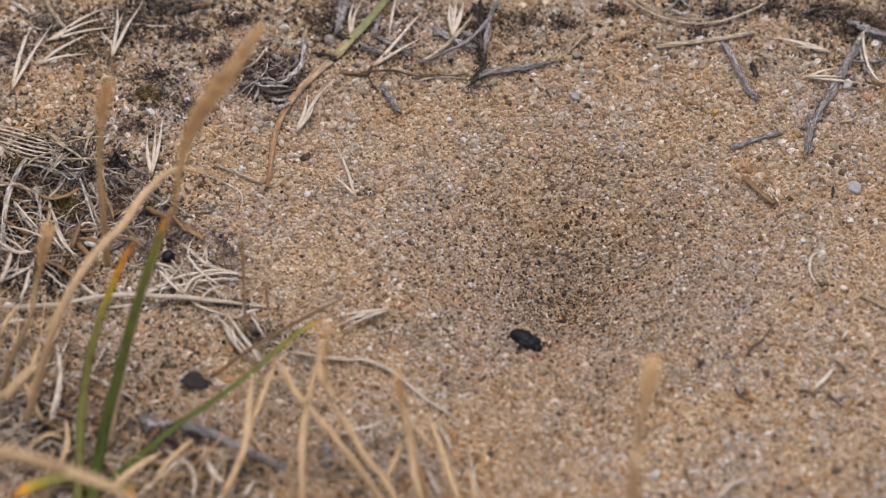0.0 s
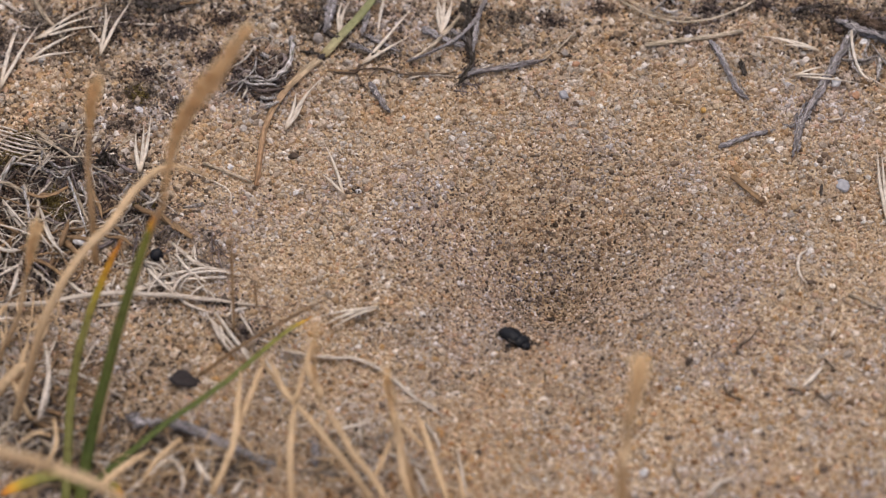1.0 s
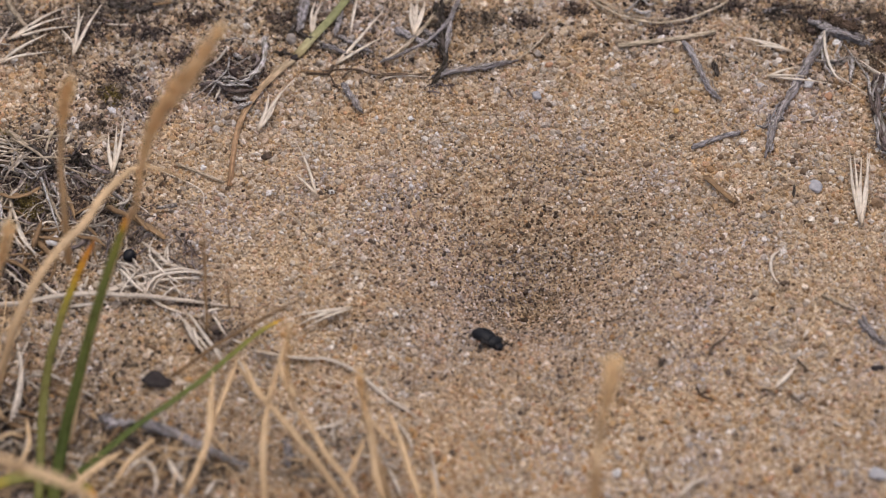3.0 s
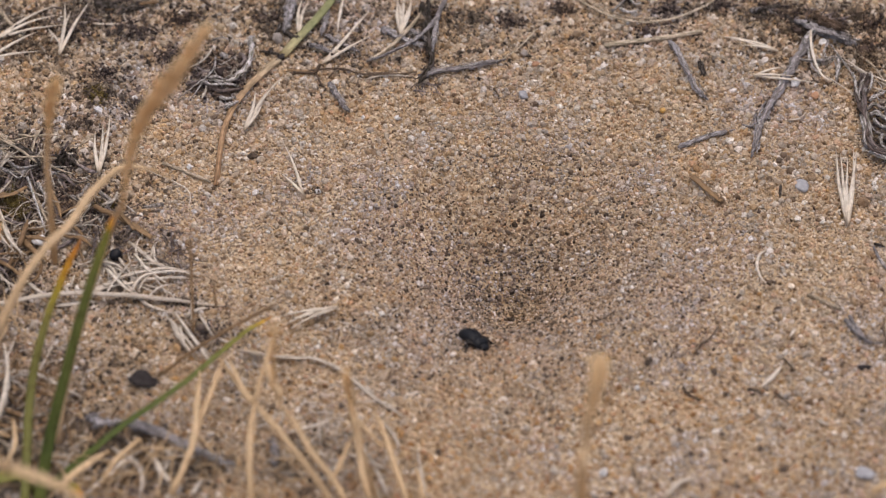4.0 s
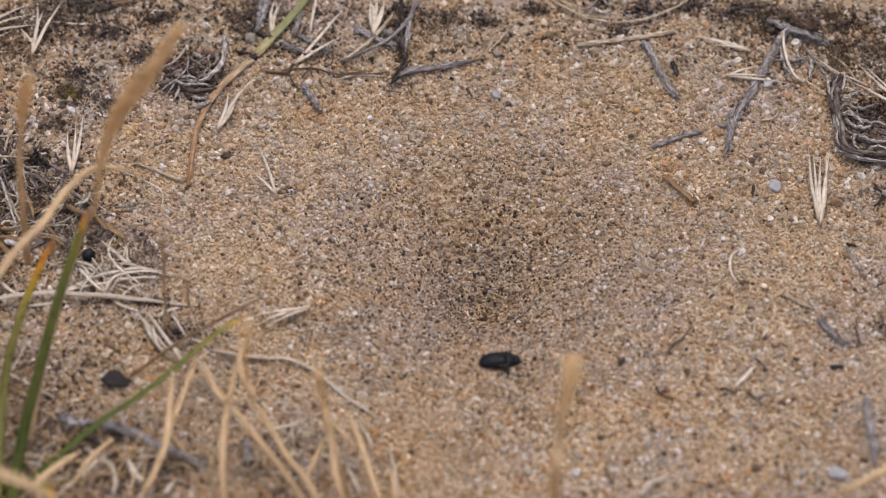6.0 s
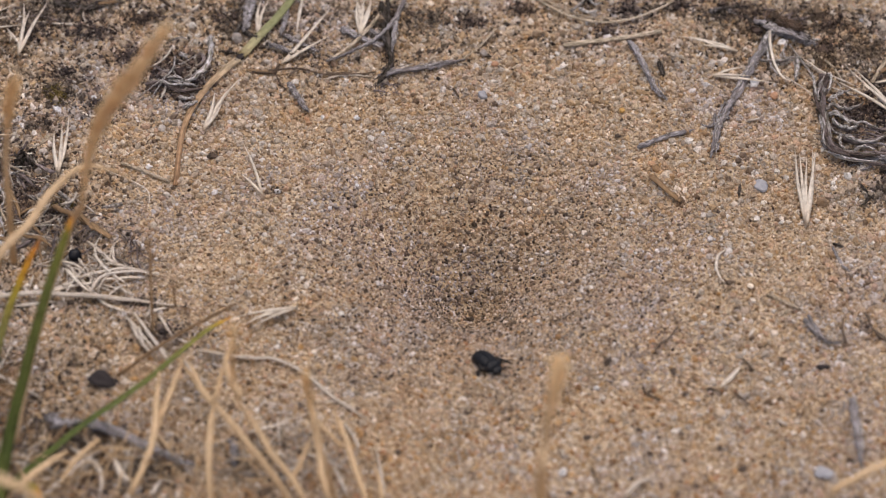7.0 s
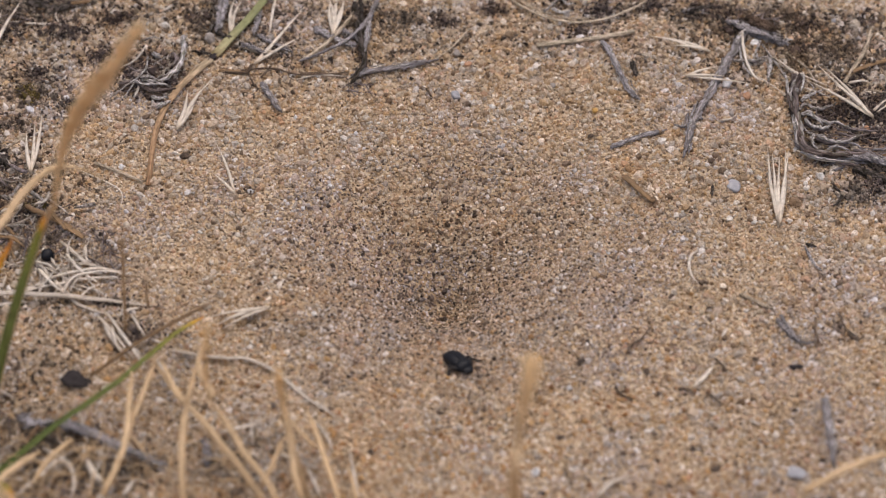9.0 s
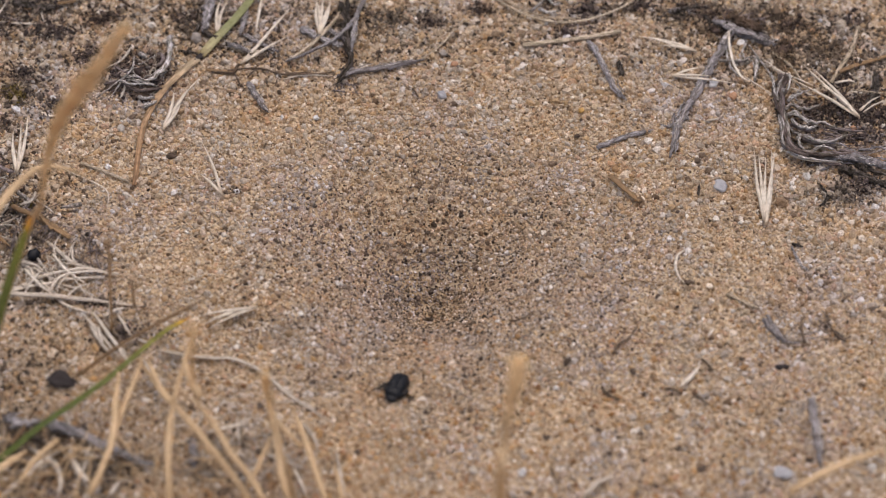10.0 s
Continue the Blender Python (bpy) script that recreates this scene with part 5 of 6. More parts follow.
lump("pebble", RED_STONE, 5.7, 44.5, (1.26, 1.13, 0.71), 168, 0.12, 0.17, 24, "rust-orange pebble on the sand", "pebble", "small stones")
lump("pebble", SHELL, 45.2, 45.2, (1.1, 0.99, 0.87), 25, 0.12, 0.34, 25, "pale pink quartz pebble on the sand", "pebble", "small stones")
lump("pebble", SHELL, 17.4, 43.7, (1.1, 0.99, 0.79), 62, 0.12, 0.34, 26, "pale pink quartz pebble on the sand", "pebble", "small stones")
lump("pebble", BLUE_STONE, 69.8, 55.0, (0.94, 0.85, 0.79), 99, 0.12, 0.17, 27, "small blue-grey pebble on the sand", "pebble", "small stones")
straw([(-78.9, 52.2, 1.1), (-78.0, 50.2, 1.1), (-78.2, 48.4, 1.1)], 0.45)
straw([(-78.1, 51.1, 1.1), (-76.9, 48.8, 1.1), (-76.4, 47.0, 1.1)], 0.4)
leaf_bit([(-69.3, 57.9, 1.1), (-64.4, 59.1, 1.1), (-60.3, 59.5, 1.1)], 1.3)
dark_twig([(-71.9, 59.9, 1.0), (-67.4, 58.3, 1.0), (-62.9, 58.8, 1.0)], 1.8)
humus_shade_patch(-79.0, -45.9, 12, 8, 600, 120, 0.29)
humus_shade_patch(-64.8, -47.6, 13, 6, 500, 121, 0.29)
humus_shade_patch(-49.7, -50.1, 10, 5, 320, 122, 0.26)
humus_shade_patch(-59.8, -43.5, 6, 4, 304, 123, 0.26)
litter_patch(-77.8, -39.5, 14, 9, 50, 124, DULL, rise=1.6, length=(4, 11), width=(0.15, 0.5))
litter_patch(-60.4, -46.8, 14, 6, 40, 125, BROWN, rise=1.8, length=(5, 12), width=(0.2, 0.7), label='brown dead leaf shreds in dry litter')
stem([(-76.1, -102.6, 66.0), (-71.8, -102.6, 64.0), (-67.0, -101.3, 60.0)], 1.6)
root([(-88.6, 18.2, 2.5), (-89.8, 13.8, 3.2), (-91.0, 8.7, 3.2), (-91.0, 2.5, 3.0), (-90.8, -3.8, 2.5)], 0.65)
root([(-86.6, 11.4, 3.0), (-85.2, 6.4, 3.0), (-84.6, 1.7, 2.5)], 0.5)
straw([(-89.7, 8.3, 3.0), (-86.9, 4.4, 3.0), (-84.6, 1.4, 2.8)], 0.43)
root([(-79.1, 13.2, 3.0), (-77.3, 7.9, 2.8), (-75.2, 1.5, 2.1)], 0.5)
straw([(-90.0, 2.6, 3.0), (-85.7, 1.0, 3.0), (-80.8, -2.4, 2.6)], 0.36)
straw([(-84.7, 5.3, 3.0), (-82.3, -0.4, 3.2), (-79.6, -4.3, 3.0)], 0.43)
straw([(-82.3, 2.4, 3.2), (-80.6, -1.7, 3.2), (-77.9, -4.9, 3.0)], 0.5)
straw([(-90.9, -1.7, 3.0), (-88.0, -3.7, 3.0), (-85.3, -3.4, 2.8)], 0.79)
straw([(-90.0, -10.8, 3.0), (-89.2, -6.8, 3.0), (-88.9, -2.5, 2.6)], 0.94)
straw([(-90.2, -8.8, 2.9), (-88.1, -7.7, 2.9), (-84.7, -7.4, 2.9)], 0.43)
straw([(-85.6, -8.0, 2.9), (-85.9, -11.8, 2.9), (-86.7, -14.1, 2.9)], 0.72)
straw([(-83.1, -7.4, 2.7), (-80.1, -10.6, 2.7), (-76.3, -12.4, 2.7)], 0.36)
root([(-89.0, 16.8, 2.7), (-85.2, 16.3, 2.7), (-82.0, 14.9, 2.7)], 0.36)
root([(-84.0, 19.4, 2.9), (-84.1, 17.3, 2.9), (-85.1, 15.6, 2.9)], 0.36)
root([(-82.7, 15.2, 2.7), (-80.7, 13.4, 2.7), (-79.4, 15.1, 2.7)], 0.36)
leaf_bit([(-62.7, 5.2, 1.2), (-60.4, 3.2, 1.2), (-57.8, 0.9, 1.2)], 1.6)
leaf_bit([(-63.8, 6.7, 1.7), (-62.0, 4.0, 1.7), (-60.8, 2.1, 1.7)], 1.1)
leaf_bit([(-83.7, 10.2, 2.7), (-81.6, 9.8, 2.7), (-79.1, 11.5, 2.7)], 1.4)
leaf_bit([(-85.6, 10.0, 2.9), (-83.2, 9.2, 2.9), (-80.4, 9.9, 2.9)], 1.0)
dark_twig([(-74.5, 18.6, 1.2), (-73.3, 19.3, 1.2), (-71.5, 18.4, 1.2)], 2.4)
dark_twig([(-81.9, 21.7, 1.9), (-78.9, 19.3, 1.9), (-77.2, 16.5, 1.9)], 1.0)
rush([(-85.1, 23.4, 2.1), (-80.8, 20.2, 2.1), (-77.9, 17.3, 2.1)], 0.58)
rush([(-92.6, 13.7, 1.7), (-89.7, 12.7, 1.7), (-87.9, 12.0, 1.7)], 0.58)
straw([(-60.4, -3.8, 1.9), (-57.8, -7.2, 1.9), (-54.3, -10.5, 1.9)], 0.5)
straw([(-64.7, -7.1, 2.1), (-62.8, -9.6, 2.1), (-59.8, -13.0, 2.1)], 0.65)
straw([(-59.3, -12.2, 1.9), (-58.1, -8.9, 1.9), (-55.6, -6.6, 1.9)], 0.36)
straw([(-57.8, -13.6, 1.9), (-55.9, -11.0, 1.9), (-53.6, -10.1, 1.9)], 0.36)
litter_patch(-81.3, 9.3, 2.2, 1.8, 60, 130, MOSS, rise=2.2, length=(0.8, 2.4), width=(0.1, 0.3), curl=0.3, label='dry olive-brown moss tuft in litter')
litter_patch(-80.4, 7.1, 2.2, 1.8, 60, 131, MOSS, rise=2.2, length=(0.8, 2.4), width=(0.1, 0.3), curl=0.3, label='dry olive-brown moss tuft in litter')
litter_patch(-87.9, 24.6, 2.2, 1.8, 60, 132, MOSS, rise=2.2, length=(0.8, 2.4), width=(0.1, 0.3), curl=0.3, label='dry olive-brown moss tuft in litter')
litter_patch(-89.4, 18.5, 2.2, 1.8, 60, 133, MOSS, rise=2.2, length=(0.8, 2.4), width=(0.1, 0.3), curl=0.3, label='dry olive-brown moss tuft in litter')
litter_patch(-82.1, 10.2, 2.2, 1.8, 60, 134, MOSS, rise=2.2, length=(0.8, 2.4), width=(0.1, 0.3), curl=0.3, label='dry olive-brown moss tuft in litter')
litter_patch(-85.0, 0.3, 12, 11, 60, 140, STRAW, rise=2.6, length=(2.5, 8), width=(0.08, 0.3))
litter_patch(-81.7, 17.0, 12, 6, 60, 141, LITTER, rise=2.6, length=(2, 7), width=(0.08, 0.35))
litter_patch(-59.3, -7.7, 8, 5, 40, 142, LITTER, rise=1.8, length=(3, 8), width=(0.08, 0.3))
litter_patch(-83.6, -24.7, 12, 14, 50, 143, LITTER, rise=2.0, length=(3, 8), width=(0.1, 0.4))
litter_patch(-68.5, 5.1, 10, 8, 40, 144, DULL, rise=1.6, length=(2, 6), width=(0.1, 0.5))
twig([(-30.5, 59.8, 1.1), (-30.8, 55.5, 1.1), (-31.5, 51.3, 1.1)], 1.0)
straw([(-27.8, 61.0, 1.5), (-28.3, 56.5, 1.5), (-28.7, 51.2, 1.5)], 0.6)
twig([(-30.7, 51.7, 0.8), (-28.5, 49.9, 0.8), (-24.5, 47.1, 0.8)], 0.9)
twig([(-12.3, 48.6, 1.1), (-14.3, 50.5, 1.1), (-16.6, 52.9, 1.1)], 0.9)
twig([(-9.7, 59.9, 1.7), (-11.8, 53.5, 1.7), (-15.7, 48.3, 1.7), (-23.5, 44.0, 1.7)], 0.8)
floret((-17.7, 50.8, 0.8), [(-18.3, 60.1, 1.8), (-17.2, 59.4, 1.8), (-15.8, 59.8, 1.8)], 0.7)
dark_twig([(-12.9, 60.2, 1.5), (-12.6, 53.8, 1.5), (-11.6, 49.5, 1.5)], 1.0)
twig([(-11.1, 55.0, 1.7), (-11.6, 50.6, 1.7), (-12.0, 45.8, 1.7)], 0.8)
litter_patch(-49.2, 40.2, 5, 3.5, 40, 150, DULL, rise=1.2, length=(1.5, 5), width=(0.15, 0.6), curl=0.3)
litter_patch(-13.2, 40.1, 3, 3, 30, 151, DULL, rise=0.5, length=(1, 4), width=(0.15, 0.5))
lump("pebble", GREY_STONE, -39.0, 50.4, (1.89, 1.7, 1.89), 136, 0.12, 0.17, 28, "grey rounded pebble on the sand", "pebble", "small stones")
litter_patch(-85.4, -24.6, 9, 14, 34, 160, TAN, rise=7, length=(5, 13), width=(0.25, 0.7), turn=(40, 130), label='tangle of tan dry grass over the sand')
litter_patch(-81.0, -43.2, 12, 9, 50, 161, RUSH, rise=4, length=(4, 11), width=(0.2, 0.6))
litter_patch(-80.3, -31.1, 11, 10, 40, 162, BROWN, rise=2.5, length=(3, 9), width=(0.2, 0.6), label='brown dead leaf shreds in dry litter')
litter_patch(-57.6, -49.4, 14, 5, 40, 163, TAN, rise=4, length=(4, 10), width=(0.2, 0.6), label='tangle of tan dry grass over the sand')
litter_patch(-37.5, -49.9, 10, 5, 26, 164, TAN, rise=3, length=(4, 9), width=(0.2, 0.5), label='tangle of tan dry grass over the sand')
litter_patch(-30.8, -42.5, 9, 7, 24, 165, STRAW, rise=2, length=(4, 9), width=(0.12, 0.4))
humus_shade_patch(-84.9, 54.2, 12, 6, 798, 170, 0.24)
humus_shade_patch(-74.3, 57.8, 8, 5, 494, 171, 0.24)
humus_shade_patch(-37.7, 59.1, 6, 5, 418, 172, 0.24)
humus_shade_patch(-13.8, 55.7, 5, 6, 418, 173, 0.22)
litter_patch(-82.1, 55.6, 11, 5, 40, 174, DULL, rise=1.0, length=(2, 7), width=(0.12, 0.5))
litter_patch(55.1, 54.9, 5, 3, 40, 175, DULL, rise=1.4, length=(2, 6), width=(0.15, 0.6))
humus_shade_patch(49.1, 53.2, 7, 5, 380, 176, 0.22)
humus_shade_patch(62.2, 45.7, 8, 5, 456, 177, 0.22)
twig([(51.0, 54.2, 1.5), (54.8, 52.3, 1.5), (60.8, 48.5, 1.5)], 1.3)
twig([(43.5, 57.8, 1.1), (45.4, 58.2, 1.1), (47.9, 57.0, 1.1)], 1.0)
dark_twig([(62.7, 41.2, 1.2), (61.6, 38.2, 1.2), (61.1, 34.4, 1.2), (61.1, 30.0, 1.2), (61.7, 25.4, 1.2), (63.1, 22.6, 1.2), (65.8, 21.4, 1.2), (69.6, 20.9, 1.2)], 1.5)
root([(62.8, 40.8, 1.3), (60.8, 36.3, 2.4), (61.0, 33.6, 1.5), (61.3, 28.5, 2.5), (61.8, 25.5, 1.7), (62.6, 21.6, 2.6), (66.2, 20.4, 2.0)], 0.43)
dull_root([(62.4, 36.7, 2.1), (60.5, 32.0, 2.6), (61.2, 29.3, 2.2), (61.2, 24.1, 2.5), (63.2, 22.2, 1.6), (65.0, 19.9, 2.8)], 0.44)
dull_root([(61.1, 37.9, 1.9), (60.4, 34.3, 1.7), (61.2, 29.6, 2.1), (62.0, 25.0, 1.7), (63.0, 21.0, 2.7)], 0.48)
root([(61.5, 28.6, 2.4), (60.7, 23.6, 2.5), (62.9, 22.2, 1.4), (64.9, 20.7, 1.2), (69.8, 20.2, 1.8)], 0.48)
dull_root([(62.9, 41.1, 1.3), (61.9, 37.9, 1.4), (61.1, 32.5, 2.8), (61.5, 28.9, 1.9), (61.9, 24.7, 1.9), (63.1, 21.0, 2.6), (65.8, 21.4, 1.6), (69.2, 19.3, 2.6)], 0.41)
dull_root([(61.3, 40.3, 2.6), (61.2, 38.0, 2.0), (61.3, 32.7, 2.6), (61.3, 28.7, 2.5), (61.1, 25.0, 2.2), (62.9, 21.4, 2.7), (66.8, 19.8, 2.3)], 0.37)
root([(61.1, 33.2, 2.6), (60.9, 29.7, 1.8), (60.9, 24.7, 1.5), (62.6, 21.5, 2.4)], 0.52)
dull_root([(62.9, 40.8, 1.7), (62.1, 37.8, 2.0), (61.1, 33.5, 2.0), (61.2, 29.7, 1.8), (61.3, 24.6, 2.5)], 0.72)
dull_root([(61.9, 40.4, 1.6), (60.3, 37.9, 1.4), (60.4, 34.3, 1.9), (61.2, 29.0, 2.6), (61.9, 24.4, 1.9), (63.3, 22.5, 1.5), (65.8, 20.1, 2.1), (69.8, 20.7, 1.7)], 0.6)
root([(61.0, 37.7, 1.7), (61.3, 34.2, 1.2), (61.7, 28.1, 2.7), (61.9, 25.0, 2.0), (62.4, 22.0, 1.6), (64.7, 21.4, 1.9), (69.1, 20.7, 1.7)], 0.77)
dull_root([(61.9, 40.9, 2.2), (61.8, 38.1, 1.5), (61.3, 33.4, 2.4), (61.6, 29.5, 1.4), (61.9, 22.6, 2.8), (64.1, 21.8, 1.5), (64.6, 19.9, 2.5)], 0.65)
dull_root([(61.3, 29.7, 1.6), (61.1, 24.2, 2.0), (62.1, 20.7, 2.8), (65.6, 20.6, 1.6), (69.8, 19.8, 2.5)], 0.53)
root([(61.7, 36.3, 2.8), (61.5, 34.6, 1.3), (61.1, 28.3, 2.6), (61.5, 25.1, 1.7)], 0.78)
dull_root([(62.6, 40.2, 2.7), (61.3, 37.4, 1.4), (61.2, 34.3, 1.3), (61.5, 28.9, 2.3), (61.7, 24.5, 2.6), (62.9, 21.9, 2.4), (65.0, 20.2, 2.6), (69.0, 19.6, 2.6)], 0.47)
dull_root([(61.7, 37.7, 1.9), (61.4, 32.5, 2.7), (61.2, 28.4, 2.5), (61.5, 23.7, 2.3), (63.4, 20.7, 2.3), (66.4, 20.4, 2.6)], 0.73)
root([(61.6, 33.4, 1.7), (60.7, 30.7, 1.3), (61.5, 24.5, 2.3), (62.7, 21.2, 1.7)], 0.73)
root([(62.4, 40.2, 2.0), (63.2, 40.6, 2.0), (63.2, 38.8, 2.0), (62.2, 35.9, 2.0)], 0.6)
root([(60.0, 41.0, 2.0), (60.3, 39.3, 2.0), (60.4, 36.4, 2.0), (61.0, 35.0, 2.0)], 0.6)
root([(56.7, 47.7, 2.0), (58.3, 44.3, 2.0), (59.7, 41.4, 2.0), (60.2, 39.5, 2.0)], 0.35)
root([(61.1, 38.0, 2.0), (62.3, 40.2, 2.0), (63.2, 40.7, 2.0)], 0.55)
root([(62.3, 33.9, 2.0), (64.0, 35.2, 2.0), (66.4, 36.7, 2.0)], 0.7)
root([(64.3, 38.5, 2.0), (64.7, 37.0, 2.0), (63.4, 35.2, 2.0)], 0.25)
root([(61.6, 31.7, 2.0), (62.9, 32.9, 2.0), (64.4, 31.8, 2.0), (66.3, 31.8, 2.0), (68.2, 33.0, 2.0)], 0.75)
root([(62.2, 30.2, 2.0), (63.4, 30.8, 2.0), (64.8, 29.2, 2.0), (66.3, 28.0, 2.0), (67.9, 28.2, 2.0), (70.0, 26.6, 2.0)], 0.8)
root([(62.6, 29.3, 2.0), (63.7, 27.5, 2.0), (65.5, 26.8, 2.0), (66.9, 27.4, 2.0)], 0.8)
root([(62.9, 30.6, 2.0), (64.2, 29.8, 2.0), (65.5, 27.6, 2.0)], 0.55)
root([(62.4, 34.3, 2.0), (63.4, 35.4, 2.0), (64.1, 33.6, 2.0)], 0.4)
root([(63.8, 25.2, 2.0), (63.5, 23.1, 2.0), (64.2, 21.7, 2.0)], 0.6)
root([(64.5, 24.9, 2.0), (66.2, 23.8, 2.0), (68.4, 23.3, 2.0), (71.7, 24.9, 2.0)], 0.8)
root([(65.8, 21.6, 2.0), (67.4, 22.5, 2.0), (68.9, 21.3, 2.0)], 0.6)
root([(61.3, 21.5, 2.0), (63.4, 20.3, 2.0), (65.9, 19.5, 2.0), (70.4, 18.7, 2.0)], 0.5)
root([(62.1, 27.3, 2.0), (63.3, 25.7, 2.0), (66.0, 24.9, 2.0)], 0.45)
dull_root([(64.2, 24.8, 1.4), (66.6, 23.8, 1.4), (69.2, 24.4, 1.4), (71.5, 25.0, 1.4)], 0.9)
dull_root([(64.8, 20.9, 1.4), (68.3, 21.3, 1.4), (72.7, 21.1, 1.4)], 0.9)
dull_root([(70.3, 22.0, 1.4), (72.8, 21.4, 1.4), (75.2, 20.3, 1.4)], 0.6)
dull_root([(68.1, 26.0, 1.4), (70.5, 25.1, 1.4), (73.1, 25.7, 1.4)], 0.5)
dull_root([(62.9, 32.4, 1.4), (64.3, 30.8, 1.4), (66.5, 30.1, 1.4)], 0.5)
dull_root([(62.6, 28.8, 1.4), (64.4, 27.2, 1.4), (66.6, 26.8, 1.4)], 0.6)
twig([(71.4, 20.5, 1.5), (73.9, 19.7, 1.5), (76.3, 18.7, 1.5), (79.0, 17.7, 1.5)], 1.6)
dark_twig([(70.1, 18.8, 0.8), (72.4, 17.0, 0.8), (76.0, 15.0, 0.8), (78.7, 13.1, 0.8)], 1.4)
dark_twig([(72.6, 19.1, 0.8), (74.4, 18.2, 0.8), (77.4, 16.6, 0.8)], 1.2)
dull_root([(64.6, 21.1, 0.9), (67.3, 20.1, 0.9), (71.0, 18.7, 0.9)], 0.9)
rotten_wood([(54.3, 54.9, 1.8), (56.6, 53.6, 1.8), (59.7, 51.3, 1.8)], 1.5)
rotten_wood([(54.6, 53.1, 2.2), (57.1, 51.7, 2.2), (59.0, 50.5, 2.2)], 1.1)
dark_twig([(52.4, 53.7, 1.2), (56.5, 51.6, 1.2), (61.1, 49.2, 1.2)], 1.5)
twig([(52.6, 52.4, 2.0), (55.7, 50.6, 2.0), (60.2, 48.7, 2.0)], 0.8)
straw([(53.4, 50.7, 2.4), (53.3, 47.2, 2.4), (53.8, 43.1, 2.4), (55.0, 40.0, 2.4), (56.3, 39.1, 2.4)], 0.55)
root([(51.5, 44.7, 1.6), (53.4, 44.5, 1.6), (55.4, 44.5, 1.6), (56.7, 45.2, 1.6), (58.1, 44.8, 1.6)], 0.6)
root([(58.0, 45.1, 1.5), (57.7, 42.5, 1.5), (57.2, 40.0, 1.5)], 0.9)
root([(52.3, 48.2, 1.6), (53.7, 51.3, 1.6), (55.8, 50.7, 1.6)], 1.0)
straw([(56.9, 47.7, 1.8), (58.6, 43.8, 1.8), (60.3, 40.0, 1.8)], 0.35)
straw([(58.8, 44.6, 1.6), (61.7, 41.9, 1.6), (65.4, 39.4, 1.6), (68.7, 36.7, 1.6)], 0.4)
straw([(55.2, 41.5, 1.4), (57.6, 39.1, 1.4), (60.0, 36.1, 1.4)], 0.35)
rush([(73.6, 36.2, 1.8), (76.6, 35.8, 1.8), (79.3, 35.4, 1.8)], 0.45)
dark_twig([(78.2, 41.0, 1.4), (78.1, 38.0, 1.4), (77.1, 33.8, 1.4)], 1.1)
straw([(74.5, 30.8, 1.8), (76.4, 33.3, 1.8), (78.5, 34.8, 1.8)], 0.4)
straw([(74.9, 30.6, 1.6), (77.0, 32.5, 1.6), (79.1, 33.7, 1.6)], 0.4)
straw([(70.9, 39.1, 1.2), (73.2, 39.6, 1.2), (74.8, 39.1, 1.2)], 0.6)
dark_twig([(45.1, 57.4, 1.2), (46.8, 58.2, 1.2), (49.0, 58.7, 1.2)], 1.3)
dark_twig([(49.4, 56.8, 0.9), (51.1, 54.2, 0.9), (52.6, 51.7, 0.9)], 1.2)
# dark crumbs painting the shade of the hollow beside the root trunk
humus_shade_patch(69.4, 32.6, 6, 4.5, 450, 261, 0.2, HUMUS)
humus_shade_patch(48.2, 58.4, 4, 3, 500, 262, 0.24, HUMUS)
humus_shade_patch(51.5, 54.7, 4.5, 3, 600, 263, 0.24, HUMUS)
humus_shade_patch(62.9, 47.7, 4, 3, 300, 264, 0.22, HUMUS)
humus_shade_patch(74.5, 25.5, 7, 3, 300, 265, 0.2, HUMUS)
humus_shade_patch(77.6, 30.9, 5, 3, 500, 266, 0.2, HUMUS)
root([(-43.6, 50.1, 1.6), (-43.2, 46.1, 2.4), (-43.5, 42.2, 2.6), (-44.8, 39.6, 2.6), (-46.8, 37.9, 2.4), (-50.1, 38.8, 1.8)], 0.95)
root([(-43.8, 48.9, 1.4), (-43.4, 44.4, 2.0), (-44.4, 41.1, 2.2), (-47.5, 39.1, 2.0)], 0.6)
root([(-50.3, 39.0, 2.2), (-48.9, 38.7, 2.6), (-47.4, 37.9, 2.6)], 0.6)
root([(-49.5, 45.0, 1.6), (-49.5, 41.9, 2.2), (-50.5, 39.5, 2.2), (-52.8, 37.7, 1.8), (-55.4, 35.4, 1.0)], 0.42)
root([(-50.9, 39.4, 2.0), (-52.0, 37.3, 1.6), (-53.1, 35.4, 1.0)], 0.35)
root([(-51.5, 38.7, 2.0), (-49.7, 37.5, 2.2), (-47.0, 37.4, 2.0), (-45.1, 37.4, 1.6)], 0.55)
root([(-42.9, 50.6, 1.4), (-43.8, 49.3, 1.8), (-44.2, 47.9, 1.8)], 0.35)
root([(-48.3, 35.0, 1.4), (-46.9, 34.2, 1.8), (-45.4, 34.7, 1.4)], 0.7)
root([(-47.2, 32.8, 1.2), (-46.1, 33.1, 1.6), (-45.0, 33.8, 1.4)], 0.9)
root([(-50.3, 49.8, 1.2), (-48.7, 50.0, 1.4), (-47.0, 49.5, 1.2)], 0.4)
root([(-48.4, 45.8, 1.6), (-47.7, 44.9, 1.8), (-47.4, 44.5, 1.6)], 0.9)
dull_root([(-54.4, 38.7, 1.2), (-52.1, 39.0, 1.6), (-49.7, 37.3, 1.4), (-48.1, 36.1, 1.2)], 0.6)
dull_root([(-52.7, 43.1, 1.2), (-51.0, 41.3, 1.6), (-49.1, 41.0, 1.4)], 0.5)
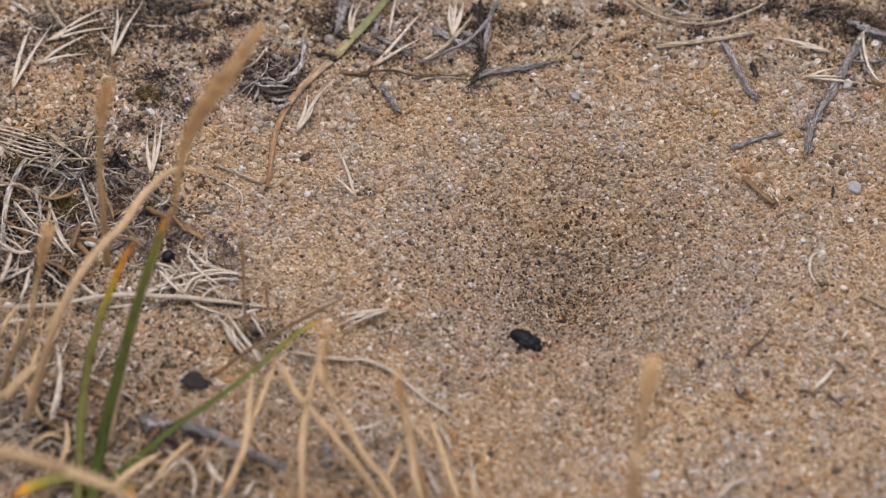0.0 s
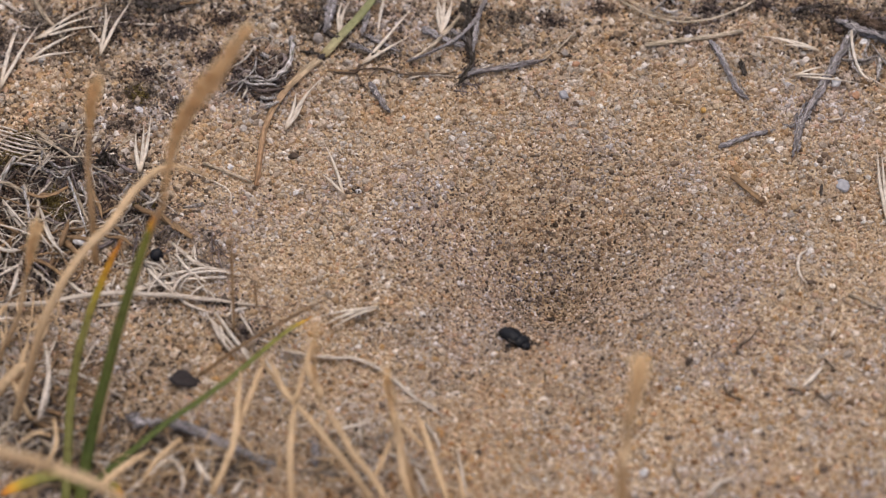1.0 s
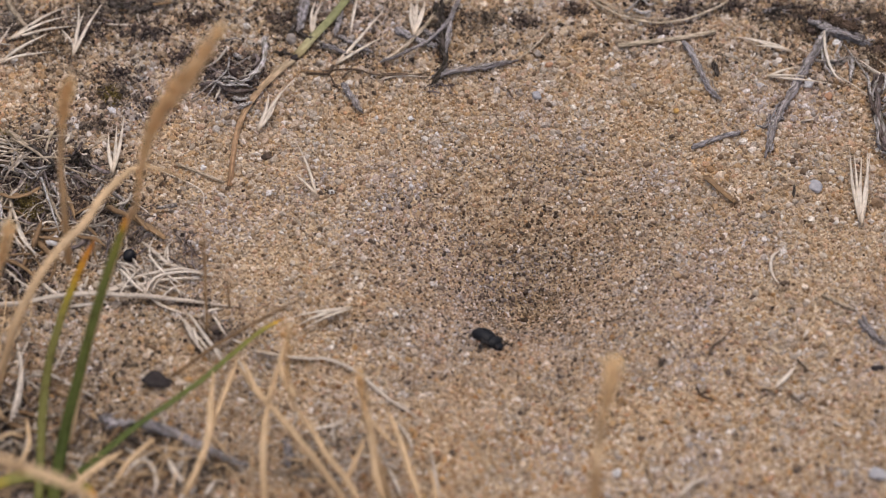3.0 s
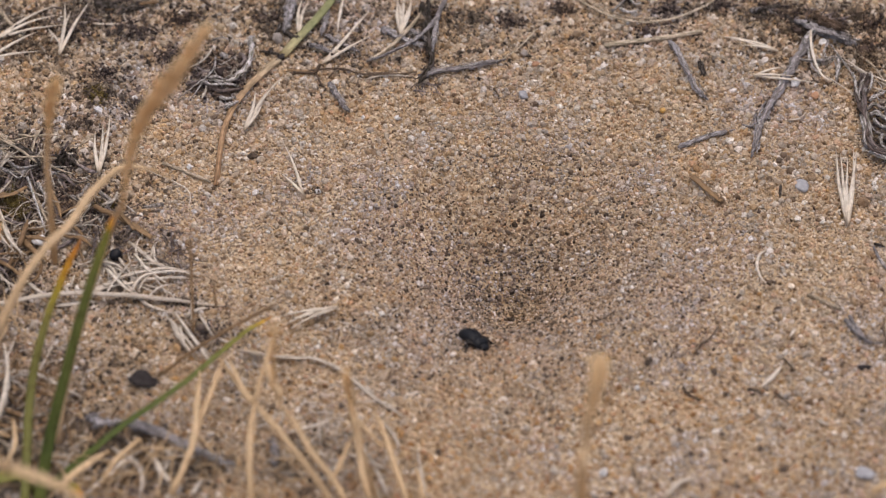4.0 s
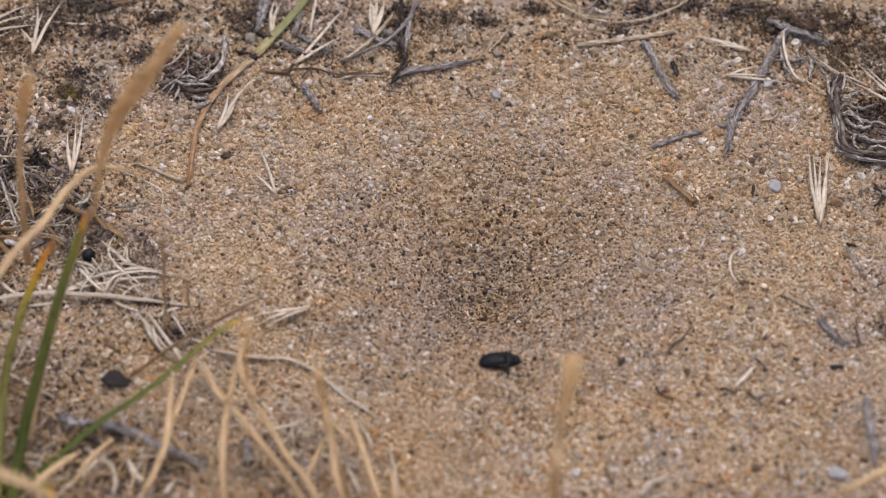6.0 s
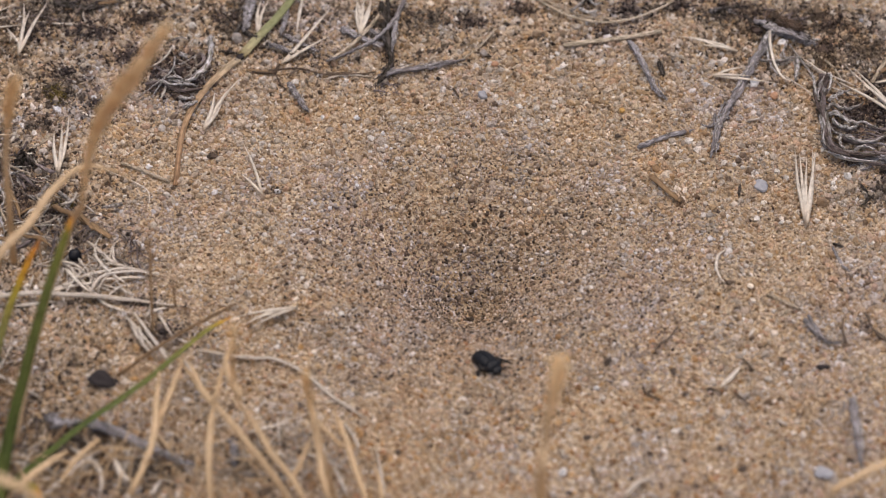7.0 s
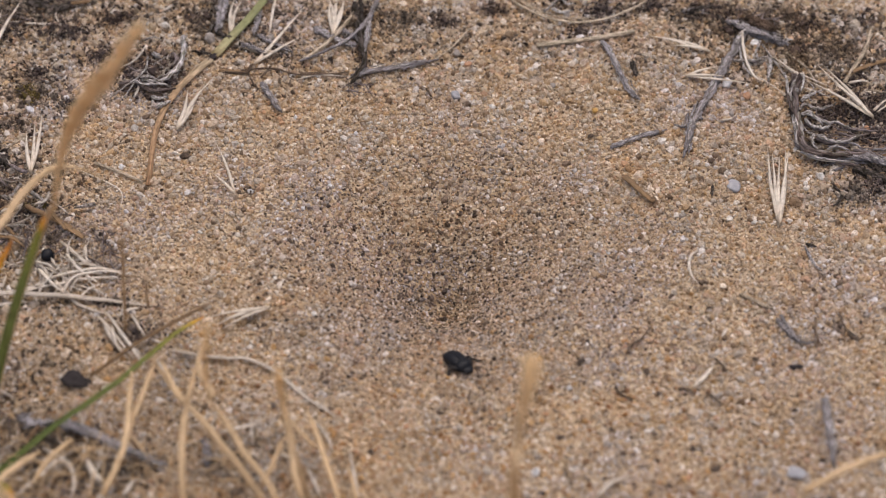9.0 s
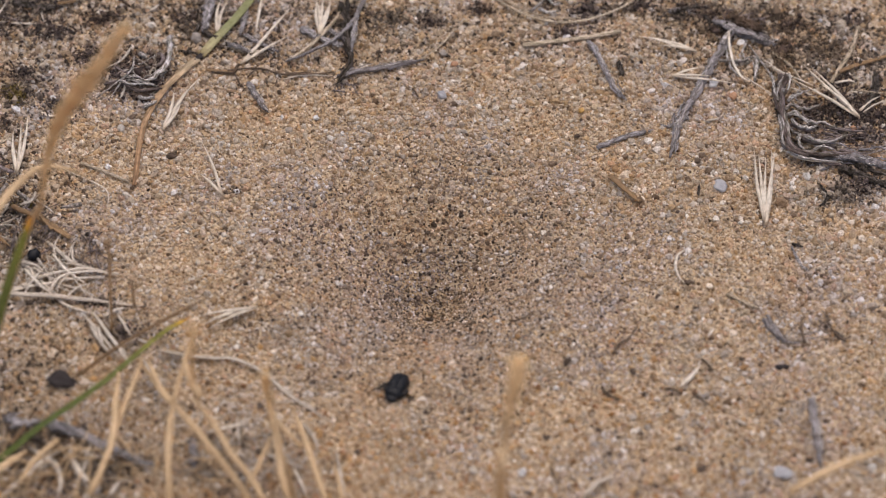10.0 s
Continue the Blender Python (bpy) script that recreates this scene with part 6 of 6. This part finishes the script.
dull_root([(-49.7, 37.3, 1.2), (-47.3, 36.4, 1.6), (-44.3, 37.1, 1.2)], 0.8)
dull_root([(-45.1, 46.4, 1.0), (-44.4, 44.2, 1.2), (-45.3, 42.6, 1.2)], 0.8)
dark_twig([(-41.5, 47.0, 0.8), (-39.7, 46.4, 1.0), (-38.1, 46.3, 0.8)], 0.7)
dark_twig([(-38.1, 56.9, 1.2), (-38.4, 54.3, 1.0), (-39.7, 51.5, 0.8)], 0.9)
twig([(-36.4, 60.0, 1.6), (-36.9, 56.7, 1.4), (-37.6, 53.3, 1.2)], 1.1)
dark_twig([(-38.0, 52.5, 1.0), (-36.3, 50.7, 1.2), (-35.0, 50.2, 1.0)], 1.1)
dark_twig([(-34.0, 49.2, 0.8), (-31.6, 48.0, 1.0), (-29.3, 47.0, 0.8)], 0.9)
twig([(-33.5, 48.5, 1.2), (-31.2, 47.5, 1.4), (-29.0, 46.6, 1.2)], 0.9)
rootlet([(-31.5, 44.1, 0.6), (-32.2, 42.2, 0.8), (-33.8, 41.9, 0.8), (-36.1, 42.1, 0.6)], 0.6)
rootlet([(-32.2, 42.0, 0.6), (-31.2, 39.7, 0.7), (-30.2, 38.2, 0.6)], 0.45)
rootlet([(-29.2, 43.0, 0.6), (-26.8, 42.7, 0.8), (-24.5, 41.9, 0.8), (-20.7, 42.1, 0.8), (-16.0, 41.6, 0.7)], 0.4)
rootlet([(-29.9, 41.2, 0.5), (-29.0, 42.3, 0.7), (-27.6, 43.0, 0.6)], 0.4)
# dark lumps added to paint the shaded hollows under the curled roots
lump("hollow_shade", DARK_CHIP, -51.2, 42.9, (3.2, 2.2, 1.1), 20, 0.3, 0.4, 325, "dark lump painting a shaded hollow under curled roots", "soil clod", "soil clods")
lump("hollow_shade", DARK_CHIP, -47.8, 35.9, (3.0, 1.6, 1.1), -20, 0.3, 0.4, 326, "dark lump painting a shaded hollow under curled roots", "soil clod", "soil clods")
lump("hollow_shade", DARK_CHIP, -44.9, 45.8, (2.2, 1.8, 1.1), 60, 0.3, 0.4, 327, "dark lump painting a shaded hollow under curled roots", "soil clod", "soil clods")
lump("hollow_shade", DARK_CHIP, -52.5, 38.7, (3.4, 1.6, 1.1), 10, 0.3, 0.4, 328, "dark lump painting a shaded hollow under curled roots", "soil clod", "soil clods")
lump("hollow_shade", DARK_CHIP, -49.6, 42.3, (2.6, 1.6, 1.1), 40, 0.3, 0.4, 329, "dark lump painting a shaded hollow under curled roots", "soil clod", "soil clods")
lump("hollow_shade", DARK_CHIP, -46.3, 37.9, (2.6, 1.4, 1.1), 0, 0.3, 0.4, 330, "dark lump painting a shaded hollow under curled roots", "soil clod", "soil clods")
rootlet([(29.9, -24.3, 0.6), (30.9, -22.2, 0.6), (32.3, -21.2, 0.6), (34.1, -18.4, 0.6)], 0.5)
rootlet([(27.8, -31.3, 0.6), (28.5, -32.9, 0.6), (30.5, -34.1, 0.6)], 0.6)
rootlet([(28.5, -32.7, 0.6), (29.2, -31.9, 0.6), (29.4, -31.0, 0.6)], 0.5)
rootlet([(37.8, -31.8, 0.6), (39.2, -32.0, 0.6), (40.3, -33.0, 0.6)], 0.6)
rootlet([(42.2, -32.6, 0.6), (43.3, -34.2, 0.6), (44.2, -35.4, 0.6)], 0.5)
straw([(40.7, -31.0, 0.7), (42.2, -29.1, 0.7), (43.8, -26.9, 0.7)], 0.8)
rush([(49.5, -12.2, 0.6), (51.6, -13.8, 0.6), (54.0, -15.3, 0.6)], 0.6)
twig([(54.3, -17.6, 0.8), (55.5, -20.0, 0.8), (57.1, -22.3, 0.8)], 0.8)
twig([(54.9, -16.9, 1.1), (56.1, -20.0, 1.1), (57.6, -22.7, 1.1), (60.0, -22.9, 1.1)], 0.6)
rootlet([(60.5, -22.6, 0.7), (60.3, -20.0, 0.7), (60.6, -16.8, 0.7)], 0.6)
lump("dark_fragment", DARK_CHIP, 32.9, -27.7, (0.8, 1.6, 0.5), 5, 0.3, 0.3, 400, "small dark crumb of plant matter on sand", "fragment", "dark fragments")
lump("dark_fragment", DARK_CHIP, 34.7, -32.4, (1.0, 1.0, 0.5), 30, 0.3, 0.3, 401, "small dark crumb of plant matter on sand", "fragment", "dark fragments")
lump("dark_fragment", DARK_CHIP, 50.4, -25.9, (1.3, 0.6, 0.5), -10, 0.3, 0.3, 402, "small dark crumb of plant matter on sand", "fragment", "dark fragments")
lump("dark_fragment", DARK_CHIP, 55.5, -37.6, (0.8, 0.6, 0.5), 0, 0.3, 0.3, 403, "small dark crumb of plant matter on sand", "fragment", "dark fragments")
lump("dark_fragment", DARK_CHIP, 42.5, -48.6, (1.3, 1.3, 0.5), 40, 0.3, 0.3, 404, "small dark crumb of plant matter on sand", "fragment", "dark fragments")
lump("dark_fragment", DARK_CHIP, 35.2, -52.4, (1.0, 1.0, 0.5), 10, 0.3, 0.3, 405, "small dark crumb of plant matter on sand", "fragment", "dark fragments")
lump("dark_fragment", DARK_CHIP, 39.2, -44.6, (0.8, 1.3, 0.5), -20, 0.3, 0.3, 406, "small dark crumb of plant matter on sand", "fragment", "dark fragments")
lump("dark_fragment", DARK_CHIP, 33.5, -41.3, (0.7, 1.1, 0.5), 0, 0.3, 0.3, 407, "small dark crumb of plant matter on sand", "fragment", "dark fragments")
lump("dark_fragment", DARK_CHIP, 26.9, -40.6, (1.0, 0.7, 0.5), -30, 0.3, 0.3, 408, "small dark crumb of plant matter on sand", "fragment", "dark fragments")
lump("dark_fragment", DARK_CHIP, 37.7, -11.4, (1.0, 0.8, 0.5), 40, 0.3, 0.3, 409, "small dark crumb of plant matter on sand", "fragment", "dark fragments")
lump("dark_fragment", DARK_CHIP, 31.8, -12.0, (0.7, 0.6, 0.5), 0, 0.3, 0.3, 410, "small dark crumb of plant matter on sand", "fragment", "dark fragments")
lump("dark_fragment", DARK_CHIP, 43.7, -14.5, (0.7, 0.6, 0.5), 0, 0.3, 0.3, 411, "small dark crumb of plant matter on sand", "fragment", "dark fragments")
lump("dark_fragment", DARK_CHIP, 53.1, -27.4, (0.7, 0.7, 0.5), 0, 0.3, 0.3, 412, "small dark crumb of plant matter on sand", "fragment", "dark fragments")
lump("dark_fragment", DARK_CHIP, 55.0, -39.3, (0.6, 0.6, 0.5), 0, 0.3, 0.3, 413, "small dark crumb of plant matter on sand", "fragment", "dark fragments")
lump("dark_fragment", DARK_CHIP, 59.2, -47.6, (1.1, 1.3, 0.5), 20, 0.3, 0.3, 414, "small dark crumb of plant matter on sand", "fragment", "dark fragments")
lump("dark_fragment", DARK_CHIP, 33.6, -47.4, (0.9, 0.6, 0.5), 0, 0.3, 0.3, 415, "small dark crumb of plant matter on sand", "fragment", "dark fragments")
lump("dark_fragment", DARK_CHIP, -0.0, -36.2, (0.7, 0.9, 0.4), 0, 0.3, 0.3, 430, "small dark crumb of plant matter on sand", "fragment", "dark fragments")
lump("dark_fragment", DARK_CHIP, 6.7, -37.1, (0.7, 0.7, 0.4), 20, 0.3, 0.3, 431, "small dark crumb of plant matter on sand", "fragment", "dark fragments")
lump("dark_fragment", DARK_CHIP, -17.8, -30.5, (1.0, 0.8, 0.4), 40, 0.3, 0.3, 432, "small dark crumb of plant matter on sand", "fragment", "dark fragments")
lump("dark_fragment", DARK_CHIP, -13.7, -28.1, (0.6, 0.8, 0.4), 60, 0.3, 0.3, 433, "small dark crumb of plant matter on sand", "fragment", "dark fragments")
lump("dark_fragment", DARK_CHIP, -1.8, -16.7, (0.6, 0.4, 0.4), 80, 0.3, 0.3, 434, "small dark crumb of plant matter on sand", "fragment", "dark fragments")
lump("dark_fragment", DARK_CHIP, -10.7, -45.0, (1.1, 0.9, 0.4), 100, 0.3, 0.3, 435, "small dark crumb of plant matter on sand", "fragment", "dark fragments")
lump("dark_fragment", DARK_CHIP, 18.8, -41.6, (1.0, 1.0, 0.4), 120, 0.3, 0.3, 436, "small dark crumb of plant matter on sand", "fragment", "dark fragments")
stem([(-35.8, -30.5, 14), (-36.9, -37.5, 14), (-37.7, -42.5, 14), (-38.6, -47.3, 13)], 0.85)
stem([(-38.5, -46.3, 13), (-39.0, -51.6, 12), (-39.1, -57.2, 10), (-38.8, -61.3, 6)], 1.2)
stem([(-37.2, -39.6, 15), (-36.0, -44.3, 15.5), (-34.5, -46.9, 14)], 1.3)
stem([(-47.7, -36.6, 9), (-47.7, -42.9, 9), (-47.9, -50.1, 8), (-49.5, -54.8, 6), (-51.2, -57.7, 4)], 1.15)
stem([(-44.0, -33.5, 9), (-45.4, -40.0, 9), (-46.9, -45.5, 8), (-48.0, -49.9, 7)], 1.0)
stem([(-44.8, -33.1, 8), (-41.5, -39.5, 9), (-38.2, -45.5, 10), (-34.6, -50.4, 10), (-31.2, -53.9, 8), (-26.7, -58.8, 5)], 1.25)
stem([(-43.3, -34.4, 9.5), (-41.5, -39.0, 9.5), (-39.2, -44.0, 9.5)], 0.7)
stem([(-35.4, -47.9, 15), (-32.5, -51.4, 14), (-29.5, -55.9, 12), (-26.9, -58.0, 10), (-24.1, -62.6, 8)], 1.1)
stem([(-25.3, -42.6, 13), (-23.6, -48.4, 12), (-22.6, -52.5, 10), (-21.9, -57.4, 8), (-20.5, -60.0, 6)], 1.3)
stem([(-23.7, -42.9, 6), (-21.4, -46.5, 6), (-19.2, -48.5, 5)], 0.7)
stem([(-20.7, -40.9, 5), (-18.8, -47.3, 6), (-17.0, -53.9, 6), (-15.3, -58.5, 4)], 1.0)
stem([(-23.9, -47.3, 6), (-25.6, -51.6, 5), (-27.2, -54.9, 4)], 0.85)
stem([(-14.5, -51.8, 5), (-13.5, -54.2, 4), (-12.9, -58.2, 4)], 0.6)
straw([(-18.9, -42.1, 3), (-17.3, -45.2, 3), (-16.6, -47.8, 3)], 0.5)
humus_shade_patch(-64.1, 53.2, 7, 4, 650, 500, 0.21, HUMUS)
humus_shade_patch(-57.4, 46.8, 5, 4, 450, 501, 0.21, HUMUS)
humus_shade_patch(-68.3, 42.3, 5, 4, 450, 502, 0.21, HUMUS)
humus_shade_patch(-61.4, 33.5, 4, 4, 350, 503, 0.21, HUMUS)
humus_shade_patch(-74.4, 52.6, 6, 4, 450, 504, 0.21, HUMUS)
humus_shade_patch(-84.7, 52.3, 6, 4, 350, 505, 0.21, HUMUS)
humus_shade_patch(-55.4, 55.8, 5, 3, 350, 506, 0.21, HUMUS)
humus_shade_patch(-41.5, 55.8, 4, 3, 300, 507, 0.21, HUMUS)
humus_shade_patch(-11.9, 56.8, 5, 3, 300, 508, 0.21, HUMUS)
humus_shade_patch(50.1, 56.9, 6, 3, 400, 520, 0.21, HUMUS)
humus_shade_patch(71.3, 39.7, 5, 4, 350, 521, 0.21, HUMUS)
humus_shade_patch(74.7, 55.4, 8, 4, 220, 522, 0.21, HUMUS)
humus_shade_patch(73.9, 14.9, 5, 5, 450, 523, 0.21, HUMUS)
humus_shade_patch(64.7, 54.1, 5, 3, 350, 524, 0.21, HUMUS)
humus_shade_patch(76.7, 35.0, 5, 4, 350, 525, 0.21, HUMUS)
HEAD_6 = empty_at("grass_seed_head", -87.3, -34.1, "brown drooping seed head of dry grass", "seed head", "seed heads")
own_parent(strand("stalk", TAN, 1.2, [(-87.3, -34.1, 3), (-84.9, -35.7, 12), (-82.0, -37.7, 20), (-80.3, -37.9, 25), (-79.4, -36.4, 29), (-78.9, -36.2, 31)], flat=0.8, rough=0.05), HEAD_6)
grass_head(HEAD_6, [(-78.9, -36.2, 31), (-78.2, -36.0, 34), (-77.4, -35.6, 37), (-76.9, -35.2, 39)], 1.7, 24, 6)
stem([(-80.7, -34.2, 9), (-82.6, -36.0, 9), (-84.2, -37.6, 8), (-86.2, -38.9, 6)], 1.9, label="wide dull tan grass blade over the litter")
stem([(-81.2, -30.6, 10), (-81.9, -33.6, 9), (-83.2, -36.8, 6)], 1.0)
stem([(-87.5, -29.4, 10), (-86.5, -27.5, 12), (-85.0, -25.3, 13)], 0.9)
stem([(-76.5, -42.6, 6), (-75.5, -49.0, 7), (-77.1, -52.0, 5)], 0.8)
stem([(-61.1, -49.7, 6), (-64.7, -54.0, 7), (-67.8, -58.2, 7)], 1.3)
stem([(-84.6, -33.8, 8), (-81.2, -41.6, 8), (-80.0, -43.2, 6)], 0.7)
stem([(-81.7, -48.3, 6), (-78.7, -46.9, 7), (-76.6, -46.6, 6)], 0.7)
straw([(-78.4, -29.9, 4), (-78.4, -35.3, 4.5), (-79.0, -39.6, 4), (-79.3, -41.1, 3)], 0.8)
straw([(-89.3, -19.4, 2.4), (-87.3, -18.6, 2.8), (-85.1, -17.8, 2.4)], 0.7)
humus_shade_patch(29.3, 58.6, 4, 3, 350, 540, 0.21, HUMUS)
humus_shade_patch(38.3, 60.1, 4, 3, 300, 541, 0.21, HUMUS)
humus_shade_patch(1.5, 55.5, 4, 3, 350, 542, 0.21, HUMUS)
humus_shade_patch(10.5, 58.8, 4, 3, 300, 543, 0.21, HUMUS)
humus_shade_patch(25.1, 52.4, 4, 3, 150, 544, 0.21, HUMUS)


# ---- the beetle ----
BUG = 0.97 * MM
LONG = 0.88


def shell(name, material, parent, stations, base=0.55, keel=0.35, side=0, striae=0.0, square=0.8):
    """A domed body piece lofted along x: stations of (x, half width, height), flat-bellied; side keeps one half; striae cut fine grooves."""
    verts, faces = [], []
    line = spline([(LONG * x, w, h) for x, w, h in stations], 5)
    around = 40
    for x, w, h in line:
        for k in range(around):
            a = 2 * math.pi * k / around
            c, q = math.cos(a), math.sin(a)
            y = w * math.copysign(abs(c) ** square, c)
            if q >= 0:
                z = base + h * q ** 0.85
                z -= striae * (0.5 + 0.5 * math.cos(y * 15.0)) * min(1.0, w / 1.0) * (q > 0.25)
                z -= striae * 2.2 * math.exp(-(y / 0.09) ** 2)
            else:
                z = base + keel * q
            if side:
                y = side * max(side * y, 0.012)
            verts.append(np.array((x, y, z)) * BUG)
    n = len(line)
    for i in range(n - 1):
        for k in range(around):
            a, b = i * around + k, i * around + (k + 1) % around
            faces.append((a, a + around, b + around, b))
    faces.append(tuple(range(around)))
    faces.append(tuple(reversed(range((n - 1) * around, n * around))))
    ob = mesh_object(name, verts, faces, material)
    ob.parent = parent
    return ob


def limb(name, parent, pts, width, swell, at=(0, 0, 0)):
    path = [np.array(q) * BUG for q in spline(pts, 4)]
    v, f, u = tube(path, width * BUG, 0.85, 7, bulge=swell)
    ob = mesh_object(name, v, f, CHITIN_LEG, u)
    ob.parent, ob.location = parent, Vector(at) * BUG
    return ob


def build_beetle():
    b = tagged(new("beetle"), "small matt black beetle walking on sand", "beetle")
    b.empty_display_size = 0.003
    wing = [(-4.05, 0.12, 0.08), (-3.9, 0.62, 0.45), (-3.4, 1.15, 0.9), (-2.4, 1.52, 1.32), (-1.2, 1.62, 1.5), (-0.1, 1.58, 1.42), (0.75, 1.42, 1.2), (0.92, 1.3, 0.95)]
    for s in (-1, 1):
        shell("wing_case", CHITIN, b, wing, side=s, striae=0.035)
    shell("belly", CHITIN_LEG, b, [(-3.7, 0.4, 0.1), (-2.5, 1.3, 0.3), (0.5, 1.35, 0.3), (2.2, 1.1, 0.3), (3.0, 0.5, 0.1)], 0.5, 0.42)
    shell("pronotum", CHITIN, b, [(0.86, 1.18, 0.9), (0.98, 1.42, 1.12), (1.4, 1.55, 1.28), (1.95, 1.46, 1.16), (2.4, 1.2, 0.9), (2.58, 1.0, 0.62)])
    head = shell("head", CHITIN, b, [(2.4, 0.75, 0.5), (2.7, 0.95, 0.68), (3.1, 0.9, 0.56), (3.45, 0.62, 0.36), (3.6, 0.3, 0.16)], 0.5)
    for s in (-1, 1):
        limb("antenna", head, [(0, 0, 0), (0.45, s * 0.4, 0.25), (0.75, s * 0.95, 0.3), (0.95, s * 1.4, 0.15)], 0.16, lambda t: 0.85 + 0.25 * math.sin(t * 40) + 0.4 * t, (3.2 * LONG, s * 0.6, 0.75))
        limb("jaw", head, [(0, 0, 0), (0.25, s * 0.05, 0), (0.42, -s * 0.16, 0)], 0.24, lambda t: 1.0 - 0.7 * t, (3.45 * LONG, s * 0.3, 0.6))
        v, f = ico(2, 3, 0.0)
        e = mesh_object("eye", v * 0.17 * BUG, [tuple(int(i) for i in t) for t in f], CHITIN_LEG)
        e.parent, e.location = head, Vector((2.85 * LONG, s * 0.84, 0.85)) * BUG
    legs = []
    for x, reach, sweep in ((1.6, 2.3, 38), (0.5, 2.45, -12), (-0.7, 3.3, -46)):
        for s in (-1, 1):
            leg = limb("leg", b, [(0, 0, 0), (0, s * 0.4 * reach, 0.32), (0, s * 0.55 * reach, 0.22), (0, s * 0.8 * reach, -0.3)], 0.72, lambda t: 0.75 + 0.4 * math.sin(t * 6.5) - 0.25 * t)
            for k in range(4):
                y = s * reach * (0.58 + 0.06 * k)
                limb("spine", leg, [(0, 0, 0), (0.22, s * 0.12, -0.02), (0.34, s * 0.2, -0.08)], 0.11, lambda t: 1 - 0.8 * t, (0.05, y, 0.15 - 0.12 * k))
            limb("tarsus", leg, [(0, 0, 0), (0.05, s * 0.17 * reach, -0.14), (0.12, s * 0.36 * reach, -0.18)], 0.24, lambda t: 0.9 + 0.25 * math.sin(t * 25) - 0.3 * t, (0, s * 0.79 * reach, -0.28))
            legs.append((leg, Vector((x, s * 0.95, 0.6)) * BUG, s * sweep, s))
    return b, legs


BEETLE, LEGS = build_beetle()

# seconds, place in millimetres, heading in degrees from the x axis
BEETLE_WAY = [
    (0, -5.06, -18.05, -48),
    (2.7, -5.05, -18.04, -50),
    (3.8, -5.05, -18.24, -53),
    (4.0, -5.05, -18.46, -56),
    (4.2, -3.46, -19.70, -54),
    (4.4, -1.26, -20.17, -22),
    (4.6, -0.15, -21.55, -44),
    (4.8, 0.11, -22.52, -40),
    (5.0, 0.26, -23.64, -29),
    (5.3, 1.35, -24.97, -15),
    (5.5, 2.55, -24.87, 4),
    (5.7, 3.15, -24.71, 8),
    (6.3, 3.54, -25.28, -16),
    (6.8, 3.58, -25.54, -48),
    (7.0, 3.58, -25.48, -54),
    (8.9, 3.58, -25.48, -54),
    (9.0, 3.26, -25.40, -54),
    (9.1, 2.60, -26.48, -73),
    (9.2, 2.03, -27.06, -91),
    (9.4, 1.36, -27.84, -108),
    (9.5, 0.24, -28.37, -121),
    (9.6, -0.98, -29.38, -112),
    (9.8, -3.53, -30.57, -126),
    (10.0, -4.68, -31.69, -110),
]
BUSY = ((4.05, 5.75), (6.2, 6.7), (8.95, 10.1))


def beetle_pose(x, y, heading):
    e = 1.6
    gx, gy = (land(x + e, y) - land(x - e, y)) / (2 * e), (land(x, y + e) - land(x, y - e)) / (2 * e)
    up = Vector((-gx, -gy, 1)).normalized()
    h = Vector((math.cos(radians(heading)), math.sin(radians(heading)), 0))
    fwd = (h - up * h.dot(up)).normalized()
    left = up.cross(fwd)
    m = Matrix((fwd, left, up)).transposed().to_4x4()
    m.translation = Vector((x, y, land(x, y) + 0.25)) * MM
    return m


def motions():
    walk(BEETLE, [(t, beetle_pose(x, y, h)) for t, x, y, h in BEETLE_WAY])
    for i, (leg, hip, sweep, s) in enumerate(LEGS):
        rows = []
        for k in range(101):
            t = k * 0.1
            on = max(0.0, min(1.0, min(max(min(t - a, b - t) for a, b in BUSY) / 0.15, 1.0)))
            ph = t * 2 * math.pi * 2.3 + math.pi * (i % 2 + i // 2)
            rows.append((t, pose(hip.x, hip.y, hip.z, s * on * 9 * max(0.0, math.cos(ph)), 0, sweep + on * 20 * math.sin(ph))))
        walk(leg, rows)


motions()
